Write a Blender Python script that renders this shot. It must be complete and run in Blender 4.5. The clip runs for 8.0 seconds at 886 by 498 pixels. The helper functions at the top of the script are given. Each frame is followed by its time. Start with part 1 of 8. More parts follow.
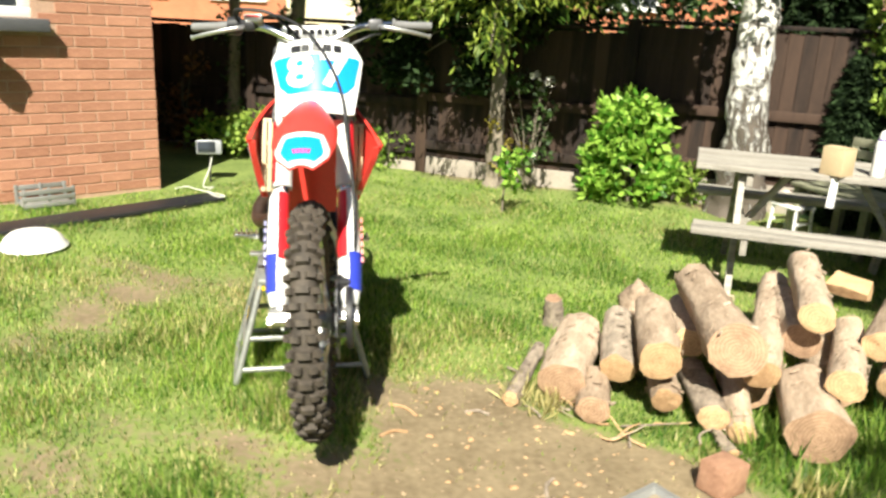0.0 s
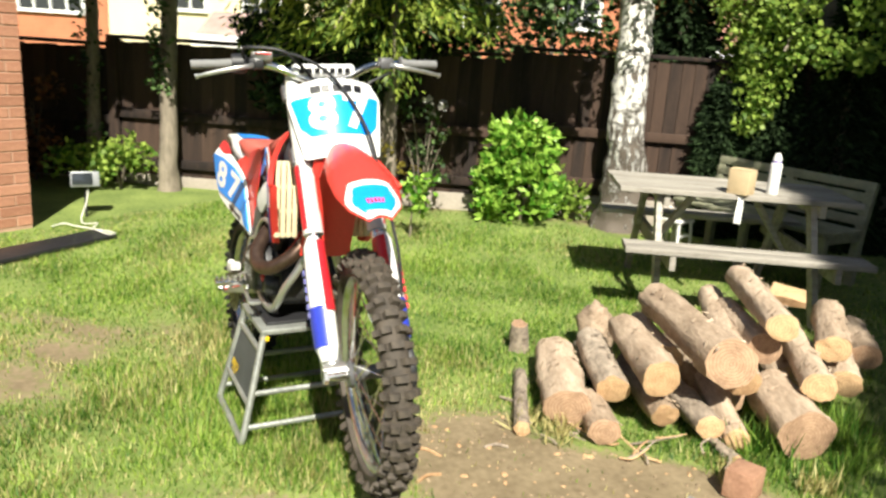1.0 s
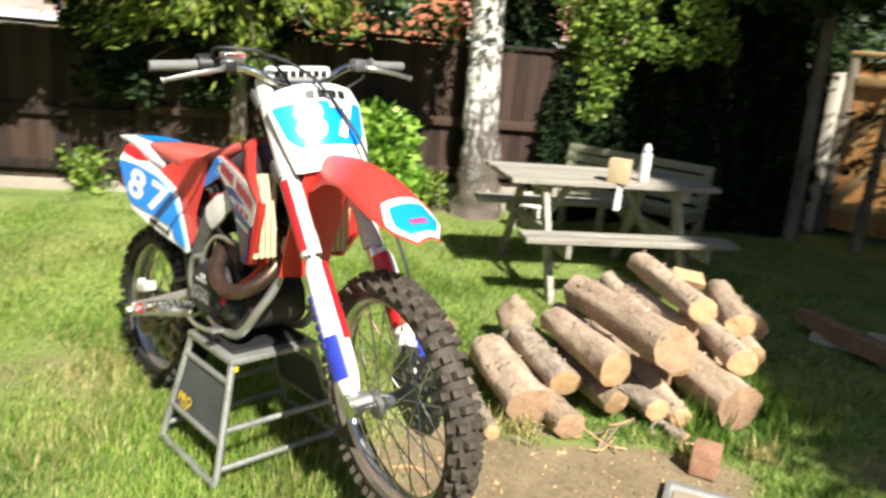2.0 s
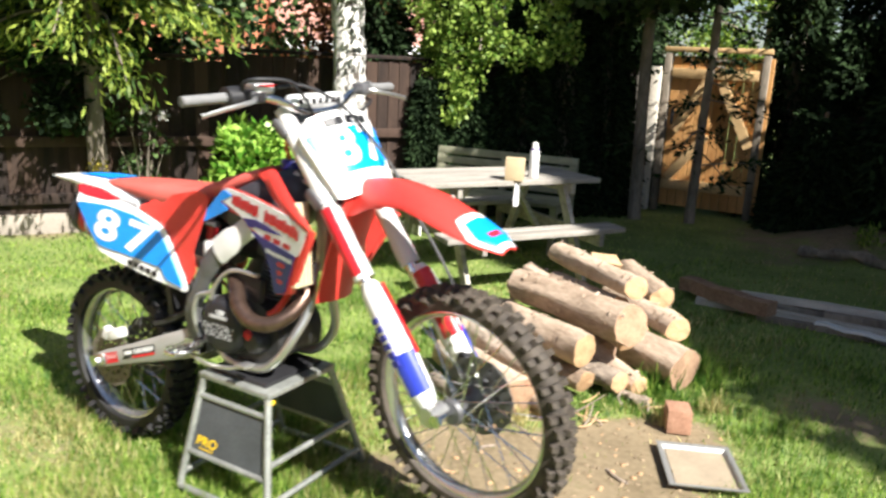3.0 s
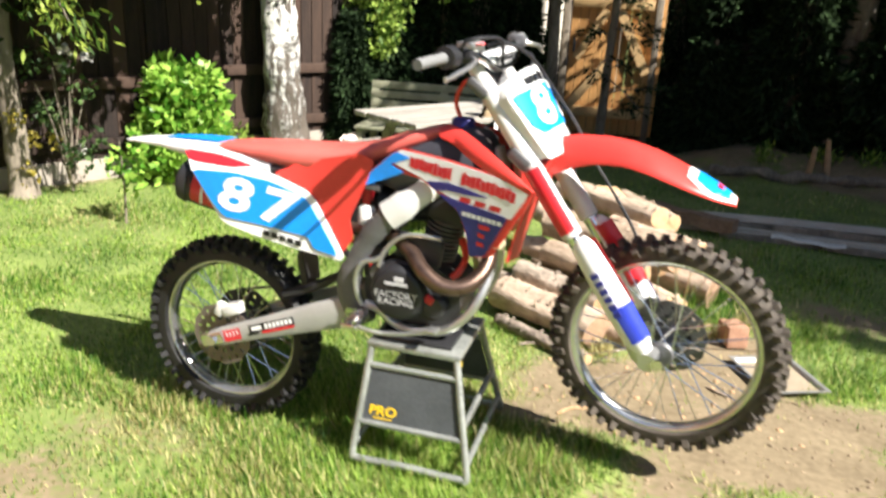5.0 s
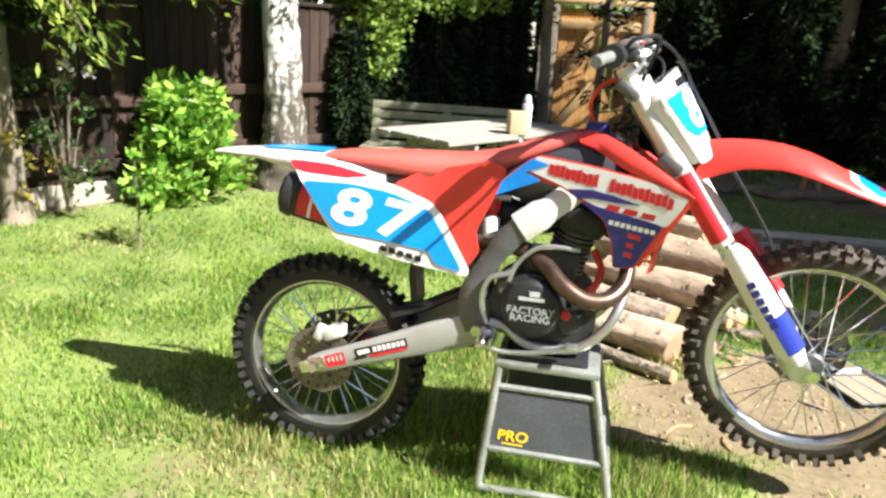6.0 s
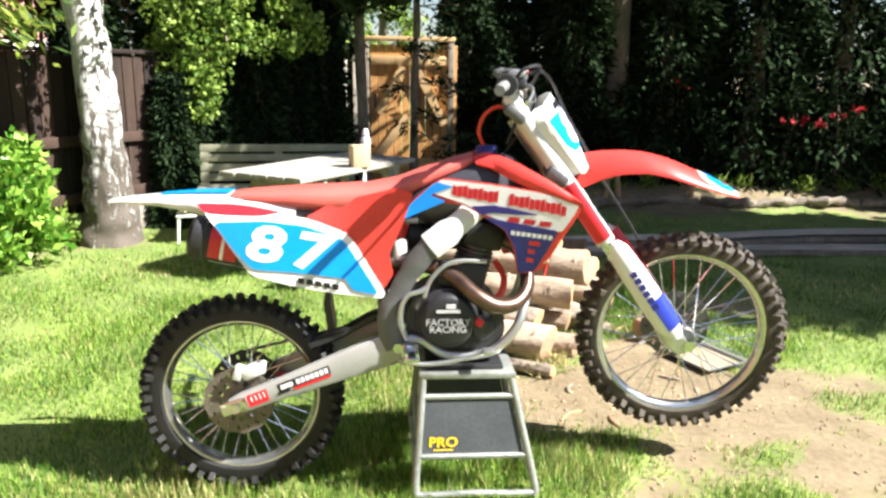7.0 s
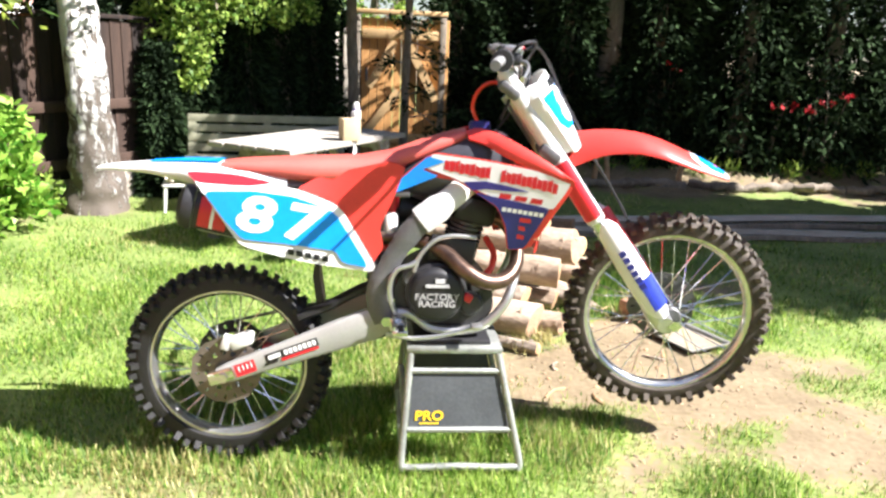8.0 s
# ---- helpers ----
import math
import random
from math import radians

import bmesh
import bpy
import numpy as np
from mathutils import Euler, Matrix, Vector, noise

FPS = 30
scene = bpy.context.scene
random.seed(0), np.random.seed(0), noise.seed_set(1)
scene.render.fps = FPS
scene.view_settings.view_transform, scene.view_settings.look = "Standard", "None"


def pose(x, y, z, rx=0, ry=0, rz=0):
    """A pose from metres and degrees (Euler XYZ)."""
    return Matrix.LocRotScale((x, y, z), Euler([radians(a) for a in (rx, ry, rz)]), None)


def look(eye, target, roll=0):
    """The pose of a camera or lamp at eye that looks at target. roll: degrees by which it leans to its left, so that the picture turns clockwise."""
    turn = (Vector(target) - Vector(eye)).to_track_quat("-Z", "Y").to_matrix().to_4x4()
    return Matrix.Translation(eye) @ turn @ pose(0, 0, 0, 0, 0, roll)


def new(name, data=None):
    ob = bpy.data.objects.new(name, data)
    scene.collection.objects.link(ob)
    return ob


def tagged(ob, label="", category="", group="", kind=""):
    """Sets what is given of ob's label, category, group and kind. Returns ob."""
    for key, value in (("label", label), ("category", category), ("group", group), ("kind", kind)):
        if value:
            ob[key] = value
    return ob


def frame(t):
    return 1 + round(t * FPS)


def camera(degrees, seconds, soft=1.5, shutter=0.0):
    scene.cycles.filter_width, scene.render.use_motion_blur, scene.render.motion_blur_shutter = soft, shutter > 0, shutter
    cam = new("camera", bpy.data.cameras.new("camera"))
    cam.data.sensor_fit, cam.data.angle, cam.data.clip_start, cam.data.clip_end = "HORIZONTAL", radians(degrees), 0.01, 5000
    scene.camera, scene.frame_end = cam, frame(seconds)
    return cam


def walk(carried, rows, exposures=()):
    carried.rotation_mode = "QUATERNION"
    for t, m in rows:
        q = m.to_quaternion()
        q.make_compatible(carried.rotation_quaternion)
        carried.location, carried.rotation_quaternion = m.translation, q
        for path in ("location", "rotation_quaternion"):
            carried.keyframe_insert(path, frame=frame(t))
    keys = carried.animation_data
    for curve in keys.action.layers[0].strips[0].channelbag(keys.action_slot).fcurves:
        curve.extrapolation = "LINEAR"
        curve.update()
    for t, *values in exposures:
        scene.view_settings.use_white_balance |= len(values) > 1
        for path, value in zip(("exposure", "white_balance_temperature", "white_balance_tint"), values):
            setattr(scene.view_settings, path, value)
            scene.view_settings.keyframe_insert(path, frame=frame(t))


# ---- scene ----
cam = camera(60.4, 8.0, soft=2.6, shutter=0.5)
PATH = [
    (0, (2.877, -0.11, 1.343), (1.012, 0.343, 0.779), 3.0),
    (0.5, (2.732, -0.466, 1.36), (0.932, 0.187, 0.782), 1.4),
    (1, (2.618, -0.752, 1.385), (0.904, 0.147, 0.883), 3.8),
    (1.5, (2.381, -0.979, 1.379), (0.772, 0.069, 0.818), 2.4),
    (1.7, (2.292, -1.074, 1.405), (0.762, 0.088, 0.851), 3.9),
    (3, (1.684, -1.746, 1.423), (0.698, -0.072, 0.95), 2.7),
    (3.5, (1.485, -1.99, 1.408), (0.512, -0.312, 0.921), 3.3),
    (4, (1.26, -2.209, 1.425), (0.557, -0.43, 0.84), 4.4),
    (4.5, (0.986, -2.241, 1.423), (0.368, -0.498, 0.659), 1.8),
    (5, (0.643, -2.196, 1.469), (0.132, -0.371, 0.829), 3.0),
    (6.3, (-0.098, -2.248, 1.338), (-0.296, -0.323, 0.835), 3.3),
    (6.5, (-0.185, -2.291, 1.339), (-0.214, -0.342, 0.893), 2.6),
    (7, (-0.265, -2.394, 1.344), (-0.121, -0.452, 0.886), 0.8),
    (7.5, (-0.283, -2.396, 1.345), (-0.121, -0.473, 0.819), 2.1),
    (8, (-0.279, -2.397, 1.336), (-0.098, -0.473, 0.822), 2.5),
]
EXPOSURES = [(0, 1.24, 6850, 5), (1, 1.10, 6800, 6), (1.7, 1.11, 6750, 8), (3, 1.43, 6350, 11), (4, 1.57, 6550, 13), (5, 1.50, 6450, 11), (6.5, 1.76, 6300, 9), (7, 1.88, 6250, 11), (8, 2.01, 6150, 15)]
walk(cam, [(t, look(eye, target, roll)) for t, eye, target, roll in PATH], EXPOSURES)

# ---------------------------------------------------------------- light
SUN_AZ = (0.68, -0.235, 0.72)
world = bpy.data.worlds.new("sky")
scene.world = world
world.use_nodes = True
wn = world.node_tree.nodes
sky = wn.new("ShaderNodeTexSky")
sky.sky_type = "NISHITA"
sky.sun_disc = False
sky.sun_elevation = math.asin(0.72)
sky.sun_rotation = math.atan2(0.68, -0.235)
sky.air_density = 1.0
world.node_tree.links.new(sky.outputs[0], wn["Background"].inputs[0])
wn["Background"].inputs[1].default_value = 0.046
sun_data = bpy.data.lights.new("sun", "SUN")
sun_data.energy, sun_data.angle, sun_data.color = 5.0, radians(0.55), (1.0, 0.955, 0.87)
sun = new("sun", sun_data)
sun.matrix_world = look((20 * SUN_AZ[0], 20 * SUN_AZ[1], 20 * SUN_AZ[2]), (0, 0, 0))


# ---------------------------------------------------------------- materials
def mat(name, col, rough=0.6, metal=0.0, var=0.25, scale=8.0, fine=60.0, bump=0.2, col2=None, rnd=0.0, spec=0.5, aniso=(1, 1, 1), isl=False, coat=0.0, sss=0.0):
    m = bpy.data.materials.new(name)
    m.use_nodes = True
    nt = m.node_tree
    N, L = nt.nodes, nt.links
    b = N["Principled BSDF"]
    b.inputs["Roughness"].default_value = rough
    b.inputs["Metallic"].default_value = metal
    b.inputs["Specular IOR Level"].default_value = spec
    if coat:
        b.inputs["Coat Weight"].default_value = coat
        b.inputs["Coat Roughness"].default_value = 0.12
    if sss:
        b.inputs["Transmission Weight"].default_value = 0.0
    tc = N.new("ShaderNodeTexCoord")
    mp = N.new("ShaderNodeMapping")
    mp.inputs["Scale"].default_value = aniso
    L.new(tc.outputs["Object"], mp.inputs["Vector"])
    n1 = N.new("ShaderNodeTexNoise")
    n1.inputs["Scale"].default_value, n1.inputs["Detail"].default_value = scale, 5
    n2 = N.new("ShaderNodeTexNoise")
    n2.inputs["Scale"].default_value, n2.inputs["Detail"].default_value = fine, 4
    L.new(mp.outputs[0], n1.inputs["Vector"])
    L.new(mp.outputs[0], n2.inputs["Vector"])
    add = N.new("ShaderNodeMath")
    add.operation = "MULTIPLY_ADD"
    add.inputs[1].default_value, add.inputs[2].default_value = 0.6, 0.0
    L.new(n1.outputs["Fac"], add.inputs[0])
    a2 = N.new("ShaderNodeMath")
    a2.operation = "MULTIPLY_ADD"
    a2.inputs[1].default_value = 0.4
    L.new(n2.outputs["Fac"], a2.inputs[0])
    L.new(add.outputs[0], a2.inputs[2])
    src = a2.outputs[0]
    if rnd:
        r = N.new("ShaderNodeObjectInfo") if not isl else N.new("ShaderNodeNewGeometry")
        a3 = N.new("ShaderNodeMath")
        a3.operation = "MULTIPLY_ADD"
        a3.inputs[1].default_value, a3.inputs[2].default_value = rnd, -rnd / 2
        L.new(r.outputs["Random Per Island" if isl else "Random"], a3.inputs[0])
        a4 = N.new("ShaderNodeMath")
        L.new(a3.outputs[0], a4.inputs[0])
        L.new(src, a4.inputs[1])
        src = a4.outputs[0]
    ramp = N.new("ShaderNodeValToRGB")
    dark = tuple(c * (1 - var) for c in col)
    lite = col2 if col2 else tuple(min(1, c * (1 + var)) for c in col)
    ramp.color_ramp.elements[0].position, ramp.color_ramp.elements[0].color = 0.3, (*dark, 1)
    ramp.color_ramp.elements[1].position, ramp.color_ramp.elements[1].color = 0.7, (*lite, 1)
    L.new(src, ramp.inputs[0])
    L.new(ramp.outputs[0], b.inputs["Base Color"])
    if bump:
        bp = N.new("ShaderNodeBump")
        bp.inputs["Strength"].default_value, bp.inputs["Distance"].default_value = bump, 0.01
        L.new(a2.outputs[0], bp.inputs["Height"])
        L.new(bp.outputs[0], b.inputs["Normal"])
    return m


def leafy(name, col, col2, rnd=0.7, rough=0.5, glow=0.35, spec=0.3):
    """A leaf: coloured leaf by leaf, and thin enough to let light through."""
    m = mat(name, col, rough, var=0.3, scale=1.2, fine=20, bump=0, col2=col2, rnd=rnd, isl=True, spec=spec)
    nt = m.node_tree
    b = nt.nodes["Principled BSDF"]
    t = nt.nodes.new("ShaderNodeBsdfTranslucent")
    mix = nt.nodes.new("ShaderNodeMixShader")
    mix.inputs[0].default_value = glow
    nt.links.new(b.inputs["Base Color"].links[0].from_socket, t.inputs["Color"])
    nt.links.new(b.outputs[0], mix.inputs[1])
    nt.links.new(t.outputs[0], mix.inputs[2])
    nt.links.new(mix.outputs[0], nt.nodes["Material Output"].inputs["Surface"])
    return m


RED = mat("red_plastic", (0.64, 0.048, 0.038), 0.36, var=0.12, scale=3, fine=90, bump=0.03, spec=0.5)
REDSEAT = mat("red_seat_cover", (0.60, 0.120, 0.098), 0.38, var=0.16, scale=5, fine=220, bump=0.15)
WHITE = mat("white_plastic", (0.78, 0.78, 0.77), 0.3, var=0.05, scale=6, fine=50, bump=0.03)
BLUE = mat("blue_graphic", (0.006, 0.27, 0.86), 0.28, var=0.12, scale=5, fine=60, bump=0.02)
NAVY = mat("dark_blue_graphic", (0.025, 0.025, 0.20), 0.3, var=0.25, scale=9, fine=60, bump=0.02)
WHITEG = mat("white_graphic", (0.80, 0.80, 0.80), 0.28, var=0.04, scale=6, fine=50, bump=0.02)
REDG = mat("red_graphic", (0.55, 0.02, 0.03), 0.3, var=0.12, scale=9, fine=60, bump=0.02)
BLACKG = mat("black_graphic", (0.012, 0.012, 0.014), 0.35, var=0.2, scale=9, fine=60, bump=0.02)
BLACK = mat("black_plastic", (0.016, 0.016, 0.018), 0.5, var=0.3, scale=9, fine=120, bump=0.15)
RUBBER = mat("tyre_rubber", (0.0085, 0.0085, 0.009), 0.62, var=0.4, scale=7, fine=70, bump=0.45, col2=(0.019, 0.0185, 0.018))
MUDRUB = mat("dusty_tyre_rubber", (0.036, 0.030, 0.025), 0.8, var=0.4, scale=9, fine=50, bump=0.45, col2=(0.100, 0.080, 0.060))
GRIP = mat("grey_grip_rubber", (0.17, 0.17, 0.168), 0.75, var=0.2, scale=20, fine=200, bump=0.4)
ALU = mat("brushed_aluminium", (0.56, 0.56, 0.55), 0.36, 0.85, var=0.12, scale=9, fine=140, bump=0.12)
PALEALU = mat("pale_bare_aluminium", (0.64, 0.63, 0.61), 0.5, 0.12, var=0.10, scale=9, fine=140, bump=0.12)
CASTALU = mat("cast_grey_metal", (0.125, 0.125, 0.13), 0.45, 0.35, var=0.25, scale=12, fine=160, bump=0.3)
CHROME = mat("polished_metal", (0.70, 0.70, 0.70), 0.18, 1.0, var=0.08, scale=9, fine=120, bump=0.05)
RIM = mat("anodised_rim", (0.60, 0.60, 0.59), 0.24, 0.9, var=0.14, scale=14, fine=110, bump=0.1)
DISC = mat("dusty_disc_steel", (0.17, 0.145, 0.12), 0.5, 0.45, var=0.3, scale=16, fine=120, bump=0.15)
SWING = mat("satin_swingarm_alloy", (0.40, 0.40, 0.385), 0.42, 0.30, var=0.10, scale=9, fine=140, bump=0.1)
ENGINE = mat("dark_engine_metal", (0.05, 0.05, 0.053), 0.45, 0.5, var=0.35, scale=15, fine=120, bump=0.3)
TITAN = mat("heat_tinted_pipe", (0.085, 0.052, 0.038), 0.36, 0.8, var=0.4, scale=7, fine=40, bump=0.08, col2=(0.23, 0.15, 0.115))
CREAM = mat("cream_radiator_guard", (0.62, 0.52, 0.34), 0.5, var=0.12, scale=20, fine=150, bump=0.15)
STANDM = mat("worn_grey_stand_metal", (0.34, 0.355, 0.33), 0.45, 0.6, var=0.35, scale=12, fine=90, bump=0.3)
STANDP = mat("scuffed_grey_panel", (0.065, 0.072, 0.078), 0.55, 0.2, var=0.3, scale=7, fine=90, bump=0.2)
YELLOW = mat("yellow_sticker", (0.75, 0.50, 0.02), 0.4, var=0.1, scale=20, fine=90, bump=0.02)
BARK = mat("log_bark", (0.41, 0.295, 0.20), 0.9, var=0.38, scale=11, fine=55, bump=1.0, col2=(0.60, 0.465, 0.35), rnd=0.25, aniso=(0.5, 1.4, 1.4))
GREYBARK = mat("grey_bark", (0.24, 0.185, 0.14), 0.95, var=0.5, scale=16, fine=60, bump=1.2, col2=(0.44, 0.36, 0.28), rnd=0.2)
CUT = mat("sawn_wood", (0.46, 0.28, 0.145), 0.8, var=0.35, scale=14, fine=70, bump=0.6, col2=(0.60, 0.40, 0.22), rnd=0.3)
CUTDARK = mat("weathered_sawn_wood", (0.32, 0.19, 0.115), 0.85, var=0.4, scale=13, fine=60, bump=0.6, col2=(0.46, 0.30, 0.19), rnd=0.2)
TRUNK = mat("tree_bark", (0.17, 0.14, 0.105), 0.95, var=0.5, scale=7, fine=40, bump=1.0, col2=(0.32, 0.27, 0.21), aniso=(1, 1, 0.3))
OLDWOOD = mat("weathered_grey_wood", (0.27, 0.245, 0.21), 0.85, var=0.35, scale=5, fine=60, bump=0.5, col2=(0.47, 0.435, 0.38), rnd=0.2, aniso=(0.6, 6, 6))
BENCHWOOD = mat("mossy_bench_wood", (0.25, 0.25, 0.17), 0.85, var=0.35, scale=9, fine=70, bump=0.4)
PLANK = mat("old_timber", (0.48, 0.43, 0.35), 0.9, var=0.3, scale=5, fine=60, bump=0.5, col2=(0.70, 0.65, 0.55), rnd=0.3, aniso=(0.6, 6, 6))
FENCE = mat("dark_stained_fence", (0.020, 0.011, 0.008), 0.9, var=0.5, scale=4, fine=50, bump=0.6, col2=(0.058, 0.033, 0.022), rnd=0.4, aniso=(5, 5, 0.5))
GATEWOOD = mat("new_orange_timber", (0.52, 0.24, 0.07), 0.7, var=0.25, scale=5, fine=50, bump=0.3, col2=(0.66, 0.36, 0.13), rnd=0.3, aniso=(5, 5, 0.5))
PALEPOST = mat("pale_weathered_post", (0.62, 0.57, 0.48), 0.85, var=0.3, scale=6, fine=50, bump=0.4, aniso=(5, 5, 0.5))
GATEPALE = mat("pale_timber_brace", (0.60, 0.40, 0.19), 0.7, var=0.2, scale=5, fine=50, bump=0.3)
CONCRETE = mat("concrete", (0.29, 0.255, 0.215), 0.9, var=0.25, scale=4, fine=60, bump=0.5, rnd=0.15)
BRICK = mat("orange_brick", (0.375, 0.165, 0.098), 0.88, var=0.25, scale=5, fine=60, bump=0.8, col2=(0.475, 0.235, 0.150), rnd=0.22)
OLDBRICK = mat("weathered_brown_brick", (0.33, 0.165, 0.10), 0.9, var=0.3, scale=12, fine=70, bump=0.7, col2=(0.44, 0.25, 0.16))
MORTAR = mat("mortar", (0.42, 0.27, 0.19), 0.95, var=0.2, scale=10, fine=80, bump=0.5)
CLAY = mat("red_brick_far", (0.46, 0.17, 0.09), 0.9, var=0.2, scale=3, fine=25, bump=0.2)
RENDERW = mat("cream_render", (0.72, 0.62, 0.42), 0.9, var=0.1, scale=1.5, fine=30, bump=0.2)
GREYTILE = mat("faded_pink_roof_tiles", (0.36, 0.25, 0.22), 0.85, var=0.3, scale=4, fine=30, bump=0.4)
TILE = mat("roof_tiles", (0.34, 0.17, 0.13), 0.85, var=0.3, scale=4, fine=30, bump=0.4, rnd=0.3)
PAINTW = mat("white_paint", (0.78, 0.78, 0.76), 0.4, var=0.06, scale=5, fine=40, bump=0.05)
LEAD = mat("dark_grey_sill", (0.08, 0.08, 0.085), 0.6, var=0.2, bump=0.2)
GLASSY = mat("window_glass", (0.03, 0.035, 0.04), 0.05, var=0.1, bump=0.0, spec=0.8)
CARD = mat("cardboard", (0.52, 0.40, 0.24), 0.85, var=0.12, scale=10, fine=120, bump=0.2)
PURPLE = mat("purple_cap", (0.16, 0.10, 0.42), 0.4, var=0.1, bump=0.02)
TRAY = mat("tray_metal", (0.33, 0.33, 0.315), 0.45, 0.5, var=0.15, scale=8, fine=90, bump=0.15)
TRAYIN = mat("dusty_tray_bottom", (0.31, 0.25, 0.175), 0.8, var=0.2, scale=9, fine=90, bump=0.3)
LAMPG = mat("grey_lamp_housing", (0.28, 0.29, 0.30), 0.5, 0.2, var=0.15, bump=0.1)
CABLEW = mat("white_cable", (0.70, 0.69, 0.62), 0.5, var=0.1, bump=0.02)
BLADE = leafy("grass_blades", (0.085, 0.24, 0.018), (0.38, 0.52, 0.10), rnd=0.9, glow=0.5)
STRAW = leafy("dry_straw_blades", (0.34, 0.30, 0.10), (0.62, 0.56, 0.26), rnd=0.8, glow=0.4)
LETTERG = mat("worn_grey_lettering", (0.42, 0.42, 0.42), 0.5, var=0.3, scale=30, fine=90, bump=0.02)
LAUREL = leafy("glossy_green_leaf", (0.10, 0.28, 0.025), (0.34, 0.54, 0.09), rnd=0.8, rough=0.35, glow=0.3)
BRIGHT = leafy("bright_green_leaf", (0.12, 0.24, 0.03), (0.34, 0.46, 0.09), rnd=0.8, glow=0.4)
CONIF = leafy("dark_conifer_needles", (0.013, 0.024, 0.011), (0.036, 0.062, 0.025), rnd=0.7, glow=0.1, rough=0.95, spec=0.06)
IVY = leafy("ivy_leaf", (0.03, 0.07, 0.018), (0.10, 0.17, 0.05), rnd=0.7, glow=0.2)
# darker copy of the ivy leaf, with shade put into its colour
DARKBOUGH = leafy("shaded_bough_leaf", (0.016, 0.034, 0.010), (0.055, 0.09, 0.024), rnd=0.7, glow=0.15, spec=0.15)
LUSH = leafy("lush_clover_blades", (0.060, 0.175, 0.018), (0.24, 0.37, 0.065), rnd=0.8, glow=0.45)
RUST = leafy("copper_leaf", (0.10, 0.04, 0.02), (0.28, 0.13, 0.05), rnd=0.7, glow=0.25)
PETALW = leafy("white_petal", (0.60, 0.58, 0.55), (0.8, 0.78, 0.75), rnd=0.3, glow=0.2)
PETALY = leafy("yellow_leaf", (0.42, 0.34, 0.05), (0.6, 0.5, 0.1), rnd=0.5, glow=0.3)
PETALR = leafy("red_petal", (0.45, 0.02, 0.03), (0.7, 0.05, 0.06), rnd=0.5, glow=0.2)


def year_rings(m, dark):
    """Growth rings and a few drying cracks on a sawn face, round the log's own axis."""
    nt = m.node_tree
    L = nt.links
    bb = nt.nodes["Principled BSDF"]
    wood = bb.inputs["Base Color"].links[0].from_socket
    tc = nt.nodes.new("ShaderNodeTexCoord")
    flat = nt.nodes.new("ShaderNodeMapping")
    flat.inputs["Scale"].default_value = (0, 1, 1)
    wob = nt.nodes.new("ShaderNodeTexNoise")
    wob.inputs["Scale"].default_value, wob.inputs["Detail"].default_value = 16, 3
    ln = nt.nodes.new("ShaderNodeVectorMath")
    ln.operation = "LENGTH"
    k1 = nt.nodes.new("ShaderNodeMath")
    k1.operation = "MULTIPLY_ADD"
    k1.inputs[1].default_value = 520.0
    k2 = nt.nodes.new("ShaderNodeMath")
    k2.operation = "MULTIPLY"
    k2.inputs[1].default_value = 9.0
    sn = nt.nodes.new("ShaderNodeMath")
    sn.operation = "SINE"
    mr = nt.nodes.new("ShaderNodeMapRange")
    mr.inputs["From Min"].default_value, mr.inputs["From Max"].default_value = 0.2, 1.0
    mr.inputs["To Max"].default_value = 0.45
    mx = nt.nodes.new("ShaderNodeMixRGB")
    mx.inputs[2].default_value = (*dark, 1)
    L.new(tc.outputs["Object"], flat.inputs["Vector"])
    L.new(flat.outputs[0], ln.inputs[0])
    L.new(tc.outputs["Object"], wob.inputs["Vector"])
    L.new(wob.outputs["Fac"], k2.inputs[0])
    L.new(ln.outputs["Value"], k1.inputs[0])
    L.new(k2.outputs[0], k1.inputs[2])
    L.new(k1.outputs[0], sn.inputs[0])
    L.new(sn.outputs[0], mr.inputs["Value"])
    L.new(mr.outputs[0], mx.inputs[0])
    L.new(wood, mx.inputs[1])
    L.new(mx.outputs[0], bb.inputs["Base Color"])


year_rings(CUT, (0.30, 0.155, 0.07))
year_rings(CUTDARK, (0.18, 0.09, 0.05))

# birch: white bark with dark, flat scars, rougher towards its foot
BIRCH = mat("birch_bark", (0.72, 0.70, 0.66), 0.8, var=0.12, scale=5, fine=40, bump=0.5)
nt = BIRCH.node_tree
bb = nt.nodes["Principled BSDF"]
white_in = bb.inputs["Base Color"].links[0].from_socket
tc = nt.nodes.new("ShaderNodeTexCoord")
mp = nt.nodes.new("ShaderNodeMapping")
mp.inputs["Scale"].default_value = (4, 4, 9)
sc = nt.nodes.new("ShaderNodeTexNoise")
sc.inputs["Scale"].default_value, sc.inputs["Detail"].default_value, sc.inputs["Roughness"].default_value = 1.9, 7, 0.68
sep = nt.nodes.new("ShaderNodeSeparateXYZ")
low = nt.nodes.new("ShaderNodeMapRange")
low.inputs["From Min"].default_value, low.inputs["From Max"].default_value = 0.0, 1.15
low.inputs["To Min"].default_value, low.inputs["To Max"].default_value = 0.15, -0.01
sm = nt.nodes.new("ShaderNodeMath")
rp = nt.nodes.new("ShaderNodeValToRGB")
rp.color_ramp.elements[0].position, rp.color_ramp.elements[0].color = 0.54, (0, 0, 0, 1)
rp.color_ramp.elements[1].position, rp.color_ramp.elements[1].color = 0.66, (1, 1, 1, 1)
mx = nt.nodes.new("ShaderNodeMixRGB")
mx.inputs[2].default_value = (0.105, 0.085, 0.068, 1)
nt.links.new(tc.outputs["Object"], mp.inputs["Vector"])
nt.links.new(mp.outputs[0], sc.inputs["Vector"])
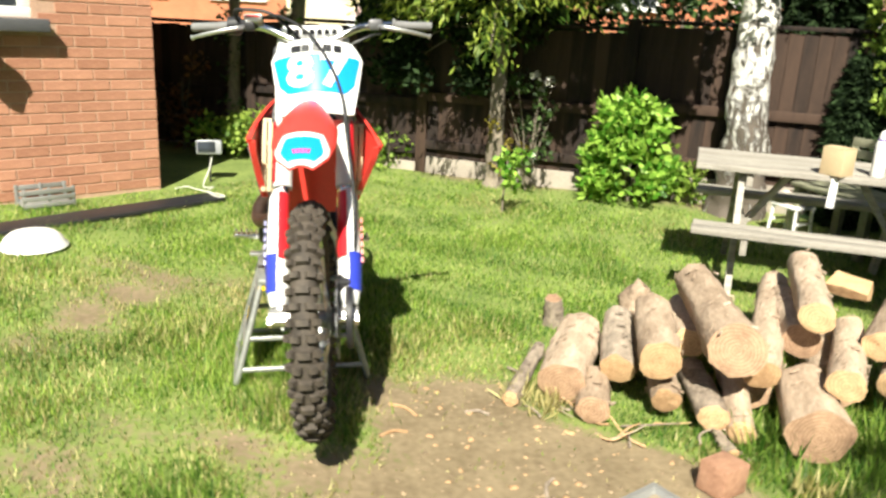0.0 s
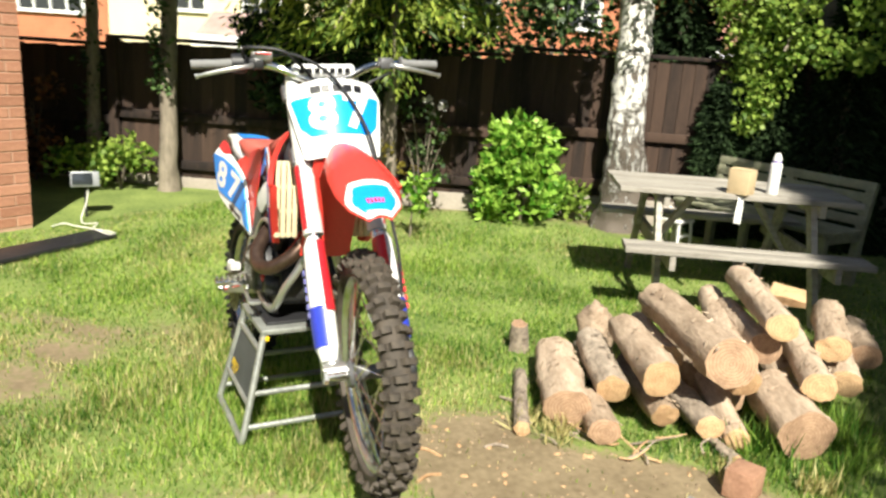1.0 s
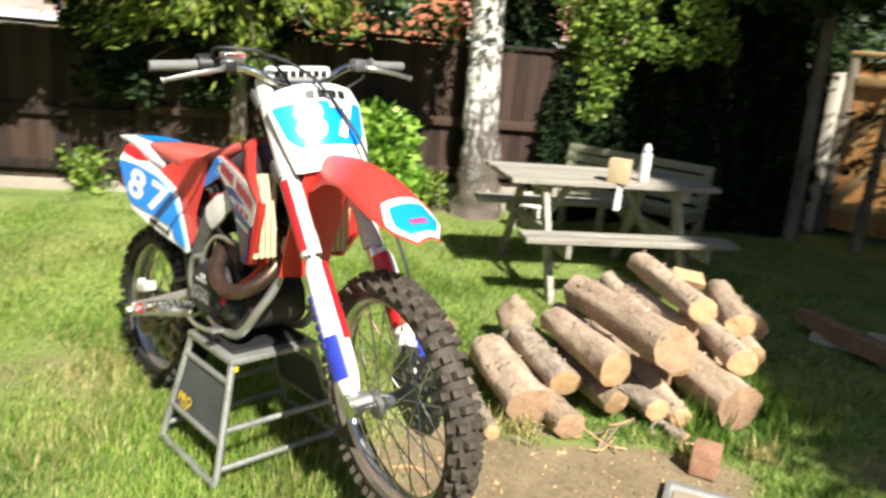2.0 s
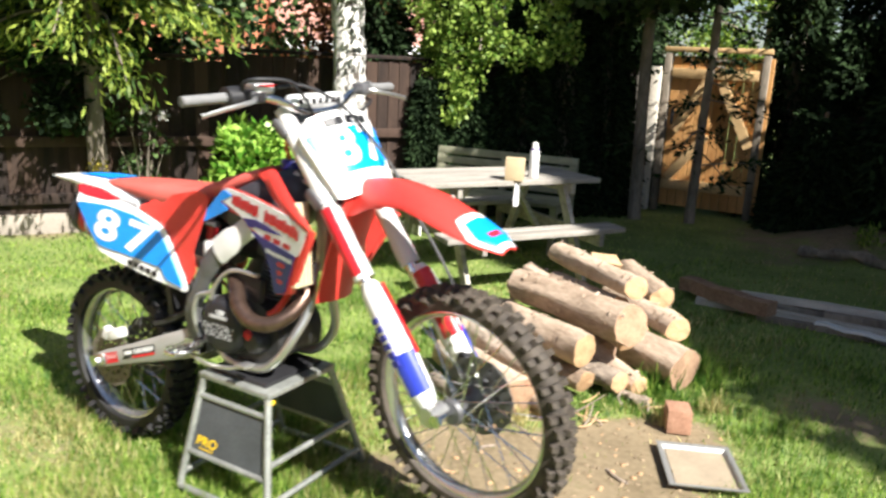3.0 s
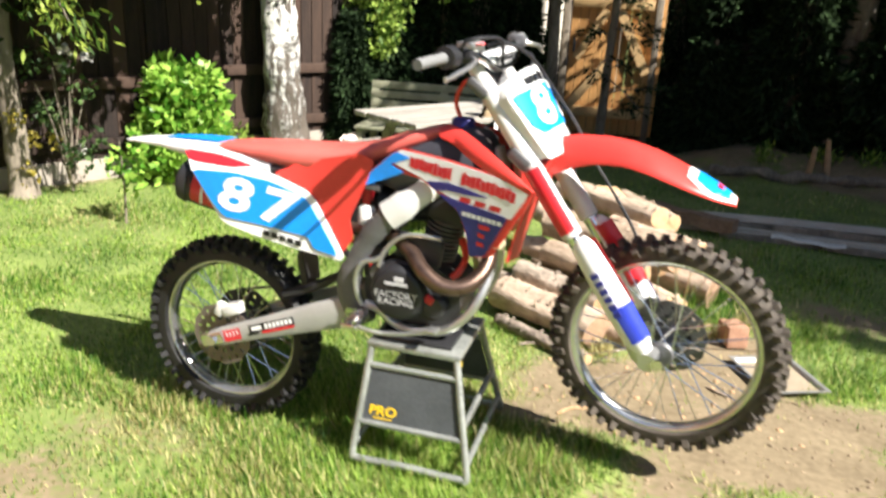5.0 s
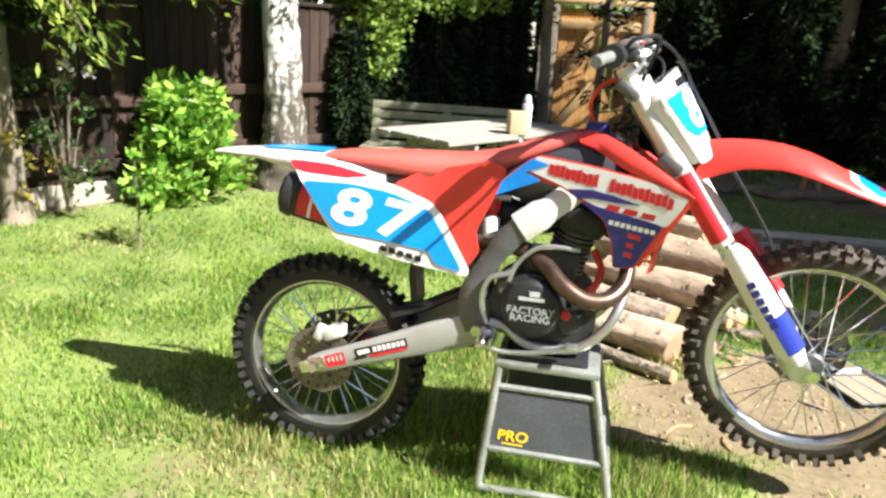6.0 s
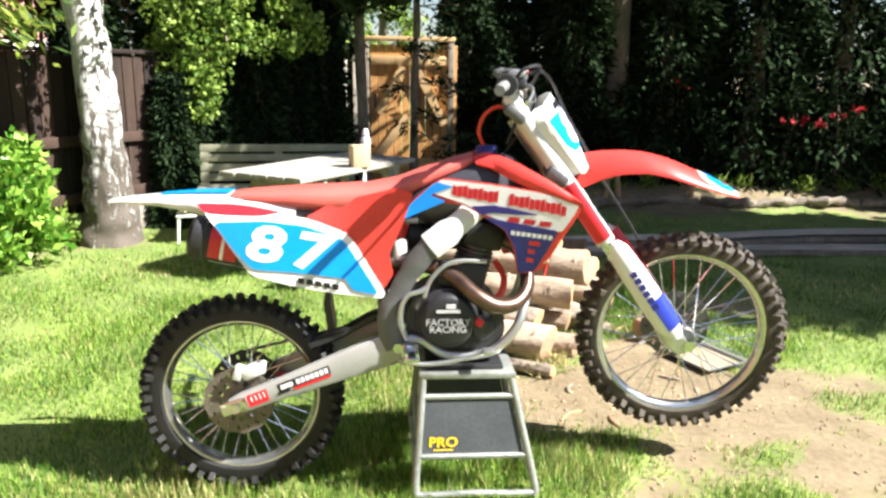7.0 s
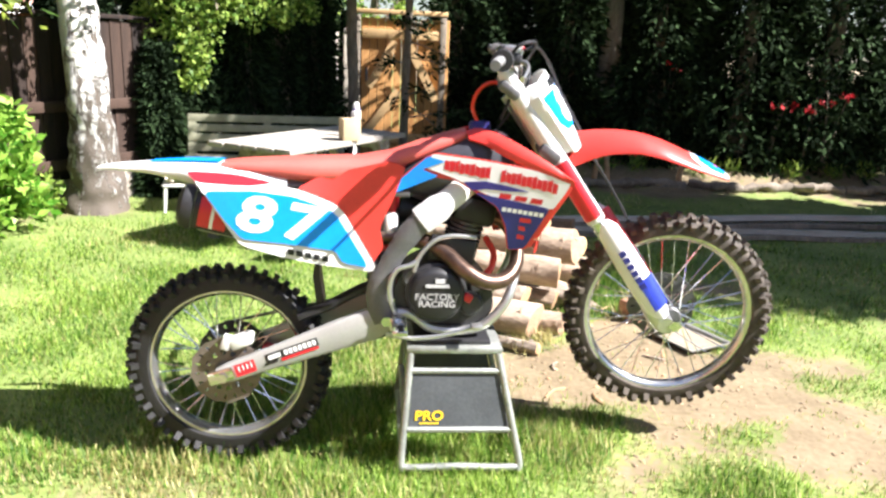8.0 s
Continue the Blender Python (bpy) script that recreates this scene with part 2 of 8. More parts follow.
nt.links.new(tc.outputs["Object"], sep.inputs[0])
nt.links.new(sep.outputs["Z"], low.inputs["Value"])
nt.links.new(sc.outputs["Fac"], sm.inputs[0])
nt.links.new(low.outputs[0], sm.inputs[1])
nt.links.new(sm.outputs[0], rp.inputs[0])
# long upright fissures between the plates of old bark, thickest near the foot
mp2 = nt.nodes.new("ShaderNodeMapping")
mp2.inputs["Scale"].default_value = (13, 13, 3.2)
fis = nt.nodes.new("ShaderNodeTexNoise")
fis.inputs["Scale"].default_value, fis.inputs["Detail"].default_value, fis.inputs["Roughness"].default_value = 1.5, 8, 0.7
low2 = nt.nodes.new("ShaderNodeMapRange")
low2.inputs["From Min"].default_value, low2.inputs["From Max"].default_value = 0.0, 1.5
low2.inputs["To Min"].default_value, low2.inputs["To Max"].default_value = 0.15, -0.05
sm2 = nt.nodes.new("ShaderNodeMath")
rp2 = nt.nodes.new("ShaderNodeValToRGB")
rp2.color_ramp.elements[0].position, rp2.color_ramp.elements[0].color = 0.51, (0, 0, 0, 1)
rp2.color_ramp.elements[1].position, rp2.color_ramp.elements[1].color = 0.57, (1, 1, 1, 1)
big = nt.nodes.new("ShaderNodeMath")
big.operation = "MAXIMUM"
dent = nt.nodes.new("ShaderNodeBump")
dent.invert = True
dent.inputs["Strength"].default_value, dent.inputs["Distance"].default_value = 0.9, 0.02
nt.links.new(tc.outputs["Object"], mp2.inputs["Vector"])
nt.links.new(mp2.outputs[0], fis.inputs["Vector"])
nt.links.new(sep.outputs["Z"], low2.inputs["Value"])
nt.links.new(fis.outputs["Fac"], sm2.inputs[0])
nt.links.new(low2.outputs[0], sm2.inputs[1])
nt.links.new(sm2.outputs[0], rp2.inputs[0])
nt.links.new(rp.outputs[0], big.inputs[0])
nt.links.new(rp2.outputs[0], big.inputs[1])
nt.links.new(big.outputs[0], mx.inputs[0])
nt.links.new(big.outputs[0], dent.inputs["Height"])
nt.links.new(bb.inputs["Normal"].links[0].from_socket, dent.inputs["Normal"])
nt.links.new(dent.outputs[0], bb.inputs["Normal"])
nt.links.new(white_in, mx.inputs[1])
nt.links.new(mx.outputs[0], bb.inputs["Base Color"])

# lawn soil: turf and bare earth, mixed by the sheet's own "bare" value
GROUND = mat("lawn_and_bare_earth", (0.095, 0.165, 0.026), 0.95, var=0.35, scale=2.2, fine=35, bump=0.5, col2=(0.25, 0.31, 0.08))
nt = GROUND.node_tree
bb = nt.nodes["Principled BSDF"]
turf = bb.inputs["Base Color"].links[0].from_socket
at = nt.nodes.new("ShaderNodeAttribute")
at.attribute_name = "bare"
tc = nt.nodes.new("ShaderNodeTexCoord")
e1 = nt.nodes.new("ShaderNodeTexNoise")
e1.inputs["Scale"].default_value, e1.inputs["Detail"].default_value = 5.0, 8
e2 = nt.nodes.new("ShaderNodeTexNoise")
e2.inputs["Scale"].default_value, e2.inputs["Detail"].default_value = 38.0, 6
er = nt.nodes.new("ShaderNodeValToRGB")
er.color_ramp.elements[0].position, er.color_ramp.elements[0].color = 0.3, (0.125, 0.092, 0.050, 1)
er.color_ramp.elements[1].position, er.color_ramp.elements[1].color = 0.7, (0.272, 0.212, 0.128, 1)
av = nt.nodes.new("ShaderNodeMath")
av.operation = "MULTIPLY_ADD"
av.inputs[1].default_value = 0.5
hf = nt.nodes.new("ShaderNodeMath")
hf.operation = "MULTIPLY"
hf.inputs[1].default_value = 0.5
mk = nt.nodes.new("ShaderNodeMath")
mk.operation = "ADD"
mr = nt.nodes.new("ShaderNodeMapRange")
mr.inputs["From Min"].default_value, mr.inputs["From Max"].default_value = 0.75, 1.15
mx = nt.nodes.new("ShaderNodeMixRGB")
L = nt.links
for n in (e1, e2):
    L.new(tc.outputs["Object"], n.inputs["Vector"])
L.new(e2.outputs["Fac"], hf.inputs[0])
L.new(e1.outputs["Fac"], av.inputs[0])
L.new(hf.outputs[0], av.inputs[2])
L.new(av.outputs[0], er.inputs[0])
L.new(at.outputs["Fac"], mk.inputs[0])
L.new(e2.outputs["Fac"], mk.inputs[1])
L.new(mk.outputs[0], mr.inputs["Value"])
L.new(mr.outputs[0], mx.inputs[0])
L.new(turf, mx.inputs[1])
L.new(er.outputs[0], mx.inputs[2])
L.new(mx.outputs[0], bb.inputs["Base Color"])


# ---------------------------------------------------------------- shaping
def V(*a):
    return Vector(a)


def finish(bm, name, material, sharp=38, smooth=True):
    bmesh.ops.recalc_face_normals(bm, faces=bm.faces)
    me = bpy.data.meshes.new(name)
    bm.to_mesh(me)
    bm.free()
    for m in material if isinstance(material, (list, tuple)) else (material,):
        me.materials.append(m)
    if smooth:
        for p in me.polygons:
            p.use_smooth = True
        me.set_sharp_from_angle(angle=radians(sharp))
    return me


def part(name, bm, material, parent, label="", sharp=38, smooth=True):
    ob = new(name, finish(bm, name, material, sharp, smooth))
    ob.parent = parent
    return tagged(ob, label)


def thing(name, label, category, at=(0, 0, 0), group="", kind="", rz=0.0):
    ob = new(name)
    ob.location, ob.rotation_euler = at, (0, 0, radians(rz))
    return tagged(ob, label, category, group, kind)


def solid(name, bm, material, label, category, at=(0, 0, 0), group="", kind="", rot=(0, 0, 0), sharp=38, smooth=True):
    ob = new(name, finish(bm, name, material, sharp, smooth))
    ob.location, ob.rotation_euler = at, [radians(a) for a in rot]
    return tagged(ob, label, category, group, kind)


def box(bm, c, size, rot=(0, 0, 0), bevel=0.0, seg=2):
    m = Matrix.LocRotScale(c, Euler([radians(a) for a in rot]), None) @ Matrix.Diagonal((*size, 1))
    vs = bmesh.ops.create_cube(bm, size=1, matrix=m)["verts"]
    if bevel:
        es = list({e for v in vs for e in v.link_edges})
        bmesh.ops.bevel(bm, geom=es, offset=bevel, segments=seg, affect="EDGES", profile=0.5)


def smooth_path(pts, n=6):
    """A Catmull-Rom line through the points."""
    P = [Vector(p) for p in pts]
    P = [2 * P[0] - P[1]] + P + [2 * P[-1] - P[-2]]
    out = []
    for i in range(1, len(P) - 2):
        for k in range(n):
            t = k / n
            a, b, c, d = P[i - 1], P[i], P[i + 1], P[i + 2]
            out.append(0.5 * (2 * b + (c - a) * t + (2 * a - 5 * b + 4 * c - d) * t * t + (3 * b - a - 3 * c + d) * t ** 3))
    out.append(P[-2])
    return out


def tube(bm, pts, r, seg=10, cap=True, flat=1.0, square=False):
    """A round (or square) section swept along a line. flat: the section's breadth across y against its height."""
    P = [Vector(p) for p in pts]
    n = len(P)
    rr = list(r) if isinstance(r, (list, tuple)) else [r] * n
    rings, side = [], None
    for i in range(n):
        d = (P[min(i + 1, n - 1)] - P[max(i - 1, 0)]).normalized()
        if side is None:
            side = Vector((0, 1, 0)) if abs(d.y) < 0.9 else Vector((1, 0, 0))
        side = (side - d * side.dot(d)).normalized()
        up = d.cross(side)
        ring = []
        for k in range(seg):
            a = 2 * math.pi * (k + 0.5) / seg
            ca, sa = math.cos(a), math.sin(a)
            if square:
                q = max(abs(ca), abs(sa))
                ca, sa = ca / q, sa / q
            ring.append(bm.verts.new(P[i] + side * ca * rr[i] * flat + up * sa * rr[i]))
        rings.append(ring)
    for a, b in zip(rings, rings[1:]):
        for k in range(seg):
            bm.faces.new((a[k], a[(k + 1) % seg], b[(k + 1) % seg], b[k]))
    if cap:
        bm.faces.new(rings[0][::-1])
        bm.faces.new(rings[-1])


def cyl(bm, a, b, r, r2=None, seg=16):
    tube(bm, [a, b], [r, r if r2 is None else r2], seg)


def lathe(bm, prof, m=None, seg=32, closed=True):
    """Turns (radius, along) pairs about the local y axis; closed: the outline shuts into a ring."""
    m = m or Matrix()
    rings = []
    for k in range(seg):
        a = 2 * math.pi * k / seg
        rings.append([bm.verts.new(m @ Vector((math.cos(a) * r, h, math.sin(a) * r))) for r, h in prof])
    n = len(prof)
    for k in range(seg):
        A, B = rings[k], rings[(k + 1) % seg]
        for i in range(n if closed else n - 1):
            j = (i + 1) % n
            bm.faces.new((A[i], A[j], B[j], B[i]))
    if not closed:
        bm.faces.new([r[0] for r in rings])
        bm.faces.new([r[-1] for r in rings])


def loft(bm, rings, cap=True):
    R = [[bm.verts.new(p) for p in r] for r in rings]
    n = len(R[0])
    for a, b in zip(R, R[1:]):
        for k in range(n):
            bm.faces.new((a[k], a[(k + 1) % n], b[(k + 1) % n], b[k]))
    if cap:
        bm.faces.new(R[0][::-1])
        bm.faces.new(R[-1])


def rounded(pts, cut=0.22):
    """Cuts each corner of an outline twice, to round it."""
    for _ in range(2):
        out = []
        for i, p in enumerate(pts):
            q = pts[(i + 1) % len(pts)]
            out.append((p[0] + (q[0] - p[0]) * cut, p[1] + (q[1] - p[1]) * cut))
            out.append((q[0] + (p[0] - q[0]) * cut, q[1] + (p[1] - q[1]) * cut))
        pts = out
    return pts


def cut_sheet(bm, step, axes=(0, 2)):
    for i in axes:
        vals = [v.co[i] for v in bm.verts]
        lo, hi = min(vals), max(vals)
        no = [0, 0, 0]
        no[i] = 1
        c = lo + step
        while c < hi:
            co = [0, 0, 0]
            co[i] = c
            bmesh.ops.bisect_plane(bm, geom=bm.verts[:] + bm.edges[:] + bm.faces[:], plane_co=co, plane_no=no)
            c += step


def sheet(outline, bulge, side=-1, thick=0.004, step=0.05, soft=0.2, lift=0.0):
    """A bodywork panel: its outline in x and z, bulged out to y = bulge(x, z) on one side."""
    bm = bmesh.new()
    pts = rounded(outline, soft) if soft else outline
    bm.faces.new([bm.verts.new((x, 0, z)) for x, z in pts])
    cut_sheet(bm, step)
    front = bm.faces[:]
    for v in bm.verts:
        v.co.y = side * (bulge(v.co.x, v.co.z) + lift)
    ret = bmesh.ops.extrude_face_region(bm, geom=front)
    for g in ret["geom"]:
        if isinstance(g, bmesh.types.BMVert):
            g.co.y -= side * thick
    return bm


def letters(text, size, bold=0.0):
    """Flat letters from the built-in font, centred, in x and y."""
    cu = bpy.data.curves.new("letters", "FONT")
    cu.body, cu.size, cu.offset, cu.align_x, cu.align_y = text, size, bold, "CENTER", "CENTER"
    cu.resolution_u = 3
    ob = bpy.data.objects.new("letters", cu)
    scene.collection.objects.link(ob)
    bpy.context.view_layer.update()
    me = bpy.data.meshes.new_from_object(ob.evaluated_get(bpy.context.evaluated_depsgraph_get()))
    bm = bmesh.new()
    bm.from_mesh(me)
    bpy.data.objects.remove(ob)
    bpy.data.curves.remove(cu)
    bpy.data.meshes.remove(me)
    bmesh.ops.remove_doubles(bm, verts=bm.verts, dist=size * 0.0005)
    cut_sheet(bm, size * 0.12, (0, 1))
    return bm


def raw(name, verts, faces, material, label, category, kind="stuff", parent=None):
    """A mesh from arrays: all faces with the same number of corners."""
    me = bpy.data.meshes.new(name)
    n, k = faces.shape
    me.vertices.add(len(verts))
    me.vertices.foreach_set("co", verts.astype(np.float32).ravel())
    me.loops.add(n * k)
    me.loops.foreach_set("vertex_index", faces.astype(np.int32).ravel())
    me.polygons.add(n)
    me.polygons.foreach_set("loop_start", np.arange(0, n * k, k, dtype=np.int32))
    me.polygons.foreach_set("loop_total", np.full(n, k, dtype=np.int32))
    me.update(calc_edges=True)
    me.materials.append(material)
    ob = new(name, me)
    if parent:
        ob.parent = parent
        return tagged(ob, label)
    return tagged(ob, label, category, "", kind)


def unit(a):
    return a / np.maximum(np.linalg.norm(a, axis=1, keepdims=True), 1e-6)


def leaves_at(P, length, width, rng, way=None, spread=1.0, fold=0.25):
    """Folded diamond leaves at the points P, pointing along way with some spread."""
    n = len(P)
    d = rng.normal(size=(n, 3)) * spread
    if way is not None:
        d = d + way
    d = unit(d)
    s = unit(np.cross(d, rng.normal(size=(n, 3))))
    up = np.cross(d, s)
    ln = (length * rng.uniform(0.6, 1.3, n))[:, None]
    w = (width * rng.uniform(0.7, 1.2, n))[:, None]
    v = np.stack([P, P + d * ln * 0.45 + s * w + up * w * fold, P + d * ln, P + d * ln * 0.45 - s * w + up * w * fold], 1).reshape(-1, 3)
    f = np.arange(4 * n).reshape(n, 4)
    return v, f


rng = np.random.default_rng(7)

# ---------------------------------------------------------------- ground
def bare_at(x, y):
    """How bare the earth is, from 0 (turf) to 1."""
    def blob(cx, cy, rx, ry, a=0.0):
        c, s = math.cos(a), math.sin(a)
        u, v = (x - cx) * c + (y - cy) * s, -(x - cx) * s + (y - cy) * c
        return np.exp(-((u / rx) ** 2 + (v / ry) ** 2) ** 1.5)
    x, y = x + 0.13 * np.sin(3.3 * y + 1.0) + 0.06 * np.sin(8.1 * y + 2.2 * x), y + 0.12 * np.sin(2.9 * x + 0.4) + 0.06 * np.sin(7.3 * x - 2.6 * y)
    b = 1.0 * blob(0.62, 0.74, 0.54, 0.36, 0.45) + 0.85 * blob(0.84, 1.08, 0.40, 0.28, 0.95) + 0.80 * blob(1.06, 0.55, 0.42, 0.34) + 0.75 * blob(1.22, 0.20, 0.46, 0.18, 0.25)
    b = b + 0.75 * blob(1.66, 0.58, 0.42, 0.17, 0.1) + 0.75 * blob(1.50, -0.20, 0.40, 0.24, 0.7) + 0.66 * blob(1.75, 1.70, 0.48, 0.20, 0.3) + 0.45 * blob(2.3, -0.2, 0.8, 0.5) + 0.50 * blob(1.35, 0.00, 0.72, 0.50, 0.3) + 0.32 * blob(2.4, 1.2, 0.6, 0.4)
    b = b + 0.70 * blob(0.50, -0.62, 0.30, 0.26) + 0.60 * blob(0.40, -0.26, 0.22, 0.09, 0.3) + 0.45 * blob(0.72, -0.10, 0.26, 0.10, 0.4)
    b = b - 0.95 * blob(0.52, 0.11, 0.36, 0.17, -0.10) - 0.55 * blob(1.62, 0.93, 0.34, 0.15, 0.2) - 0.5 * blob(1.42, 0.37, 0.15, 0.07, 0.3) - 0.55 * blob(1.31, 0.00, 0.09, 0.22, 0.3) - 0.5 * blob(1.02, -0.29, 0.34, 0.12) - 0.7 * blob(1.04, 1.50, 0.34, 0.17, 0.9)
    b = b + 0.72 * blob(-1.26, -0.79, 0.42, 0.25, 0.6) + 0.42 * blob(-0.95, -0.30, 0.40, 0.16) + 0.36 * blob(0.25, -1.35, 0.7, 0.35)
    b = b + 0.66 * blob(-0.65, -1.05, 0.45, 0.22) + 0.35 * blob(1.3, -1.0, 0.6, 0.4) + 0.35 * blob(-2.5, 1.5, 0.5, 0.15)
    b = b + 0.55 * blob(-3.6, 2.3, 1.6, 0.32, 1.0) + 0.6 * blob(-2.5, 3.6, 0.6, 0.35, 1.0)
    b = b + 0.85 * np.clip((y - 4.55 + 0.15 * np.sin(x * 3)) / 0.5, 0, 1) * np.clip((x - 0.2) / 0.8, 0, 1)
    b = b * (0.84 + 0.42 * np.sin(9.0 * x + 1.5 * np.sin(6.0 * y)) * np.sin(8.3 * y + 1.2 * np.sin(7.1 * x)))
    return np.clip(b, 0, 1)


def height_at(x, y):
    s = np.clip((-x - 0.25) / 0.35, 0, 1)
    dip = -0.045 * s * s * (3 - 2 * s) * np.exp(-((y / 0.9) ** 2)) * np.exp(-(np.clip(-x - 1.1, 0, 9) / 0.8) ** 2)
    z = 0.012 * np.sin(1.7 * x + 0.6) * np.sin(2.1 * y + 1.1) + 0.006 * np.sin(5.1 * x) * np.sin(4.3 * y + 0.5)
    near = np.exp(-((x / 0.6) ** 2 + (y / 0.6) ** 2))
    bank = 0.16 * np.clip((y - 5.0) / 0.5, 0, 1) * np.clip((x - 0.8) / 0.6, 0, 1)
    return z * (1 - near) + dip + bank


ax = np.concatenate([[-400, -150, -60, -30, -18, -12], np.arange(-9, 9.01, 0.1), [12, 18, 30, 60, 150, 400]])
gx, gy = np.meshgrid(ax, ax, indexing="ij")
gz = height_at(gx, gy)
nn = len(ax)
gv = np.stack([gx, gy, gz], -1).reshape(-1, 3)
ii, jj = np.meshgrid(np.arange(nn - 1), np.arange(nn - 1), indexing="ij")
q = (ii * nn + jj).ravel()
gf = np.stack([q, q + nn, q + nn + 1, q + 1], 1)
ground = raw("ground", gv, gf, GROUND, "sunlit lawn with worn patches of dry bare earth", "lawn", "structure")
att = ground.data.attributes.new("bare", "FLOAT", "POINT")
att.data.foreach_set("value", bare_at(gx, gy).ravel().astype(np.float32))
for p in ground.data.polygons:
    p.use_smooth = True

# grass: blades in tufts, thinner on the bare earth
NB = 540000
u = rng.uniform(0, 1, NB)
bx = np.where(u < 0.66, rng.normal(-0.35, 1.7, NB), rng.normal(-0.3, 3.0, NB))
by = np.where(u < 0.66, rng.normal(0.15, 1.35, NB), rng.normal(0.5, 2.3, NB))
tuft = 0.5 + 0.5 * np.sin(7.3 * bx + 2 * np.sin(3.1 * by)) * np.sin(6.7 * by + 2 * np.sin(2.7 * bx))
bare = bare_at(bx, by)
edge = (bx + 3.3) * 0.88 + (by + 0.9) * 0.47
fence_side = (bx + 4.75) * -0.843 + (by - 0.35) * 0.537
keep = (rng.uniform(0, 1, NB) > np.clip(bare * 1.40, 0, 0.975)) & (edge > 0.03) & (fence_side < -0.06)
clump = 0.5 + 0.5 * np.sin(2.1 * bx + 1.8 * np.sin(1.3 * by + 0.5) + 0.9 * np.sin(4.7 * by)) * np.sin(2.4 * by + 1.1 + 1.6 * np.sin(1.7 * bx))
keep &= rng.uniform(0, 1, NB) < (0.34 + 0.66 * tuft) * (0.55 + 0.45 * clump)
bx, by, tuft, bare, clump = bx[keep], by[keep], tuft[keep], bare[keep], clump[keep]
n = len(bx)
hgt = rng.uniform(0.013, 0.038, n) * (0.55 + 0.60 * tuft + 0.45 * clump) * (1 - 0.45 * bare)
tall = rng.uniform(0, 1, n) < 0.02
hgt[tall] *= 1.7
around = np.exp(-(((bx - 0.02) / 0.35) ** 2 + ((by - 0.02) / 0.40) ** 2)) + np.exp(-(((bx - 1.0) / 0.5) ** 2 + ((by - 1.75) / 0.35) ** 2)) + np.exp(-(((bx + 0.75) / 0.4) ** 2 + ((by - 0.04) / 0.3) ** 2)) + np.exp(-(((bx - 0.52) / 0.34) ** 2 + ((by - 0.10) / 0.17) ** 2))
hgt *= 1 + 0.7 * np.clip(around, 0, 1)
ang = rng.uniform(0, 2 * np.pi, n)
lean = rng.uniform(0.1, 0.9, n) * hgt
wid = rng.uniform(0.0016, 0.0034, n) * (1 + 0.25 * np.hypot(bx, by) / 2)
base = np.stack([bx, by, height_at(bx, by) - 0.004], 1)
off = np.stack([np.cos(ang) * wid, np.sin(ang) * wid, np.zeros(n)], 1)
tip = base + np.stack([-np.sin(ang) * lean, np.cos(ang) * lean, hgt], 1)
blades = np.stack([base - off, base + off, tip], 1)
dry = rng.uniform(0, 1, n) < 0.09 + 0.62 * bare + 0.42 * np.clip(np.sin(2.3 * bx + 1.7 * np.sin(1.9 * by + 0.8)) * np.sin(2.6 * by + 1.3 * np.sin(2.1 * bx)), 0, 1)
lush = ~dry & (rng.uniform(0, 1, n) < np.clip(1.6 * np.sin(3.7 * bx + 1.4 * np.sin(2.9 * by)) * np.sin(3.3 * by + 2.1 + 1.2 * np.sin(3.1 * bx)) + 0.12, 0, 0.85))
for which, nm, m, lb in ((lush, "lush_grass", LUSH, "darker lush tufts among the lawn grass"), (~dry & ~lush, "grass", BLADE, "short uneven sunlit green lawn grass"), (dry, "dry_grass", STRAW, "dry straw-coloured blades among the lawn grass")):
    k = int(which.sum())
    raw(nm, blades[which].reshape(-1, 3), np.arange(3 * k).reshape(k, 3), m, lb, "grass")


# ---------------------------------------------------------------- brick house beside the lawn
HC = Vector((-3.33, -0.90, 0))
HD = Vector((0.50, -0.866, 0))
HN = Vector((0.866, 0.50, 0))
H_RZ = math.degrees(math.atan2(HD.y, HD.x))
house = thing("house", "orange brick house corner with a white window, on the lawn's edge", "house", HC, rz=H_RZ)
# local axes: x along the lit wall away from the corner, y out of the wall's face, z up
WL, WH = 5.2, 3.2
WIN = (0.82, 1.97, 1.25, 2.42)
for x0, x1, z0, z1 in ((0.01, WIN[0], -0.1, WH), (WIN[0], WIN[1], -0.1, WIN[2]), (WIN[0], WIN[1], WIN[3], WH), (WIN[1], WL, -0.1, WH)):
    bm = bmesh.new()
    box(bm, ((x0 + x1) / 2, -0.1145, (z0 + z1) / 2), (x1 - x0, 0.22, z1 - z0))
    part("wall", bm, MORTAR, house, "mortar-jointed brick wall", smooth=False)
for c, e in (((0.12, -2.3, WH / 2 - 0.05), (0.22, 4.1, WH + 0.1)), ((WL - 0.11, -2.3, WH / 2 - 0.05), (0.22, 4.1, WH + 0.1)), ((WL / 2, -4.46, WH / 2 - 0.05), (WL - 0.02, 0.22, WH + 0.1))):
    bm = bmesh.new()
    box(bm, c, e)
    part("wall", bm, MORTAR, house, "mortar-jointed brick wall", smooth=False)
bm = bmesh.new()
loft(bm, [[V(-0.35, -6, 3.1), V(-0.35, 0.4, 3.1), V(-0.35, 0.4, 3.22), V(-0.35, -2.8, 5.2)], [V(5.4, -6, 3.1), V(5.4, 0.4, 3.1), V(5.4, 0.4, 3.22), V(5.4, -2.8, 5.2)]])
part("roof", bm, TILE, house, smooth=False)
bm = bmesh.new()
fw = 0.07
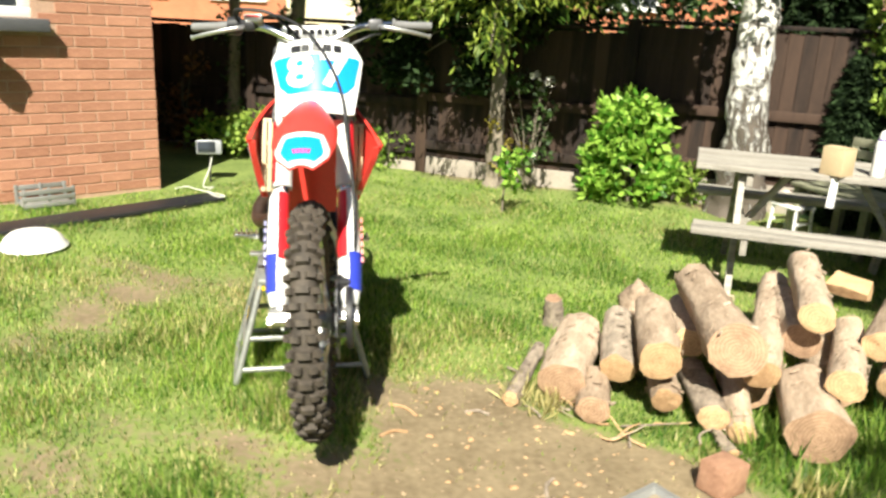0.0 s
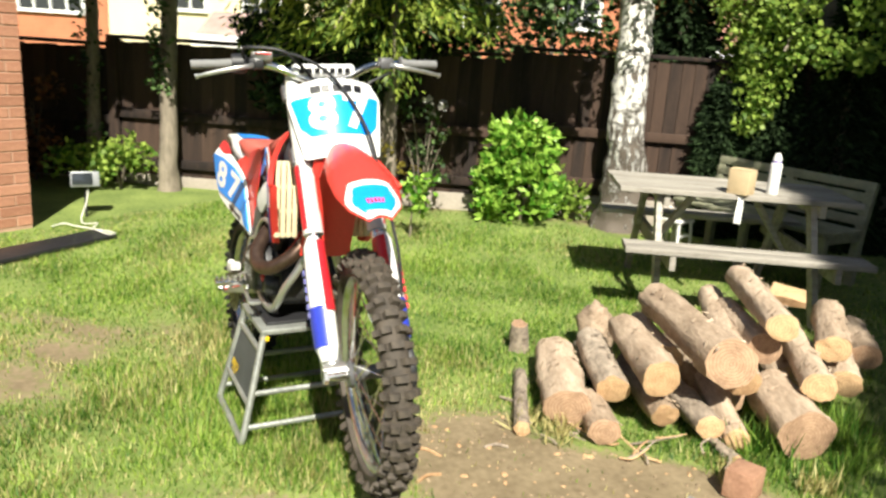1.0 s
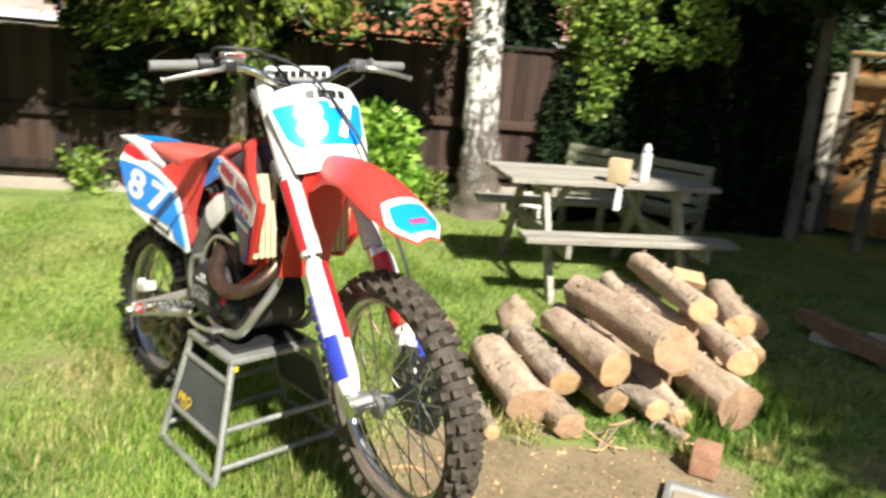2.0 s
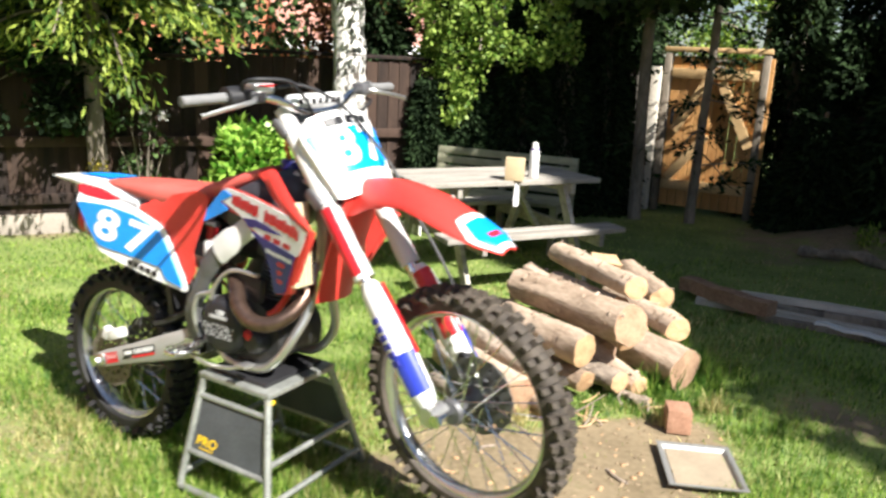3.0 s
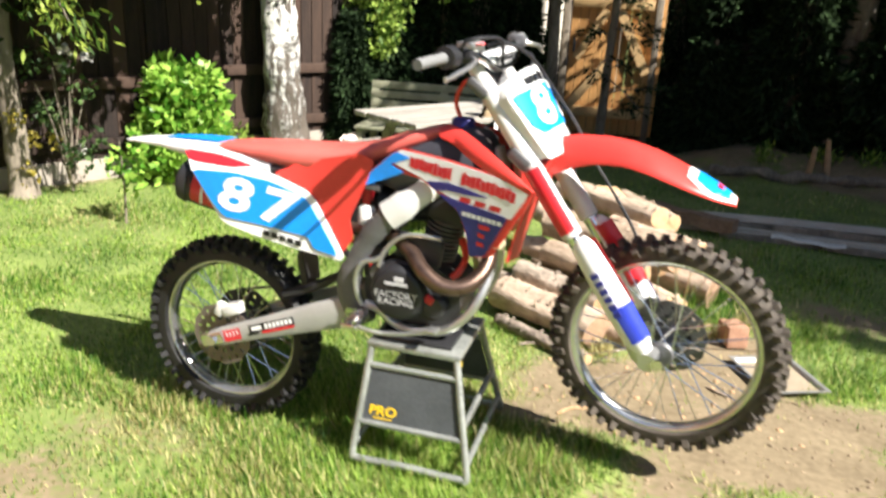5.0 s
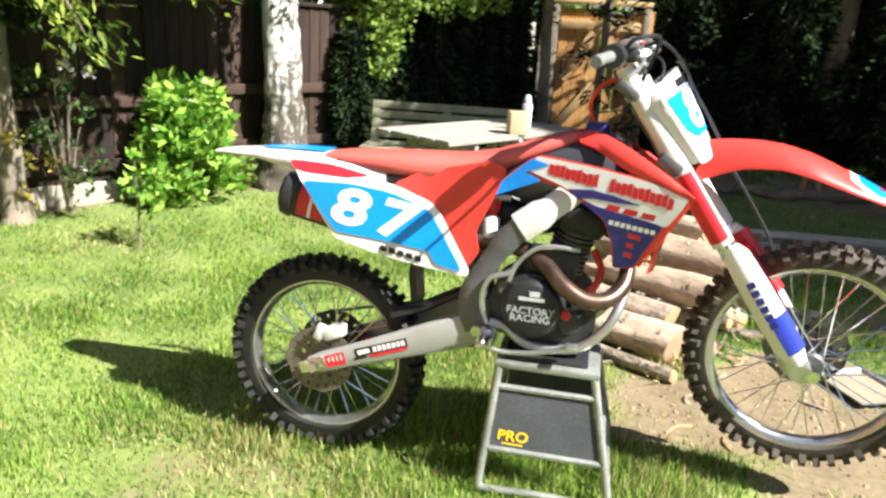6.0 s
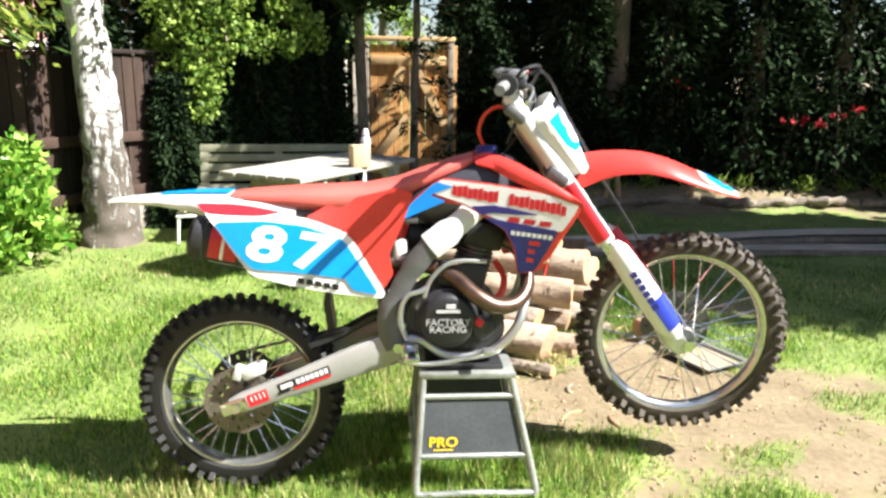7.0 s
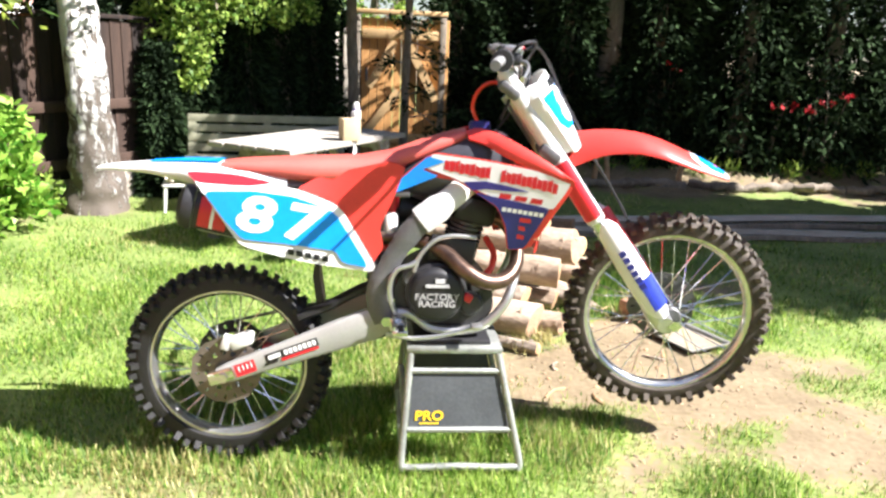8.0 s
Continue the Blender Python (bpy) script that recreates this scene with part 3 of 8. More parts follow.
for c, s in ((((WIN[0] + WIN[1]) / 2, -0.05, WIN[2] + fw / 2), (WIN[1] - WIN[0], 0.07, fw)), (((WIN[0] + WIN[1]) / 2, -0.05, WIN[3] - fw / 2), (WIN[1] - WIN[0], 0.07, fw)),
             ((WIN[0] + fw / 2, -0.05, (WIN[2] + WIN[3]) / 2), (fw, 0.068, WIN[3] - WIN[2] - 2 * fw)), ((WIN[1] - fw / 2, -0.05, (WIN[2] + WIN[3]) / 2), (fw, 0.068, WIN[3] - WIN[2] - 2 * fw))):
    box(bm, c, s, bevel=0.006)
win = part("window", bm, PAINTW, house, "white painted window frame")
bm = bmesh.new()
box(bm, ((WIN[0] + WIN[1]) / 2, -0.06, (WIN[2] + WIN[3]) / 2), (WIN[1] - WIN[0] - 2 * fw, 0.012, WIN[3] - WIN[2] - 2 * fw))
part("pane", bm, GLASSY, win)
bm = bmesh.new()
box(bm, ((WIN[0] + WIN[1]) / 2, 0.035, WIN[2] - 0.045), (WIN[1] - WIN[0] + 0.16, 0.16, 0.085), bevel=0.01)
part("sill", bm, LEAD, win, "dark grey projecting sill")
bm = bmesh.new()
tube(bm, smooth_path([(1.17, -0.02, 1.03), (1.17, 0.05, 1.13), (1.17, 0.11, 1.16), (1.17, 0.15, 1.12)], 5), 0.010, 8)
box(bm, (1.17, 0.006, 1.03), (0.05, 0.016, 0.14), bevel=0.004)
lathe(bm, [(0.0, 0.0), (0.04, 0.0), (0.090, -0.035), (0.085, -0.048), (0.070, -0.052), (0.050, -0.20), (0.038, -0.212), (0.010, -0.23), (0.0, -0.23)], Matrix.Translation((1.17, 0.15, 1.125)) @ pose(0, 0, 0, 90), 18, closed=False)
part("wall_lamp", bm, LEAD, house, "dark outdoor wall lantern on a curved bracket")

# ---------------------------------------------------------------- fence along the back
F0 = Vector((-6.1, -1.75, 0))
FD = Vector((0.537, 0.843, 0))
F_RZ = math.degrees(math.atan2(FD.y, FD.x))
FTOP = 1.42
FLEN = 10.6
fence = thing("fence", "dark brown stained board fence on concrete gravel boards", "fence", F0, kind="structure", rz=F_RZ)
# local axes: x along the fence, y to the far side
bm = bmesh.new()
box(bm, (0, 0, FTOP / 2 + 0.02), (0.10, 0.10, FTOP + 0.06), bevel=0.008)
post_me = finish(bm, "post", FENCE)
bay = 1.83
nbay = int(FLEN // bay) + 1
STEP = (-0.20, -0.13, -0.07)
drop = [STEP[i] if i < 3 else 0.0 for i in range(nbay + 1)]
for i in range(nbay + 1):
    o = new("post", post_me)
    o.parent = fence
    o.location = (i * bay, 0, drop[i])
bm = bmesh.new()
box(bm, (0, 0, 0.085), (bay - 0.10, 0.045, 0.27), bevel=0.008)
gb_me = finish(bm, "gravel_board", CONCRETE)
bm = bmesh.new()
box(bm, (0, 0, FTOP + 0.035), (bay - 0.11, 0.075, 0.028), rot=(6, 0, 0), bevel=0.004)
cap_me = finish(bm, "capping", FENCE)
bm = bmesh.new()
box(bm, (0, 0, 0), (bay - 0.10, 0.04, 0.08), bevel=0.006)
rail_me = finish(bm, "rail", FENCE)
for i in range(nbay):
    for nm, me, loc in (("gravel_board", gb_me, (0, 0, 0)), ("capping", cap_me, (0, 0, 0)), ("rail", rail_me, (0, -0.036, 0.78)), ("rail", rail_me, (0, -0.036, 0.34))):
        o = new(nm, me)
        o.parent = fence
        o.location = ((i + 0.5) * bay + loc[0], loc[1], loc[2] + drop[i])

# ---------------------------------------------------------------- garden gate in the far corner
gate = thing("garden_gate", "new orange timber garden gate with pale diagonal braces, closed", "gate", (-0.46, 6.40, 0))
GW, GH = 0.86, 1.62
for z, nm in ((0.30, "rail"), (GH - 0.18, "rail")):
    bm = bmesh.new()
    box(bm, (GW / 2, -0.035, z), (GW - 0.02, 0.035, 0.10), bevel=0.005)
    part(nm, bm, GATEPALE, gate)
for (xa, za), (xb, zb) in (((0.09, 0.86), (0.37, 1.37)), ((0.84, 0.74), (0.51, 1.37)), ((0.07, 0.36), (0.42, 0.83))):
    bm = bmesh.new()
    tube(bm, [(xa, -0.042, za), (xb, -0.042, zb)], 0.045, 4, flat=0.4, square=True)
    part("brace", bm, GATEPALE, gate, sharp=20)
for x, nm in ((-0.045, "gate_post"), (GW + 0.045, "gate_post")):
    bm = bmesh.new()
    box(bm, (x, 0.0, (GH + 0.02) / 2), (0.07, 0.10, GH + 0.02), bevel=0.010)
    part(nm, bm, TRUNK, gate)
bm = bmesh.new()
box(bm, (GW / 2, 0.0, GH + 0.055), (GW + 0.18, 0.11, 0.05), bevel=0.008)
part("lintel", bm, GATEPALE, gate)
bm = bmesh.new()
box(bm, (0.06, -0.062, 1.0), (0.03, 0.02, 0.16), bevel=0.004)
part("latch", bm, BLACK, gate)
bm = bmesh.new()
box(bm, (0, 0, 0.75), (0.095, 0.08, 1.5), bevel=0.012)
solid("timber_post", bm, PALEPOST, "pale weathered timber post beside the garden gate", "post", (-0.60, 6.33, 0))
bm = bmesh.new()
box(bm, (0, 0, 0.72), (0.06, 0.07, 1.44), bevel=0.012)
solid("timber_post", bm, PALEPOST, "pale weathered timber post beside the garden gate", "post", (-0.74, 6.26, 0))

# plain fence that closes the far side behind the trees
far_fence = thing("fence", "dark board fence behind the conifers", "fence", (0.55, 6.95, 0), kind="structure")
for i in range(5):
    bm = bmesh.new()
    box(bm, (i * 1.8 + 0.9, 0, 0.55), (1.79, 0.03, 1.1))
    part("panel", bm, FENCE, far_fence, smooth=False)

# plain walls that close the garden behind the viewer and at its far end
for nm, c, e in (("wall_south", (4.2, -6.1, 0.9), (10.6, 0.22, 1.9)), ("wall_east", (9.4, 0.45, 0.9), (0.22, 12.88, 1.9))):
    bm = bmesh.new()
    box(bm, (0, 0, 0), e)
    solid(nm, bm, OLDBRICK, "plain weathered brown brick garden wall", "wall", c, kind="structure", smooth=False)

# ---------------------------------------------------------------- houses beyond the fence
def far_house(name, label, s0, s1, wallm, zroof, depth, wins, off=8.0, tiles=None):
    o = Vector((-3.6, 2.5, 0)) + Vector((-0.843, 0.537, 0)) * off + Vector((0.537, 0.843, 0)) * s0
    h = thing(name, label, "house", o, rz=F_RZ)
    w = s1 - s0
    bm = bmesh.new()
    box(bm, (w / 2, depth / 2, zroof / 2), (w, depth, zroof))
    part("wall", bm, wallm, h, smooth=False)
    bm = bmesh.new()
    loft(bm, [[V(-0.2, -0.35, zroof), V(-0.2, depth + 0.35, zroof), V(-0.2, depth / 2, zroof + depth * 0.45)], [V(w + 0.2, -0.35, zroof), V(w + 0.2, depth + 0.35, zroof), V(w + 0.2, depth / 2, zroof + depth * 0.45)]])
    part("roof", bm, tiles or TILE, h, smooth=False)
    bm = bmesh.new()
    box(bm, (w / 2, -0.37, zroof - 0.02), (w + 0.4, 0.06, 0.16))
    part("fascia", bm, PAINTW, h, "white painted fascia board")
    for a, b, z0, z1, cols in wins:
        bm = bmesh.new()
        t = 0.07
        box(bm, ((a + b) / 2, -0.03, z0 + t / 2), (b - a, 0.08, t))
        box(bm, ((a + b) / 2, -0.03, z1 - t / 2), (b - a, 0.08, t))
        for k in range(cols + 1):
            x = a + t / 2 + (b - a - t) * k / cols
            box(bm, (x, -0.03, (z0 + z1) / 2), (t * (1 if k in (0, cols) else 0.5), 0.078, z1 - z0 - 2 * t))
        for k in (1, 2):
            box(bm, ((a + b) / 2, -0.031, z0 + (z1 - z0) * k / 3), (b - a - 2 * t, 0.05, 0.03))
        wo = part("window", bm, PAINTW, h, "white painted glazing bars")
        bm = bmesh.new()
        box(bm, ((a + b) / 2, -0.012, (z0 + z1) / 2), (b - a - t, 0.02, z1 - z0 - t))
        part("pane", bm, GLASSY, wo)
    return h


far_house("house", "orange brick house with white windows beyond the fence", -12.5, -7.62, CLAY, 5.2, 7, ((3.0, 4.45, 1.62, 2.7, 4), (0.6, 1.9, 1.62, 2.7, 3)))
far_house("house", "cream rendered house beyond the fence", -7.6, -3.2, RENDERW, 5.0, 7, ((1.35, 2.05, 1.80, 2.8, 2), (2.7, 3.9, 1.72, 2.6, 3)))
far_house("outbuilding", "low outbuilding with a faded tiled roof behind the fence", -3.9, -3.15, RENDERW, 1.34, 0.9, (), off=4.2, tiles=GREYTILE)
far_house("house", "orange brick house with white windows behind the trees", -1.6, 3.6, CLAY, 5.2, 7, ((0.7, 1.7, 1.75, 2.8, 3), (2.85, 3.6, 1.9, 2.8, 2)))
far_house("outbuilding", "low brick outbuilding with a tiled roof and white gutter", 3.1, 7.4, CLAY, 1.66, 2.6, (), off=7.2)

# ---------------------------------------------------------------- trees
def grow_trunk(name, pts, radii, material, parent, seg=14, rough=0.12, label=""):
    bm = bmesh.new()
    P = smooth_path(pts, 8)
    m = len(P)
    R = [float(np.interp(i / (m - 1), np.linspace(0, 1, len(radii)), radii)) for i in range(m)]
    tube(bm, P, R, seg)
    for v in bm.verts:
        k = noise.noise(v.co * 7.0) * rough + noise.noise(v.co * 22.0) * rough * 0.5
        c = min(P, key=lambda p: (p - v.co).length_squared)
        v.co = c + (v.co - c) * (1 + k)
    return part(name, bm, material, parent, label, sharp=70)


def limbs(parent, material, starts):
    for a, b, r in starts:
        bm = bmesh.new()
        a, b = Vector(a), Vector(b)
        mid = (a + b) / 2 + Vector((0, 0, 0.12 * (b - a).length))
        tube(bm, smooth_path([a, mid, b], 5), [r * (1 - 0.75 * i / 10) for i in range(11)], 7)
        part("limb", bm, material, parent, sharp=70)


def clumps(centres, n, sizes, flat=1.0):
    out = []
    for c, s in zip(centres, sizes):
        p = rng.normal(size=(n, 3))
        p = unit(p) * (rng.uniform(0, 1, (n, 1)) ** 0.45)
        out.append(np.array(c) + p * s * np.array([1, 1, flat]))
    return np.concatenate(out)


def crown(name, parent, centres, n, sizes, ln, wd, material, label="", flat=1.0, way=None, spread=1.0):
    P = clumps(centres, n, sizes, flat)
    v, f = leaves_at(P, ln, wd, rng, way, spread)
    return raw(name, v, f, material, label, "", parent=parent)


# birch, white and leaning a little
birch = thing("birch_tree", "white-barked birch with a rough dark foot, in front of the fence", "tree", (-2.40, 3.55, 0))
grow_trunk("trunk", [(0.0, 0.02, -0.05), (0.0, 0.02, 0.25), (-0.005, 0.0, 0.7), (-0.025, -0.01, 1.3), (-0.075, 0.0, 1.9), (-0.15, 0.05, 2.8), (-0.25, 0.0, 4.4), (-0.2, 0.1, 6.5)],
           [0.245, 0.190, 0.158, 0.140, 0.128, 0.11, 0.07, 0.03], BIRCH, birch, 28, 0.20, "peeling white bark with dark scars")
limbs(birch, BIRCH, [((-0.2, 0.05, 2.9), (0.6, -0.2, 3.9), 0.045), ((-0.22, 0.0, 3.4), (-1.0, 0.4, 4.4), 0.04), ((-0.24, 0.0, 4.0), (0.2, 0.7, 5.2), 0.035)])
cs = [(rng.uniform(-1.3, 0.9), rng.uniform(-1.0, 1.2), rng.uniform(3.0, 6.3)) for _ in range(26)]
crown("crown", birch, cs, 170, [rng.uniform(0.3, 0.6) for _ in cs], 0.055, 0.022, BRIGHT)
cs = [(0.3 + rng.uniform(-0.1, 0.3), -0.05 + rng.uniform(-0.4, 0.2), rng.uniform(1.9, 2.5)) for _ in range(5)] + [(-0.5, -0.25, 2.0), (-0.7, -0.4, 2.2)]
crown("low_foliage", birch, cs, 130, [0.22] * len(cs), 0.05, 0.02, IVY)

# ivy-clad trunk near the house
ivy_tree = thing("tree", "grey tree trunk with ivy by the fence", "tree", (-4.62, 0.18, 0))
grow_trunk("trunk", [(0, 0, -0.05), (0.01, 0, 0.3), (0.0, 0.02, 1.0), (-0.02, 0.05, 2.0), (0.05, 0.05, 3.4), (0.0, 0.0, 5.5)], [0.110, 0.080, 0.072, 0.068, 0.058, 0.04], TRUNK, ivy_tree, 14, 0.14)
limbs(ivy_tree, TRUNK, [((0, 0, 2.6), (1.2, 0.4, 3.4), 0.045), ((0, 0, 3.0), (-0.4, 1.0, 4.0), 0.04), ((0, 0, 2.2), (0.9, 1.5, 2.3), 0.035)])
crown("ivy", ivy_tree, [(0.05, -0.06, z) for z in (0.95, 1.15, 1.35, 1.6, 1.9, 2.2)], 60, [0.12] * 6, 0.05, 0.022, IVY)
cs = [(rng.uniform(-1.0, 1.6), rng.uniform(-0.8, 1.8), rng.uniform(2.5, 5.0)) for _ in range(26)]
crown("crown", ivy_tree, cs, 170, [rng.uniform(0.3, 0.6) for _ in cs], 0.07, 0.028, IVY)

# conifer with bare stubs in front of the fence
con = thing("conifer_tree", "slender conifer with drooping green sprays before the fence", "tree", (-3.50, 1.86, 0))
grow_trunk("trunk", [(0.0, 0.0, -0.05), (0.0, 0.01, 0.15), (-0.02, 0.0, 0.6), (-0.04, 0.02, 1.2), (-0.05, 0.05, 2.2), (0.0, 0.0, 4.2)], [0.115, 0.080, 0.066, 0.062, 0.05, 0.02], TRUNK, con, 14, 0.2)
sprays, ways = [], []
for k in range(46):
    a = rng.uniform(0, 2 * math.pi)
    z0 = rng.uniform(1.45, 3.9)
    ln = rng.uniform(0.7, 1.5) * (1.1 - 0.15 * (z0 - 1.4))
    tipz = z0 - rng.uniform(0.05, 0.45)
    if k < 26:
        bm = bmesh.new()
        tube(bm, smooth_path([(0, 0, z0), (math.cos(a) * ln * 0.5, math.sin(a) * ln * 0.5, z0 + 0.03), (math.cos(a) * ln, math.sin(a) * ln, tipz)], 4), [0.016 * (1 - 0.09 * i) for i in range(9)], 5)
        part("branch", bm, TRUNK, con, sharp=70)
    for s in np.linspace(0.35, 1.05, 9):
        m = 46
        c = np.array([math.cos(a) * ln * s, math.sin(a) * ln * s, z0 + (tipz - z0) * s ** 2])
        sprays.append(c + rng.normal(size=(m, 3)) * np.array([0.10, 0.10, 0.07]))
        ways.append(np.tile([math.cos(a), math.sin(a), -0.9], (m, 1)))
v, f = leaves_at(np.concatenate(sprays), 0.085, 0.011, rng, np.concatenate(ways), 0.6)
raw("foliage", v, f, leafy("yellow_green_spray", (0.07, 0.15, 0.02), (0.34, 0.42, 0.07), rnd=0.8, glow=0.4), "", "", parent=con)

# dark leaf clumps added to stand in for deep shade on the fence
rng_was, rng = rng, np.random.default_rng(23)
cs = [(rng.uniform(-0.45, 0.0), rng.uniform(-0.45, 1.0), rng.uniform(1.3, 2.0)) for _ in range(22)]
crown("inner_foliage", con, cs, 150, [0.22] * len(cs), 0.075, 0.022, DARKBOUGH, "dark inner boughs added to deepen the shade at the fence")
cs = []
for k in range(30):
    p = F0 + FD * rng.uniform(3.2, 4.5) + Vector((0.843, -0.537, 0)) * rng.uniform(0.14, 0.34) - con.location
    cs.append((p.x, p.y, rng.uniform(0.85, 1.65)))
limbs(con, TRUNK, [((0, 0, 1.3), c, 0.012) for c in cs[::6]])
crown("low_foliage", con, cs, 130, [0.17] * len(cs), 0.075, 0.020, CONIF, "dark boughs added against the fence in place of its deep shade")
rng = rng_was

# leafy branch of a tree that hangs over the bench
hang = thing("tree", "tall tree with bright green leaves hanging low over the bench", "tree", (-1.95, 5.15, 0))
grow_trunk("trunk", [(0, 0, -0.05), (0.03, 0, 0.8), (0.0, 0.05, 2.0), (-0.05, 0.0, 3.5), (0, 0, 5.5)], [0.13, 0.11, 0.10, 0.07, 0.03], TRUNK, hang, 12, 0.14)
limbs(hang, TRUNK, [((0, 0, 2.2), (0.35, -0.85, 1.55), 0.03), ((0, 0, 2.5), (0.9, -0.6, 1.95), 0.03), ((0, 0, 2.8), (-0.3, -1.1, 2.1), 0.03)])
cs = [(0.12, -0.83, 1.00), (0.14, -0.78, 1.12), (0.08, -0.82, 1.25), (0.2, -0.75, 1.33), (0.0, -0.8, 1.42), (0.28, -0.72, 1.52), (0.12, -0.85, 1.6), (-0.1, -0.8, 1.62), (-0.02, -0.85, 1.75),
      (0.3, -0.75, 1.72), (0.45, -0.65, 1.62), (0.62, -0.6, 1.58), (0.85, -0.62, 1.55), (1.05, -0.52, 1.62), (0.95, -0.5, 1.75), (-0.12, -0.75, 1.35), (-0.28, -0.7, 1.5), (0.15, -0.85, 1.85), (-0.2, -0.85, 1.85), (0.4, -0.8, 1.92), (0.75, -0.55, 1.85), (0.1, -0.9, 2.05), (-0.3, -0.9, 2.05), (0.55, -0.7, 2.1), (0.9, -0.5, 2.0)]
crown("hanging_leaves", hang, cs, 190, [0.13 + 0.02 * (i % 4) for i in range(len(cs))], 0.05, 0.02, BRIGHT, "sunlit fresh green leaves", way=np.array([0.2, -0.3, -0.8]))
cs = [(rng.uniform(-1.5, 1.4), rng.uniform(-0.5, 1.2), rng.uniform(2.6, 5.2)) for _ in range(40)]
crown("crown", hang, cs, 190, [rng.uniform(0.35, 0.65) for _ in cs], 0.07, 0.03, IVY)

# unseen upper boughs, added to keep the corner behind the bench dark
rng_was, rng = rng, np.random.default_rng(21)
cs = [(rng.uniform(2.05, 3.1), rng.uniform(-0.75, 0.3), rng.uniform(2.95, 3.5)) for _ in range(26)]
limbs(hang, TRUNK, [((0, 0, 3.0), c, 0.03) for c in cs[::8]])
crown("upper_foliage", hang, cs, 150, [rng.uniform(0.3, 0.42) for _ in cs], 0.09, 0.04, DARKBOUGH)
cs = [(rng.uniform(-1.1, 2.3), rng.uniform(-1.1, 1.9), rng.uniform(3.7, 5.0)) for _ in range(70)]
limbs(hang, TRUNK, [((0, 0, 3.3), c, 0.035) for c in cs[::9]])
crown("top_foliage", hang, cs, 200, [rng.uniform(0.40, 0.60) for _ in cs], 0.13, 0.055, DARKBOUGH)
rng = rng_was

# low boughs added out over the fence, set to keep it in dappled shade
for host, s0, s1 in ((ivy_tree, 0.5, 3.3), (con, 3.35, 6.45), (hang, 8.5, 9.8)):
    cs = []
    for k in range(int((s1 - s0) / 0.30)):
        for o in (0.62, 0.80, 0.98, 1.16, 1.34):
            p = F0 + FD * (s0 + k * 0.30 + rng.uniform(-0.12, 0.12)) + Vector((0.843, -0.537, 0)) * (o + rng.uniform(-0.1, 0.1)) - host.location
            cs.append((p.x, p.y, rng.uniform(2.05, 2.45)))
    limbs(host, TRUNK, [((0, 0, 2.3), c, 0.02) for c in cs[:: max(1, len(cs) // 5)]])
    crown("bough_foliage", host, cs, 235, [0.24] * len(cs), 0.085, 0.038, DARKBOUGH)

# dark conifers along the far side, and unseen ones beside the lawn for shade
def conifer(at, h, r, z_low, dens, label="tall dark conifer in a row along the garden's edge, some added unseen for shade", trunk_r=0.10, leaf=(0.20, 0.035)):
    t = thing("conifer_tree", label, "tree", at, "conifer row")
    grow_trunk("trunk", [(0, 0, -0.05), (0.02, 0, h * 0.3), (0, 0.02, h * 0.6), (0, 0, h)], [trunk_r * 1.3, trunk_r, trunk_r * 0.6, 0.015], TRUNK, t, 10, 0.14)
    n = dens
    z = z_low + (h - z_low) * rng.uniform(0, 1, n) ** 1.25
    rad = r * (1 - (z - z_low) / (h - z_low + 0.3)) ** 0.55 * (0.35 + 0.65 * rng.uniform(0, 1, n) ** 0.5)
    a = rng.uniform(0, 2 * np.pi, n)
    lump = 0.75 + 0.35 * np.sin(3 * a + z * 2.3) * np.sin(z * 4.1 + a)
    P = np.stack([np.cos(a) * rad * lump, np.sin(a) * rad * lump, z - 0.25 * rad], 1)
    way = np.stack([np.cos(a), np.sin(a), np.full(n, -0.5)], 1)
    v, f = leaves_at(P, leaf[0], leaf[1], rng, way, 0.55)
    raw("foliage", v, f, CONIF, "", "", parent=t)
    return t


# the last five stand out of view, shaped to shade table, timbers and lawn
for i, (x, y, h, zl, r) in enumerate(((-1.62, 6.05, 5.5, 0.15, 0.75), (-1.15, 6.55, 6.5, 0.2, 0.8), (-2.25, 5.15, 4.5, 0.1, 0.55), (-2.75, 4.35, 3.6, 0.1, 0.45), (1.05, 6.25, 1.15, 0.1, 0.45), (1.85, 6.3, 2.7, 0.1, 0.70), (2.9, 6.3, 3.0, 0.1, 0.95), (3.9, 6.2, 4.0, 0.1, 1.05),
                                      (4.9, 6.2, 5.0, 0.1, 1.2), (6.0, 6.1, 6.0, 0.1, 1.0), (0.64, 6.95, 4.2, 0.1, 0.5), (1.3, 8.5, 3.6, 0.2, 0.9), (2.8, 8.4, 6.0, 0.2, 1.3), (4.3, 8.2, 6.0, 0.2, 1.4), (1.2, 7.5, 2.1, 0.3, 0.7), (2.5, 7.2, 4.6, 0.8, 0.8), (2.1, 7.6, 4.6, 1.0, 0.8), (3.5, 7.5, 5.0, 1.0, 0.9), (5.2, 7.4, 5.5, 1.0, 1.0), (-2.1, 8.6, 5.5, 1.5, 0.9), (6.9, 2.85, 9.5, 2.0, 1.1), (6.8, 2.5, 12.0, 5.2, 1.6), (6.3, 2.15, 8.7, 3.0, 1.5), (6.3, 1.6, 8.05, 3.2, 1.9), (6.7, 3.55, 8.2, 5.0, 0.8))):
    conifer((x, y, 0), h, r, zl, 22000 if h > 8 else 12000, leaf=(0.20, 0.035) if h > 8 else (0.13, 0.022))
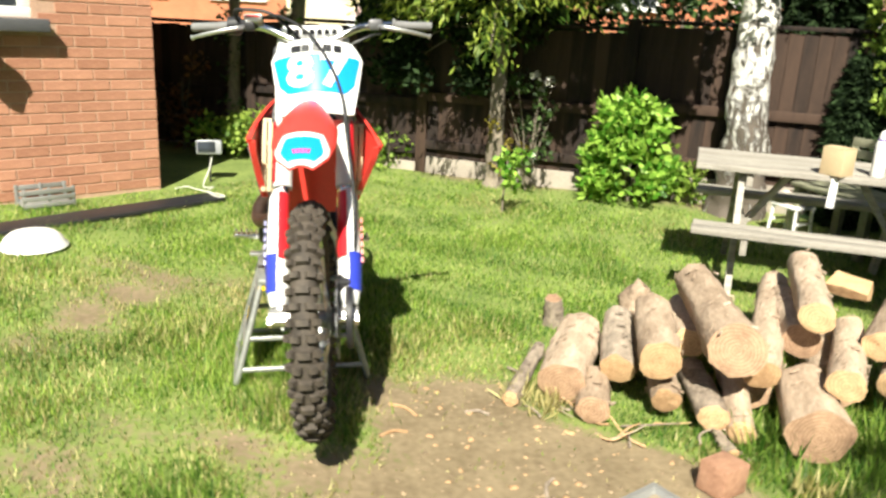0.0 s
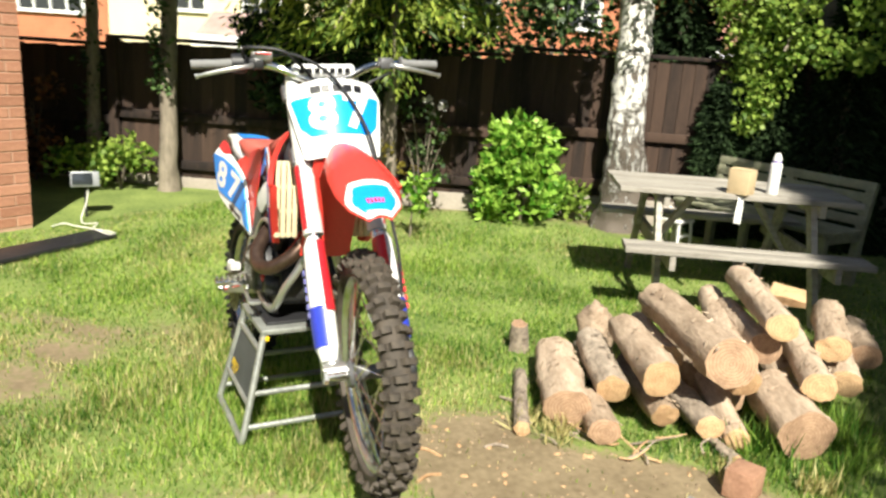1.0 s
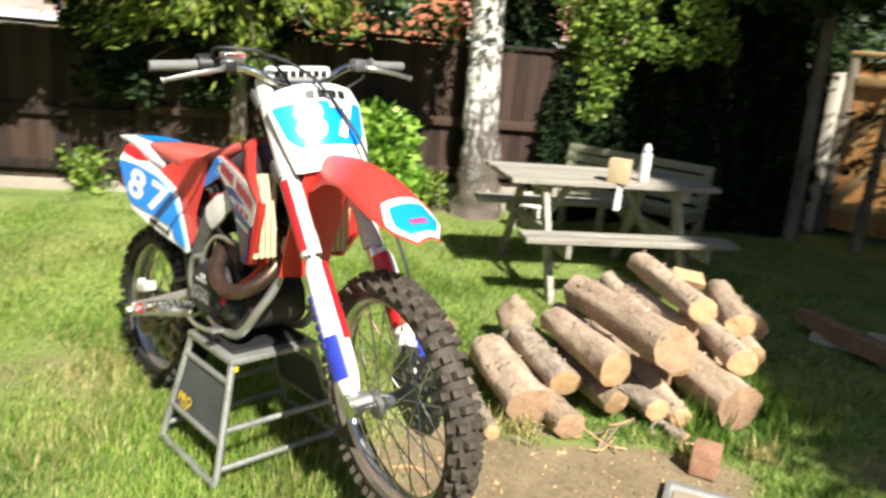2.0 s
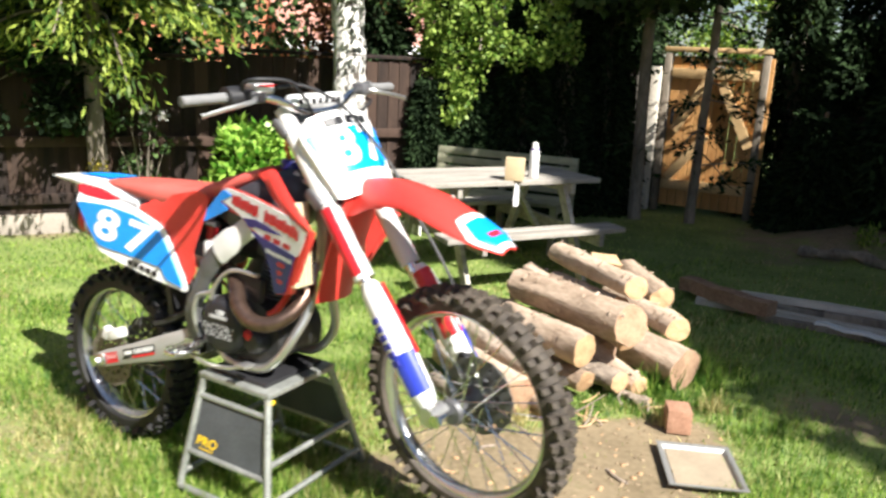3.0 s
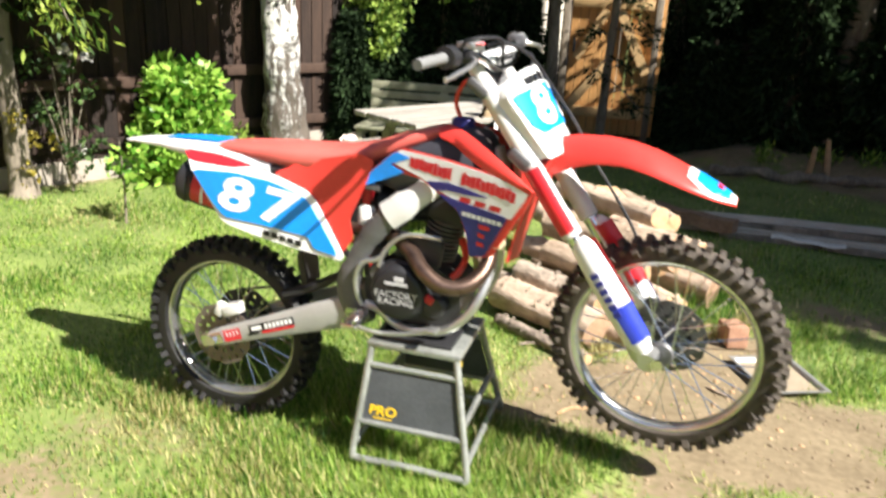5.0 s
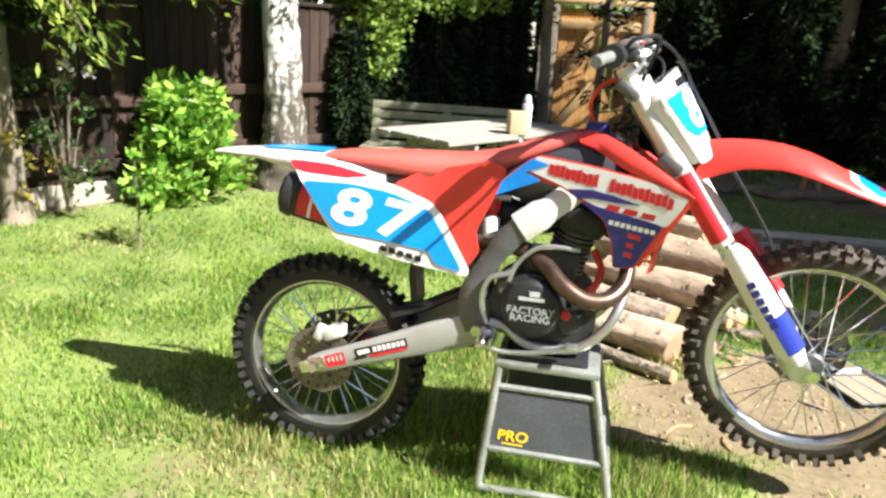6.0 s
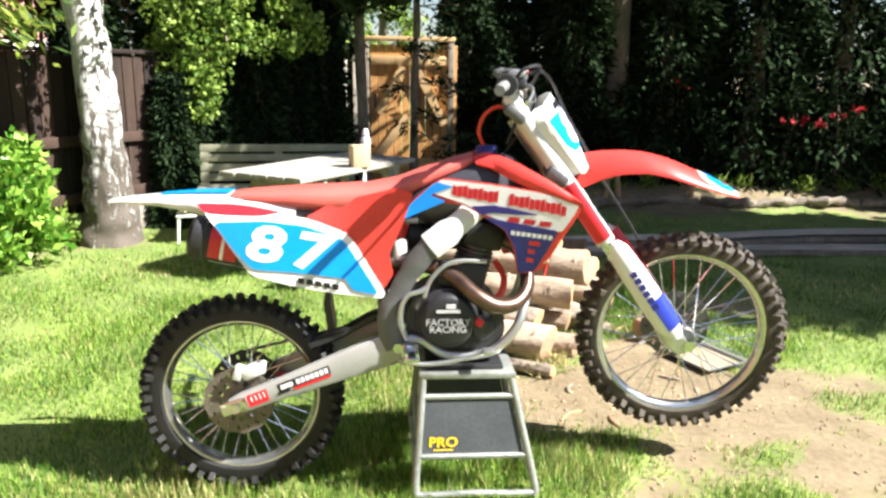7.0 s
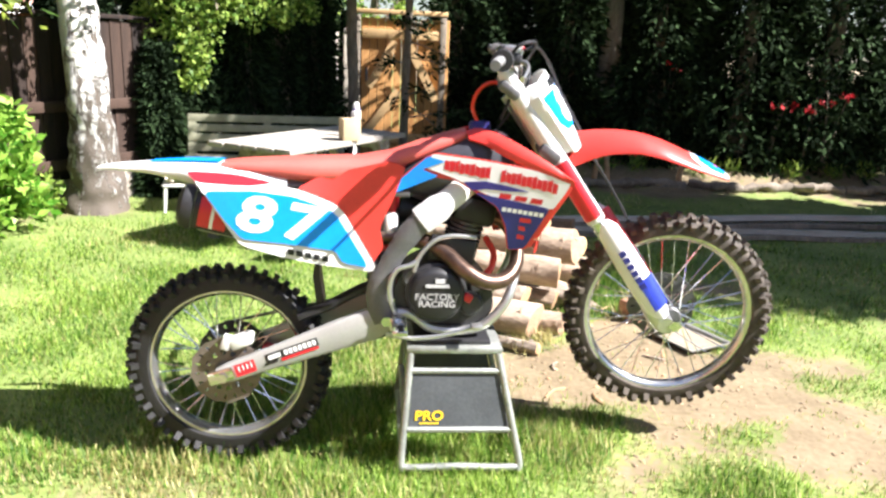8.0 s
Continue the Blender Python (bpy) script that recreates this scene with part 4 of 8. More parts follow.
for s, o, h in ((7.25, 0.16, 1.30), (7.70, 0.14, 1.42), (8.15, 0.30, 2.2), (8.65, 0.22, 2.6), (9.15, 0.30, 2.4)):
    p = F0 + FD * s + Vector((0.843, -0.537, 0)) * o
    conifer((p.x, p.y, 0), h, 0.40 if h > 2 else 0.24, 0.05, 12000, "dark bushy conifer close against the fence", 0.05, (0.09, 0.013))
rng_was, rng = rng, np.random.default_rng(24)
# one more out of view, added to shade the border's right end
conifer((7.7, 4.3, 0), 3.5, 0.8, 0.9, 12000)
for x, y, h, r in ((-1.50, 5.35, 5.2, 0.085), (-1.22, 5.42, 5.6, 0.105)):
    stem = thing("tree", "dim bare trunk of a tall tree behind the bench", "tree", (x, y, 0), "tall trees behind the bench")
    grow_trunk("trunk", [(0, 0, -0.05), (0.01, 0, 0.6), (-0.02, 0.02, 1.8), (0.02, 0.03, 3.4), (0, 0, h)], [r * 1.4, r, r * 0.92, r * 0.75, 0.03], TRUNK, stem, 12, 0.14)
    cs = [(rng.uniform(-0.6, 0.6), rng.uniform(-0.2, 0.9), rng.uniform(3.0, h)) for _ in range(10)]
    limbs(stem, TRUNK, [((0, 0, 2.8), c, 0.02) for c in cs[::3]])
    crown("crown", stem, cs, 130, [0.4] * 10, 0.09, 0.04, DARKBOUGH)
rng = rng_was
pine = thing("conifer_tree", "thin bare-stemmed conifer with sparse dead twigs before the gate", "tree", (0.01, 5.85, 0), "conifer row")
grow_trunk("trunk", [(0, 0, -0.05), (0.01, 0, 0.8), (0.03, 0.02, 2.0), (0.0, 0.0, 4.6)], [0.055, 0.043, 0.038, 0.015], TRUNK, pine, 9, 0.12)
pine2 = thing("conifer_tree", "thin dark conifer stem before the gate", "tree", (-0.50, 5.70, 0), "conifer row")
grow_trunk("trunk", [(0, 0, -0.05), (-0.02, 0, 0.8), (-0.05, 0.02, 2.0), (0.0, 0.0, 4.6)], [0.07, 0.058, 0.05, 0.02], TRUNK, pine2, 9, 0.12)
for host, seed in ((pine, 3), (pine2, 5)):
    P, W = [], []
    for k in range(14 if host is pine else 6):
        a, z0, ln = (rng.uniform(-1.0, 1.2) if host is pine and k % 3 else rng.uniform(0, 2 * math.pi)), rng.uniform(0.5, 2.2), (rng.uniform(0.3, 0.65) if host is pine and k % 3 else rng.uniform(0.2, 0.4))
        e = Vector((math.cos(a) * ln, math.sin(a) * ln, z0 + rng.uniform(-0.25, 0.1)))
        bm = bmesh.new()
        tube(bm, [(0, 0, z0), tuple(e * 0.5 + Vector((0, 0, z0 * 0.5 + 0.02))), tuple(e)], [0.010, 0.007, 0.003], 5)
        part("twig", bm, TRUNK, host, sharp=70)
        for s in (0.5, 0.7, 0.85, 1.0):
            P.append(np.array(e) * [s, s, 1] + rng.normal(size=(13, 3)) * [0.07, 0.07, 0.035])
            W.append(np.tile([math.cos(a), math.sin(a), -0.3], (13, 1)))
    v, f = leaves_at(np.concatenate(P), 0.09, 0.014, rng, np.concatenate(W), 0.7)
    raw("foliage", v, f, CONIF, "", "", parent=host)

# unseen broad crown added to shade the corner, above the timbers
broad = thing("tree", "broad dark tree added out of view to shade the garden's corner", "tree", (2.3, 6.35, 0))
grow_trunk("trunk", [(0, 0, -0.05), (0.03, -0.02, 1.0), (0.0, -0.15, 2.4), (0.05, -0.5, 3.6), (0, -0.8, 5.0)], [0.17, 0.14, 0.12, 0.09, 0.04], TRUNK, broad, 12, 0.14)
ends = [(rng.uniform(-0.9, 2.4), rng.uniform(-2.6, -1.4), rng.uniform(2.8, 4.3)) for _ in range(64)]
low = [(rng.uniform(-2.0, -0.8), rng.uniform(-2.35, -1.7), rng.uniform(2.55, 2.9)) for _ in range(16)]
ends += low
rng_was, rng = rng, np.random.default_rng(22)
ends += [(rng.uniform(-1.05, 0.20), rng.uniform(-3.30, -2.75), rng.uniform(3.0, 3.35)) for _ in range(20)] + [(rng.uniform(0.0, 1.3), rng.uniform(-4.0, -3.3), rng.uniform(3.0, 3.4)) for _ in range(24)] + [(rng.uniform(-1.22, -0.85), rng.uniform(-3.35, -2.85), rng.uniform(2.95, 3.3)) for _ in range(14)]
rng = rng_was
limbs(broad, TRUNK, [((0.02, -0.2, 2.5), c, 0.026) for c in ends[::24]])
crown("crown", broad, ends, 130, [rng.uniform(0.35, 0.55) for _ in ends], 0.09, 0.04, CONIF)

# sunlit tree past the gate
lit = thing("tree", "sunlit light green tree beyond the garden gate", "tree", (-0.35, 11.4, 0))
grow_trunk("trunk", [(0, 0, -0.05), (0.04, 0, 0.9), (0.0, 0.03, 1.8), (0.05, 0.0, 3.2)], [0.12, 0.10, 0.08, 0.03], TRUNK, lit, 10, 0.14)
limbs(lit, TRUNK, [((0, 0, 1.4), (0.7, 0.2, 2.3), 0.035), ((0, 0, 1.6), (-0.7, -0.2, 2.5), 0.035), ((0, 0, 1.9), (0.2, -0.4, 3.0), 0.03)])
cs = [(rng.uniform(-1.1, 0.85), rng.uniform(-0.6, 0.6), rng.uniform(1.4, 3.3)) for _ in range(26)]
crown("crown", lit, cs, 130, [rng.uniform(0.22, 0.38) for _ in cs], 0.09, 0.04, BRIGHT)

# hedge and shrubs behind the fence, dark, up to the houses
for i, (sx, off, hh, m) in enumerate(((0.1, 1.7, 2.4, IVY), (6.6, 1.3, 2.8, IVY), (7.6, 1.4, 3.0, IVY), (-5.6, 0.9, 1.5, RUST), (0.6, 0.9, 1.8, IVY), (1.9, 1.1, 2.6, IVY), (3.0, 1.0, 2.4, RUST), (4.3, 1.2, 2.1, IVY), (5.6, 1.0, 2.7, IVY), (-0.5, 1.3, 1.6, RUST))):
    o = Vector((-3.6, 2.5, 0)) + Vector((-0.843, 0.537, 0)) * off + FD * (sx - 1.0)
    b = thing("shrub", "dense dark shrub growing behind the fence" if m is IVY else "copper-leaved shrub growing behind the fence", "shrub", o, "shrubs behind the fence")
    limbs(b, TRUNK, [((0, 0, 0), (rng.uniform(-0.3, 0.3), rng.uniform(-0.3, 0.3), hh * 0.8), 0.04) for _ in range(3)])
    cs = [(rng.uniform(-0.6, 0.6), rng.uniform(-0.5, 0.5), rng.uniform(0.7, hh)) for _ in range(16)]
    crown("crown", b, cs, 170, [0.34] * len(cs), 0.08, 0.034, m)

# ---------------------------------------------------------------- the motocross bike, nose up on its stand
bike = thing("motocross_bike", "red and white motocross bike standing on a metal stand", "motorcycle", (0, 0.02, 0))
bike.rotation_euler = (radians(-2.2), 0, 0)
HEAD = Vector((0.17, 0, 1.12))
RAKE = Vector((-0.585, 0, 0.811)).normalized()
STEER = Matrix.Translation(HEAD) @ Matrix.Rotation(radians(-9.0), 4, RAKE) @ Matrix.Translation(-HEAD)


def steered(bm):
    bm.transform(STEER)
    return bm


def fpart(name, bm, material, parent=bike, label="", sharp=38):
    return part(name, steered(bm), material, parent, label, sharp)


def wheel(name, centre, R, tyre_w, rim_r, front):
    C = Matrix.Translation(centre)
    S = STEER if front else Matrix()
    # rim
    bm = bmesh.new()
    w = tyre_w * 0.27
    lathe(bm, [(rim_r + 0.004, -w), (rim_r + 0.009, -w * 0.9), (rim_r - 0.004, -w * 0.55), (rim_r - 0.012, 0), (rim_r - 0.004, w * 0.55), (rim_r + 0.009, w * 0.9), (rim_r + 0.004, w),
               (rim_r - 0.006, w * 0.95), (rim_r - 0.018, w * 0.45), (rim_r - 0.021, 0), (rim_r - 0.018, -w * 0.45), (rim_r - 0.006, -w * 0.95)], C, 64)
    bm.transform(S)
    wh = part(name, bm, RIM, bike, "silver rim with mud-dusted knobbly tyre")
    # tyre with tread blocks
    bm = bmesh.new()
    a, h = tyre_w / 2, R - 0.014 - rim_r
    prof = []
    for k in range(11):
        t = math.pi * k / 10
        prof.append((rim_r + 0.004 + h * math.sin(t) ** 0.75, -a * math.cos(t) * (1 - 0.18 * (1 - math.sin(t)) )))
    prof += [(rim_r, a * 0.55), (rim_r, -a * 0.55)]
    lathe(bm, prof, C, 72)
    rows, blocks = 52, []
    for i in range(rows):
        th = 2 * math.pi * i / rows
        pat = ((0.0, 0.020, R - 0.006, 0.0),) if i % 2 else ((-0.42, 0.014, R - 0.011, -0.5), (0.42, 0.014, R - 0.011, 0.5))
        edge = ((-0.86, 0.012, R - 0.030, -1.0), (0.86, 0.012, R - 0.030, 1.0))
        for yo, wd, rr, tilt in (*pat, *(edge if i % 2 == 0 else ((-0.72, 0.011, R - 0.021, -0.8), (0.72, 0.011, R - 0.021, 0.8)))):
            m = C @ Matrix.Rotation(-th, 4, "Y") @ Matrix.Translation((rr, yo * a, 0)) @ Matrix.Rotation(tilt * 0.75, 4, "Z")
            blocks.append((wd, S @ m))
    bm.transform(S)
    rubber = MUDRUB if front else RUBBER
    part("tyre", bm, rubber, wh, "dusty black knobbly tyre", sharp=30)
    shapes = {}
    for wd, m in blocks:
        if wd not in shapes:
            bm = bmesh.new()
            box(bm, (0, 0, 0), (0.026, wd * 2, 0.021))
            for v in bm.verts:
                if v.co.x > 0:
                    v.co.y, v.co.z = v.co.y * 0.82, v.co.z * 0.82
            shapes[wd] = finish(bm, "tread_block", rubber, 30)
        o = new("tread_block", shapes[wd])
        o.parent = wh
        o.matrix_local = m
    # hub
    bm = bmesh.new()
    lathe(bm, [(0.0, -0.065), (0.034, -0.065), (0.040, -0.055), (0.024, -0.035), (0.020, 0), (0.024, 0.035), (0.040, 0.055), (0.034, 0.065), (0.0, 0.065)], C, 24, closed=False)
    bm.transform(S)
    part("hub", bm, CASTALU, wh)
    # spokes
    ns = 36
    for i in range(ns):
        th = 2 * math.pi * i / ns
        side = 1 if i % 2 else -1
        lead = 0.85 if (i // 2) % 2 else -0.85
        p0 = C @ Vector((0.036 * math.cos(th + lead), side * 0.052, 0.036 * math.sin(th + lead)))
        p1 = C @ Vector(((rim_r - 0.022) * math.cos(th), side * 0.006, (rim_r - 0.022) * math.sin(th)))
        bm = bmesh.new()
        tube(bm, [p0, p1], 0.0021, 5)
        bm.transform(S)
        part("spoke", bm, CHROME, wh)
    return wh


def drilled_disc(bm, C, y, r_out, r_in, th, n=72):
    """A brake disc or sprocket: one flat plate with two rows of holes and a waved rim."""
    levels = [r_in, r_in + (r_out - r_in) * 0.25, r_in + (r_out - r_in) * 0.45, r_in + (r_out - r_in) * 0.66, r_in + (r_out - r_in) * 0.84, r_out]
    grid = []
    for i, r in enumerate(levels):
        row = []
        for k in range(n):
            a = 2 * math.pi * k / n
            w = r * (1 + 0.02 * math.sin(12 * a)) if i == len(levels) - 1 else r
            row.append(bm.verts.new(C @ Vector((w * math.cos(a), y - th, w * math.sin(a)))))
        grid.append(row)
    for i in range(len(levels) - 1):
        for k in range(n):
            if (i == 1 and k % 6 in (0, 1, 2)) or (i == 3 and k % 4 == 1):
                continue
            bm.faces.new((grid[i][k], grid[i][(k + 1) % n], grid[i + 1][(k + 1) % n], grid[i + 1][k]))
    ret = bmesh.ops.extrude_face_region(bm, geom=bm.faces[:])
    for g in ret["geom"]:
        if isinstance(g, bmesh.types.BMVert):
            g.co.y += 2 * th


FA = (0.735, 0, 0.480)
RA = (-0.752, 0, 0.281)
fw = wheel("front_wheel", FA, 0.350, 0.088, 0.283, True)
rw = wheel("rear_wheel", RA, 0.333, 0.112, 0.256, False)
CF, CR = Matrix.Translation(FA), Matrix.Translation(RA)
bm = bmesh.new()
drilled_disc(bm, CF, 0.072, 0.120, 0.036, 0.0018)
bm.transform(STEER)
part("brake_disc", bm, CASTALU, fw)
bm = bmesh.new()
drilled_disc(bm, CR, -0.078, 0.112, 0.034, 0.002)
part("brake_disc", bm, DISC, rw, "dusty brown-grey drilled brake disc")
bm = bmesh.new()
drilled_disc(bm, CR, 0.080, 0.120, 0.040, 0.003)
part("sprocket", bm, ENGINE, rw)

# front end: fork, guards, clamps
f_dir = Vector((0.585, 0, -0.811)).normalized()
f_top = Vector((0.118, 0, 1.275))
for s, nm in ((-1, "right"), (1, "left")):
    y = Vector((0, s * 0.100, 0))
    bm = bmesh.new()
    pts = [f_top + y, f_top + f_dir * 0.03 + y, f_top + f_dir * 0.06 + y, f_top + f_dir * 0.30 + y, f_top + f_dir * 0.48 + y, f_top + f_dir * 0.50 + y, f_top + f_dir * 0.56 + y]
    tube(bm, pts, [0.022, 0.024, 0.0275, 0.0285, 0.0285, 0.031, 0.031], 18)
    leg = fpart("fork_leg", bm, PALEALU, label="silver upside-down fork leg")
    bm = bmesh.new()
    tube(bm, [f_top + f_dir * 0.33 + y, f_top + f_dir * 0.545 + y], 0.0318, 24)
    bmesh.ops.delete(bm, geom=[v for v in bm.verts if s * (v.co - f_top - y).y < -0.004 or (v.co - f_top - y).dot(Vector((0.811, 0, 0.585))) > 0.026], context="VERTS")
    part("fork_sticker", steered(bm), REDG, leg, "red fork sticker")
    bm = bmesh.new()
    tube(bm, [f_top + f_dir * 0.55 + y, f_top + f_dir * 0.96 + y], 0.0235, 16)
    part("stanchion", steered(bm), CHROME, leg, "polished stanchion")
    bm = bmesh.new()
    e = f_top + f_dir * 0.965 + y
    tube(bm, [e - f_dir * 0.06, e, e + f_dir * 0.035], [0.028, 0.033, 0.024], 14)
    cyl(bm, e + Vector((0.024, -s * 0.035, -0.012)), e + Vector((0.024, s * 0.032, -0.012)), 0.028, seg=18)
    part("axle_clamp", steered(bm), ALU, leg)
    # guard round the lower leg, with its graphics
    base = f_top + f_dir * 0.575 + y + Vector((0.012, s * 0.008, 0.010))
    g = [base + f_dir * k for k in (0.0, 0.03, 0.12, 0.24, 0.34, 0.385)]
    bm = bmesh.new()
    tube(bm, g, [0.020, 0.036, 0.041, 0.043, 0.040, 0.028], 18, flat=0.86)
    guard = fpart("fork_guard", bm, WHITE, label="white fork guard with red and blue graphics")
    bm = bmesh.new()
    tube(bm, [base + f_dir * 0.225, base + f_dir * 0.345], [0.0455, 0.0425], 18, flat=0.87)
    bmesh.ops.delete(bm, geom=[v for v in bm.verts if s * (v.co - base).y < -0.012 or (v.co - base).dot(Vector((0.811, 0, 0.585))) < -0.012], context="VERTS")
    part("guard_graphic", steered(bm), mat("royal_blue_graphic", (0.03, 0.05, 0.42), 0.3, var=0.2, bump=0.02) if s < 0 else bpy.data.materials["royal_blue_graphic"], guard)
    bm = bmesh.new()
    for k in range(6):
        lo = 0.105 + k * 0.026
        nrm = Vector((0.811, 0, 0.585))
        q = [base + f_dir * (lo + a * 0.017) + nrm * (b * 0.011) + Vector((0, s * 0.0440, 0)) for a, b in ((0, -1), (1, -1), (1, 1), (0, 1))]
        loft(bm, [[Vector(p) for p in q], [p - Vector((0, s * 0.006, 0)) for p in q]])
    part("guard_lettering", steered(bm), NAVY if s < 0 else REDG, guard)
    bm = bmesh.new()
    tube(bm, [base + f_dir * 0.02 + Vector((0.006, -s * 0.003, 0.004)), base + f_dir * 0.24 + Vector((0.006, -s * 0.003, 0.004))], [0.036, 0.0420], 18, flat=0.83)
    bmesh.ops.delete(bm, geom=[v for v in bm.verts if s * (v.co - base).y > 0.006], context="VERTS")
    part("guard_stripe", steered(bm), REDG, guard)
for d, nm, w in ((0.055, "upper_triple_clamp", 0.034), (0.29, "lower_triple_clamp", 0.042)):
    bm = bmesh.new()
    c = f_top + f_dir * d
    box(bm, c + Vector((-0.012, 0, -0.008)), (0.075, 0.275, w), rot=(0, 35.8, 0), bevel=0.012)
    fpart(nm, bm, CASTALU)
bm = bmesh.new()
cyl(bm, f_top + f_dir * 0.075 - Vector((0.020, 0, 0.015)), f_top + f_dir * 0.31 - Vector((0.020, 0, 0.015)), 0.027)
part("steering_head", bm, ALU, bike)
bm = bmesh.new()
cyl(bm, (FA[0], -0.128, FA[2]), (FA[0], 0.128, FA[2]), 0.011, seg=12)
for s in (-1, 1):
    lathe(bm, [(0, 0), (0.020, 0), (0.020, 0.012), (0, 0.012)], Matrix.Translation((FA[0], s * 0.128 - 0.006, FA[2])), 6, closed=False)
fpart("front_axle", bm, CHROME)
bm = bmesh.new()
box(bm, (0.660, 0.094, 0.545), (0.05, 0.045, 0.10), rot=(0, 20, 0), bevel=0.012)
box(bm, (0.675, 0.104, 0.50), (0.06, 0.02, 0.08), rot=(0, 10, 0), bevel=0.008)
fpart("front_brake_caliper", bm, ENGINE)
bm = bmesh.new()
lathe(bm, [(0.045, -0.006), (0.092, -0.010), (0.095, 0), (0.092, 0.010), (0.045, 0.006)], Matrix.Translation((FA[0] - 0.01, 0.108, FA[2])), 32)
fpart("disc_guard", bm, BLACK, label="black plastic disc guard")

# handlebar and controls
def swept(bm):
    """Bends what sits on the bar backwards towards its ends, then steers it."""
    for v in bm.verts:
        v.co.x -= 0.030 * max(0.0, min(1.0, (abs(v.co.y) - 0.12) / 0.22))
    return steered(bm)


bm = bmesh.new()
bar_line = smooth_path([(0.115, -0.405, 1.315), (0.125, -0.26, 1.320), (0.150, -0.16, 1.312), (0.165, -0.07, 1.275), (0.168, 0, 1.268), (0.165, 0.07, 1.275), (0.150, 0.16, 1.312), (0.125, 0.26, 1.320), (0.115, 0.405, 1.315)], 6)
tube(bm, bar_line, 0.0125, 12)
tube(bm, [(0.152, -0.14, 1.300), (0.152, 0.14, 1.300)], 0.008, 8)
bar = part("handlebar", swept(bm), CHROME, bike, label="silver handlebar with crossbar")
bm = bmesh.new()
box(bm, (0.152, 0, 1.300), (0.045, 0.205, 0.040), bevel=0.014, seg=3)
pad = part("bar_pad", swept(bm), WHITE, bar, "white crossbar pad")
bm = bmesh.new()
for k in range(7):
    box(bm, (0.1755, -0.075 + k * 0.025, 1.300), (0.003, 0.016, 0.018))
part("pad_lettering", swept(bm), BLACKG, pad)
for s in (-1, 1):
    bm = bmesh.new()
    tube(bm, [(0.115, s * 0.412, 1.315), (0.1155, s * 0.40, 1.3155), (0.119, s * 0.34, 1.317), (0.1235, s * 0.285, 1.3195), (0.124, s * 0.282, 1.3195), (0.1245, s * 0.275, 1.3195)], [0.0145, 0.0152, 0.0145, 0.0152, 0.023, 0.023], 14)
    part("grip", swept(bm), GRIP, bar, "grey rubber grip")
    bm = bmesh.new()
    tube(bm, smooth_path([(0.165, s * 0.22, 1.318), (0.195, s * 0.25, 1.312), (0.205, s * 0.32, 1.300), (0.195, s * 0.385, 1.286), (0.188, s * 0.40, 1.282)], 4), [0.008] * 4 + [0.007] * 8 + [0.006] * 3 + [0.009, 0.010], 8, flat=0.7)
    part("lever", swept(bm), ALU, bar, "bare metal lever")
    bm = bmesh.new()
    box(bm, (0.150, s * 0.215, 1.322), (0.055, 0.05, 0.038), bevel=0.010)
    part("lever_perch", swept(bm), CASTALU if s > 0 else BLACK, bar)
bm = bmesh.new()
box(bm, (0.150, -0.195, 1.343), (0.048, 0.062, 0.030), bevel=0.006)
mc = part("brake_reservoir", swept(bm), ALU, bar, "front brake reservoir with a red and white sticker")
bm = bmesh.new()
box(bm, (0.1755, -0.195, 1.345), (0.003, 0.050, 0.022))
part("sticker", swept(bm), WHITEG, mc)
bm = bmesh.new()
box(bm, (0.1780, -0.195, 1.352), (0.003, 0.050, 0.006))
part("sticker_stripe", swept(bm), REDG, mc)
bm = bmesh.new()
tube(bm, smooth_path([(0.15, -0.25, 1.335), (0.17, -0.255, 1.362), (0.20, -0.235, 1.372), (0.21, -0.15, 1.365), (0.20, -0.10, 1.335), (0.17, -0.03, 1.25), (0.12, -0.04, 1.12)], 5), 0.0055, 8)
part("throttle_cable", swept(bm), BLACK, bike)
bm = bmesh.new()
lathe(bm, [(0, -0.035), (0.030, -0.035), (0.032, 0.0), (0.024, 0.012), (0, 0.012)], Matrix.Translation((0.128, -0.252, 1.320)), 16, closed=False)
part("throttle_housing", swept(bm), BLACK, bike)
bm = bmesh.new()
tube(bm, smooth_path([(0.175, -0.16, 1.345), (0.215, -0.10, 1.350), (0.262, -0.01, 1.300), (0.308, 0.055, 1.215), (0.375, 0.098, 1.110), (0.44, 0.110, 1.0), (0.53, 0.125, 0.87), (0.60, 0.130, 0.75), (0.64, 0.125, 0.57)], 6), 0.005, 8)
fpart("brake_hose", bm, BLACK, label="black hose running down over the number plate")
bm = bmesh.new()
tube(bm, smooth_path([(0.165, 0.22, 1.312), (0.22, 0.17, 1.30), (0.22, 0.08, 1.24), (0.15, 0.06, 1.12), (0.02, 0.10, 0.95), (-0.05, 0.10, 0.75)], 6), 0.0045, 7)
part("clutch_cable", bm, BLACK, bike)
bm = bmesh.new()
tube(bm, smooth_path([(0.130, 0.0, 1.225), (0.085, 0.0, 1.232), (0.045, 0.0, 1.205), (0.028, 0.0, 1.155), (0.045, 0.0, 1.105)], 6), 0.0065, 8)
part("vent_hose", bm, mat("red_hose", (0.75, 0.06, 0.02), 0.4, var=0.1, bump=0.02), bike, "red fuel vent hose")

# number plate on the front
PB, PT = Vector((0.345, 0, 1.040)), Vector((0.188, 0, 1.300))
p_up = (PT - PB).normalized()
p_n = Vector((p_up.z, 0, -p_up.x))


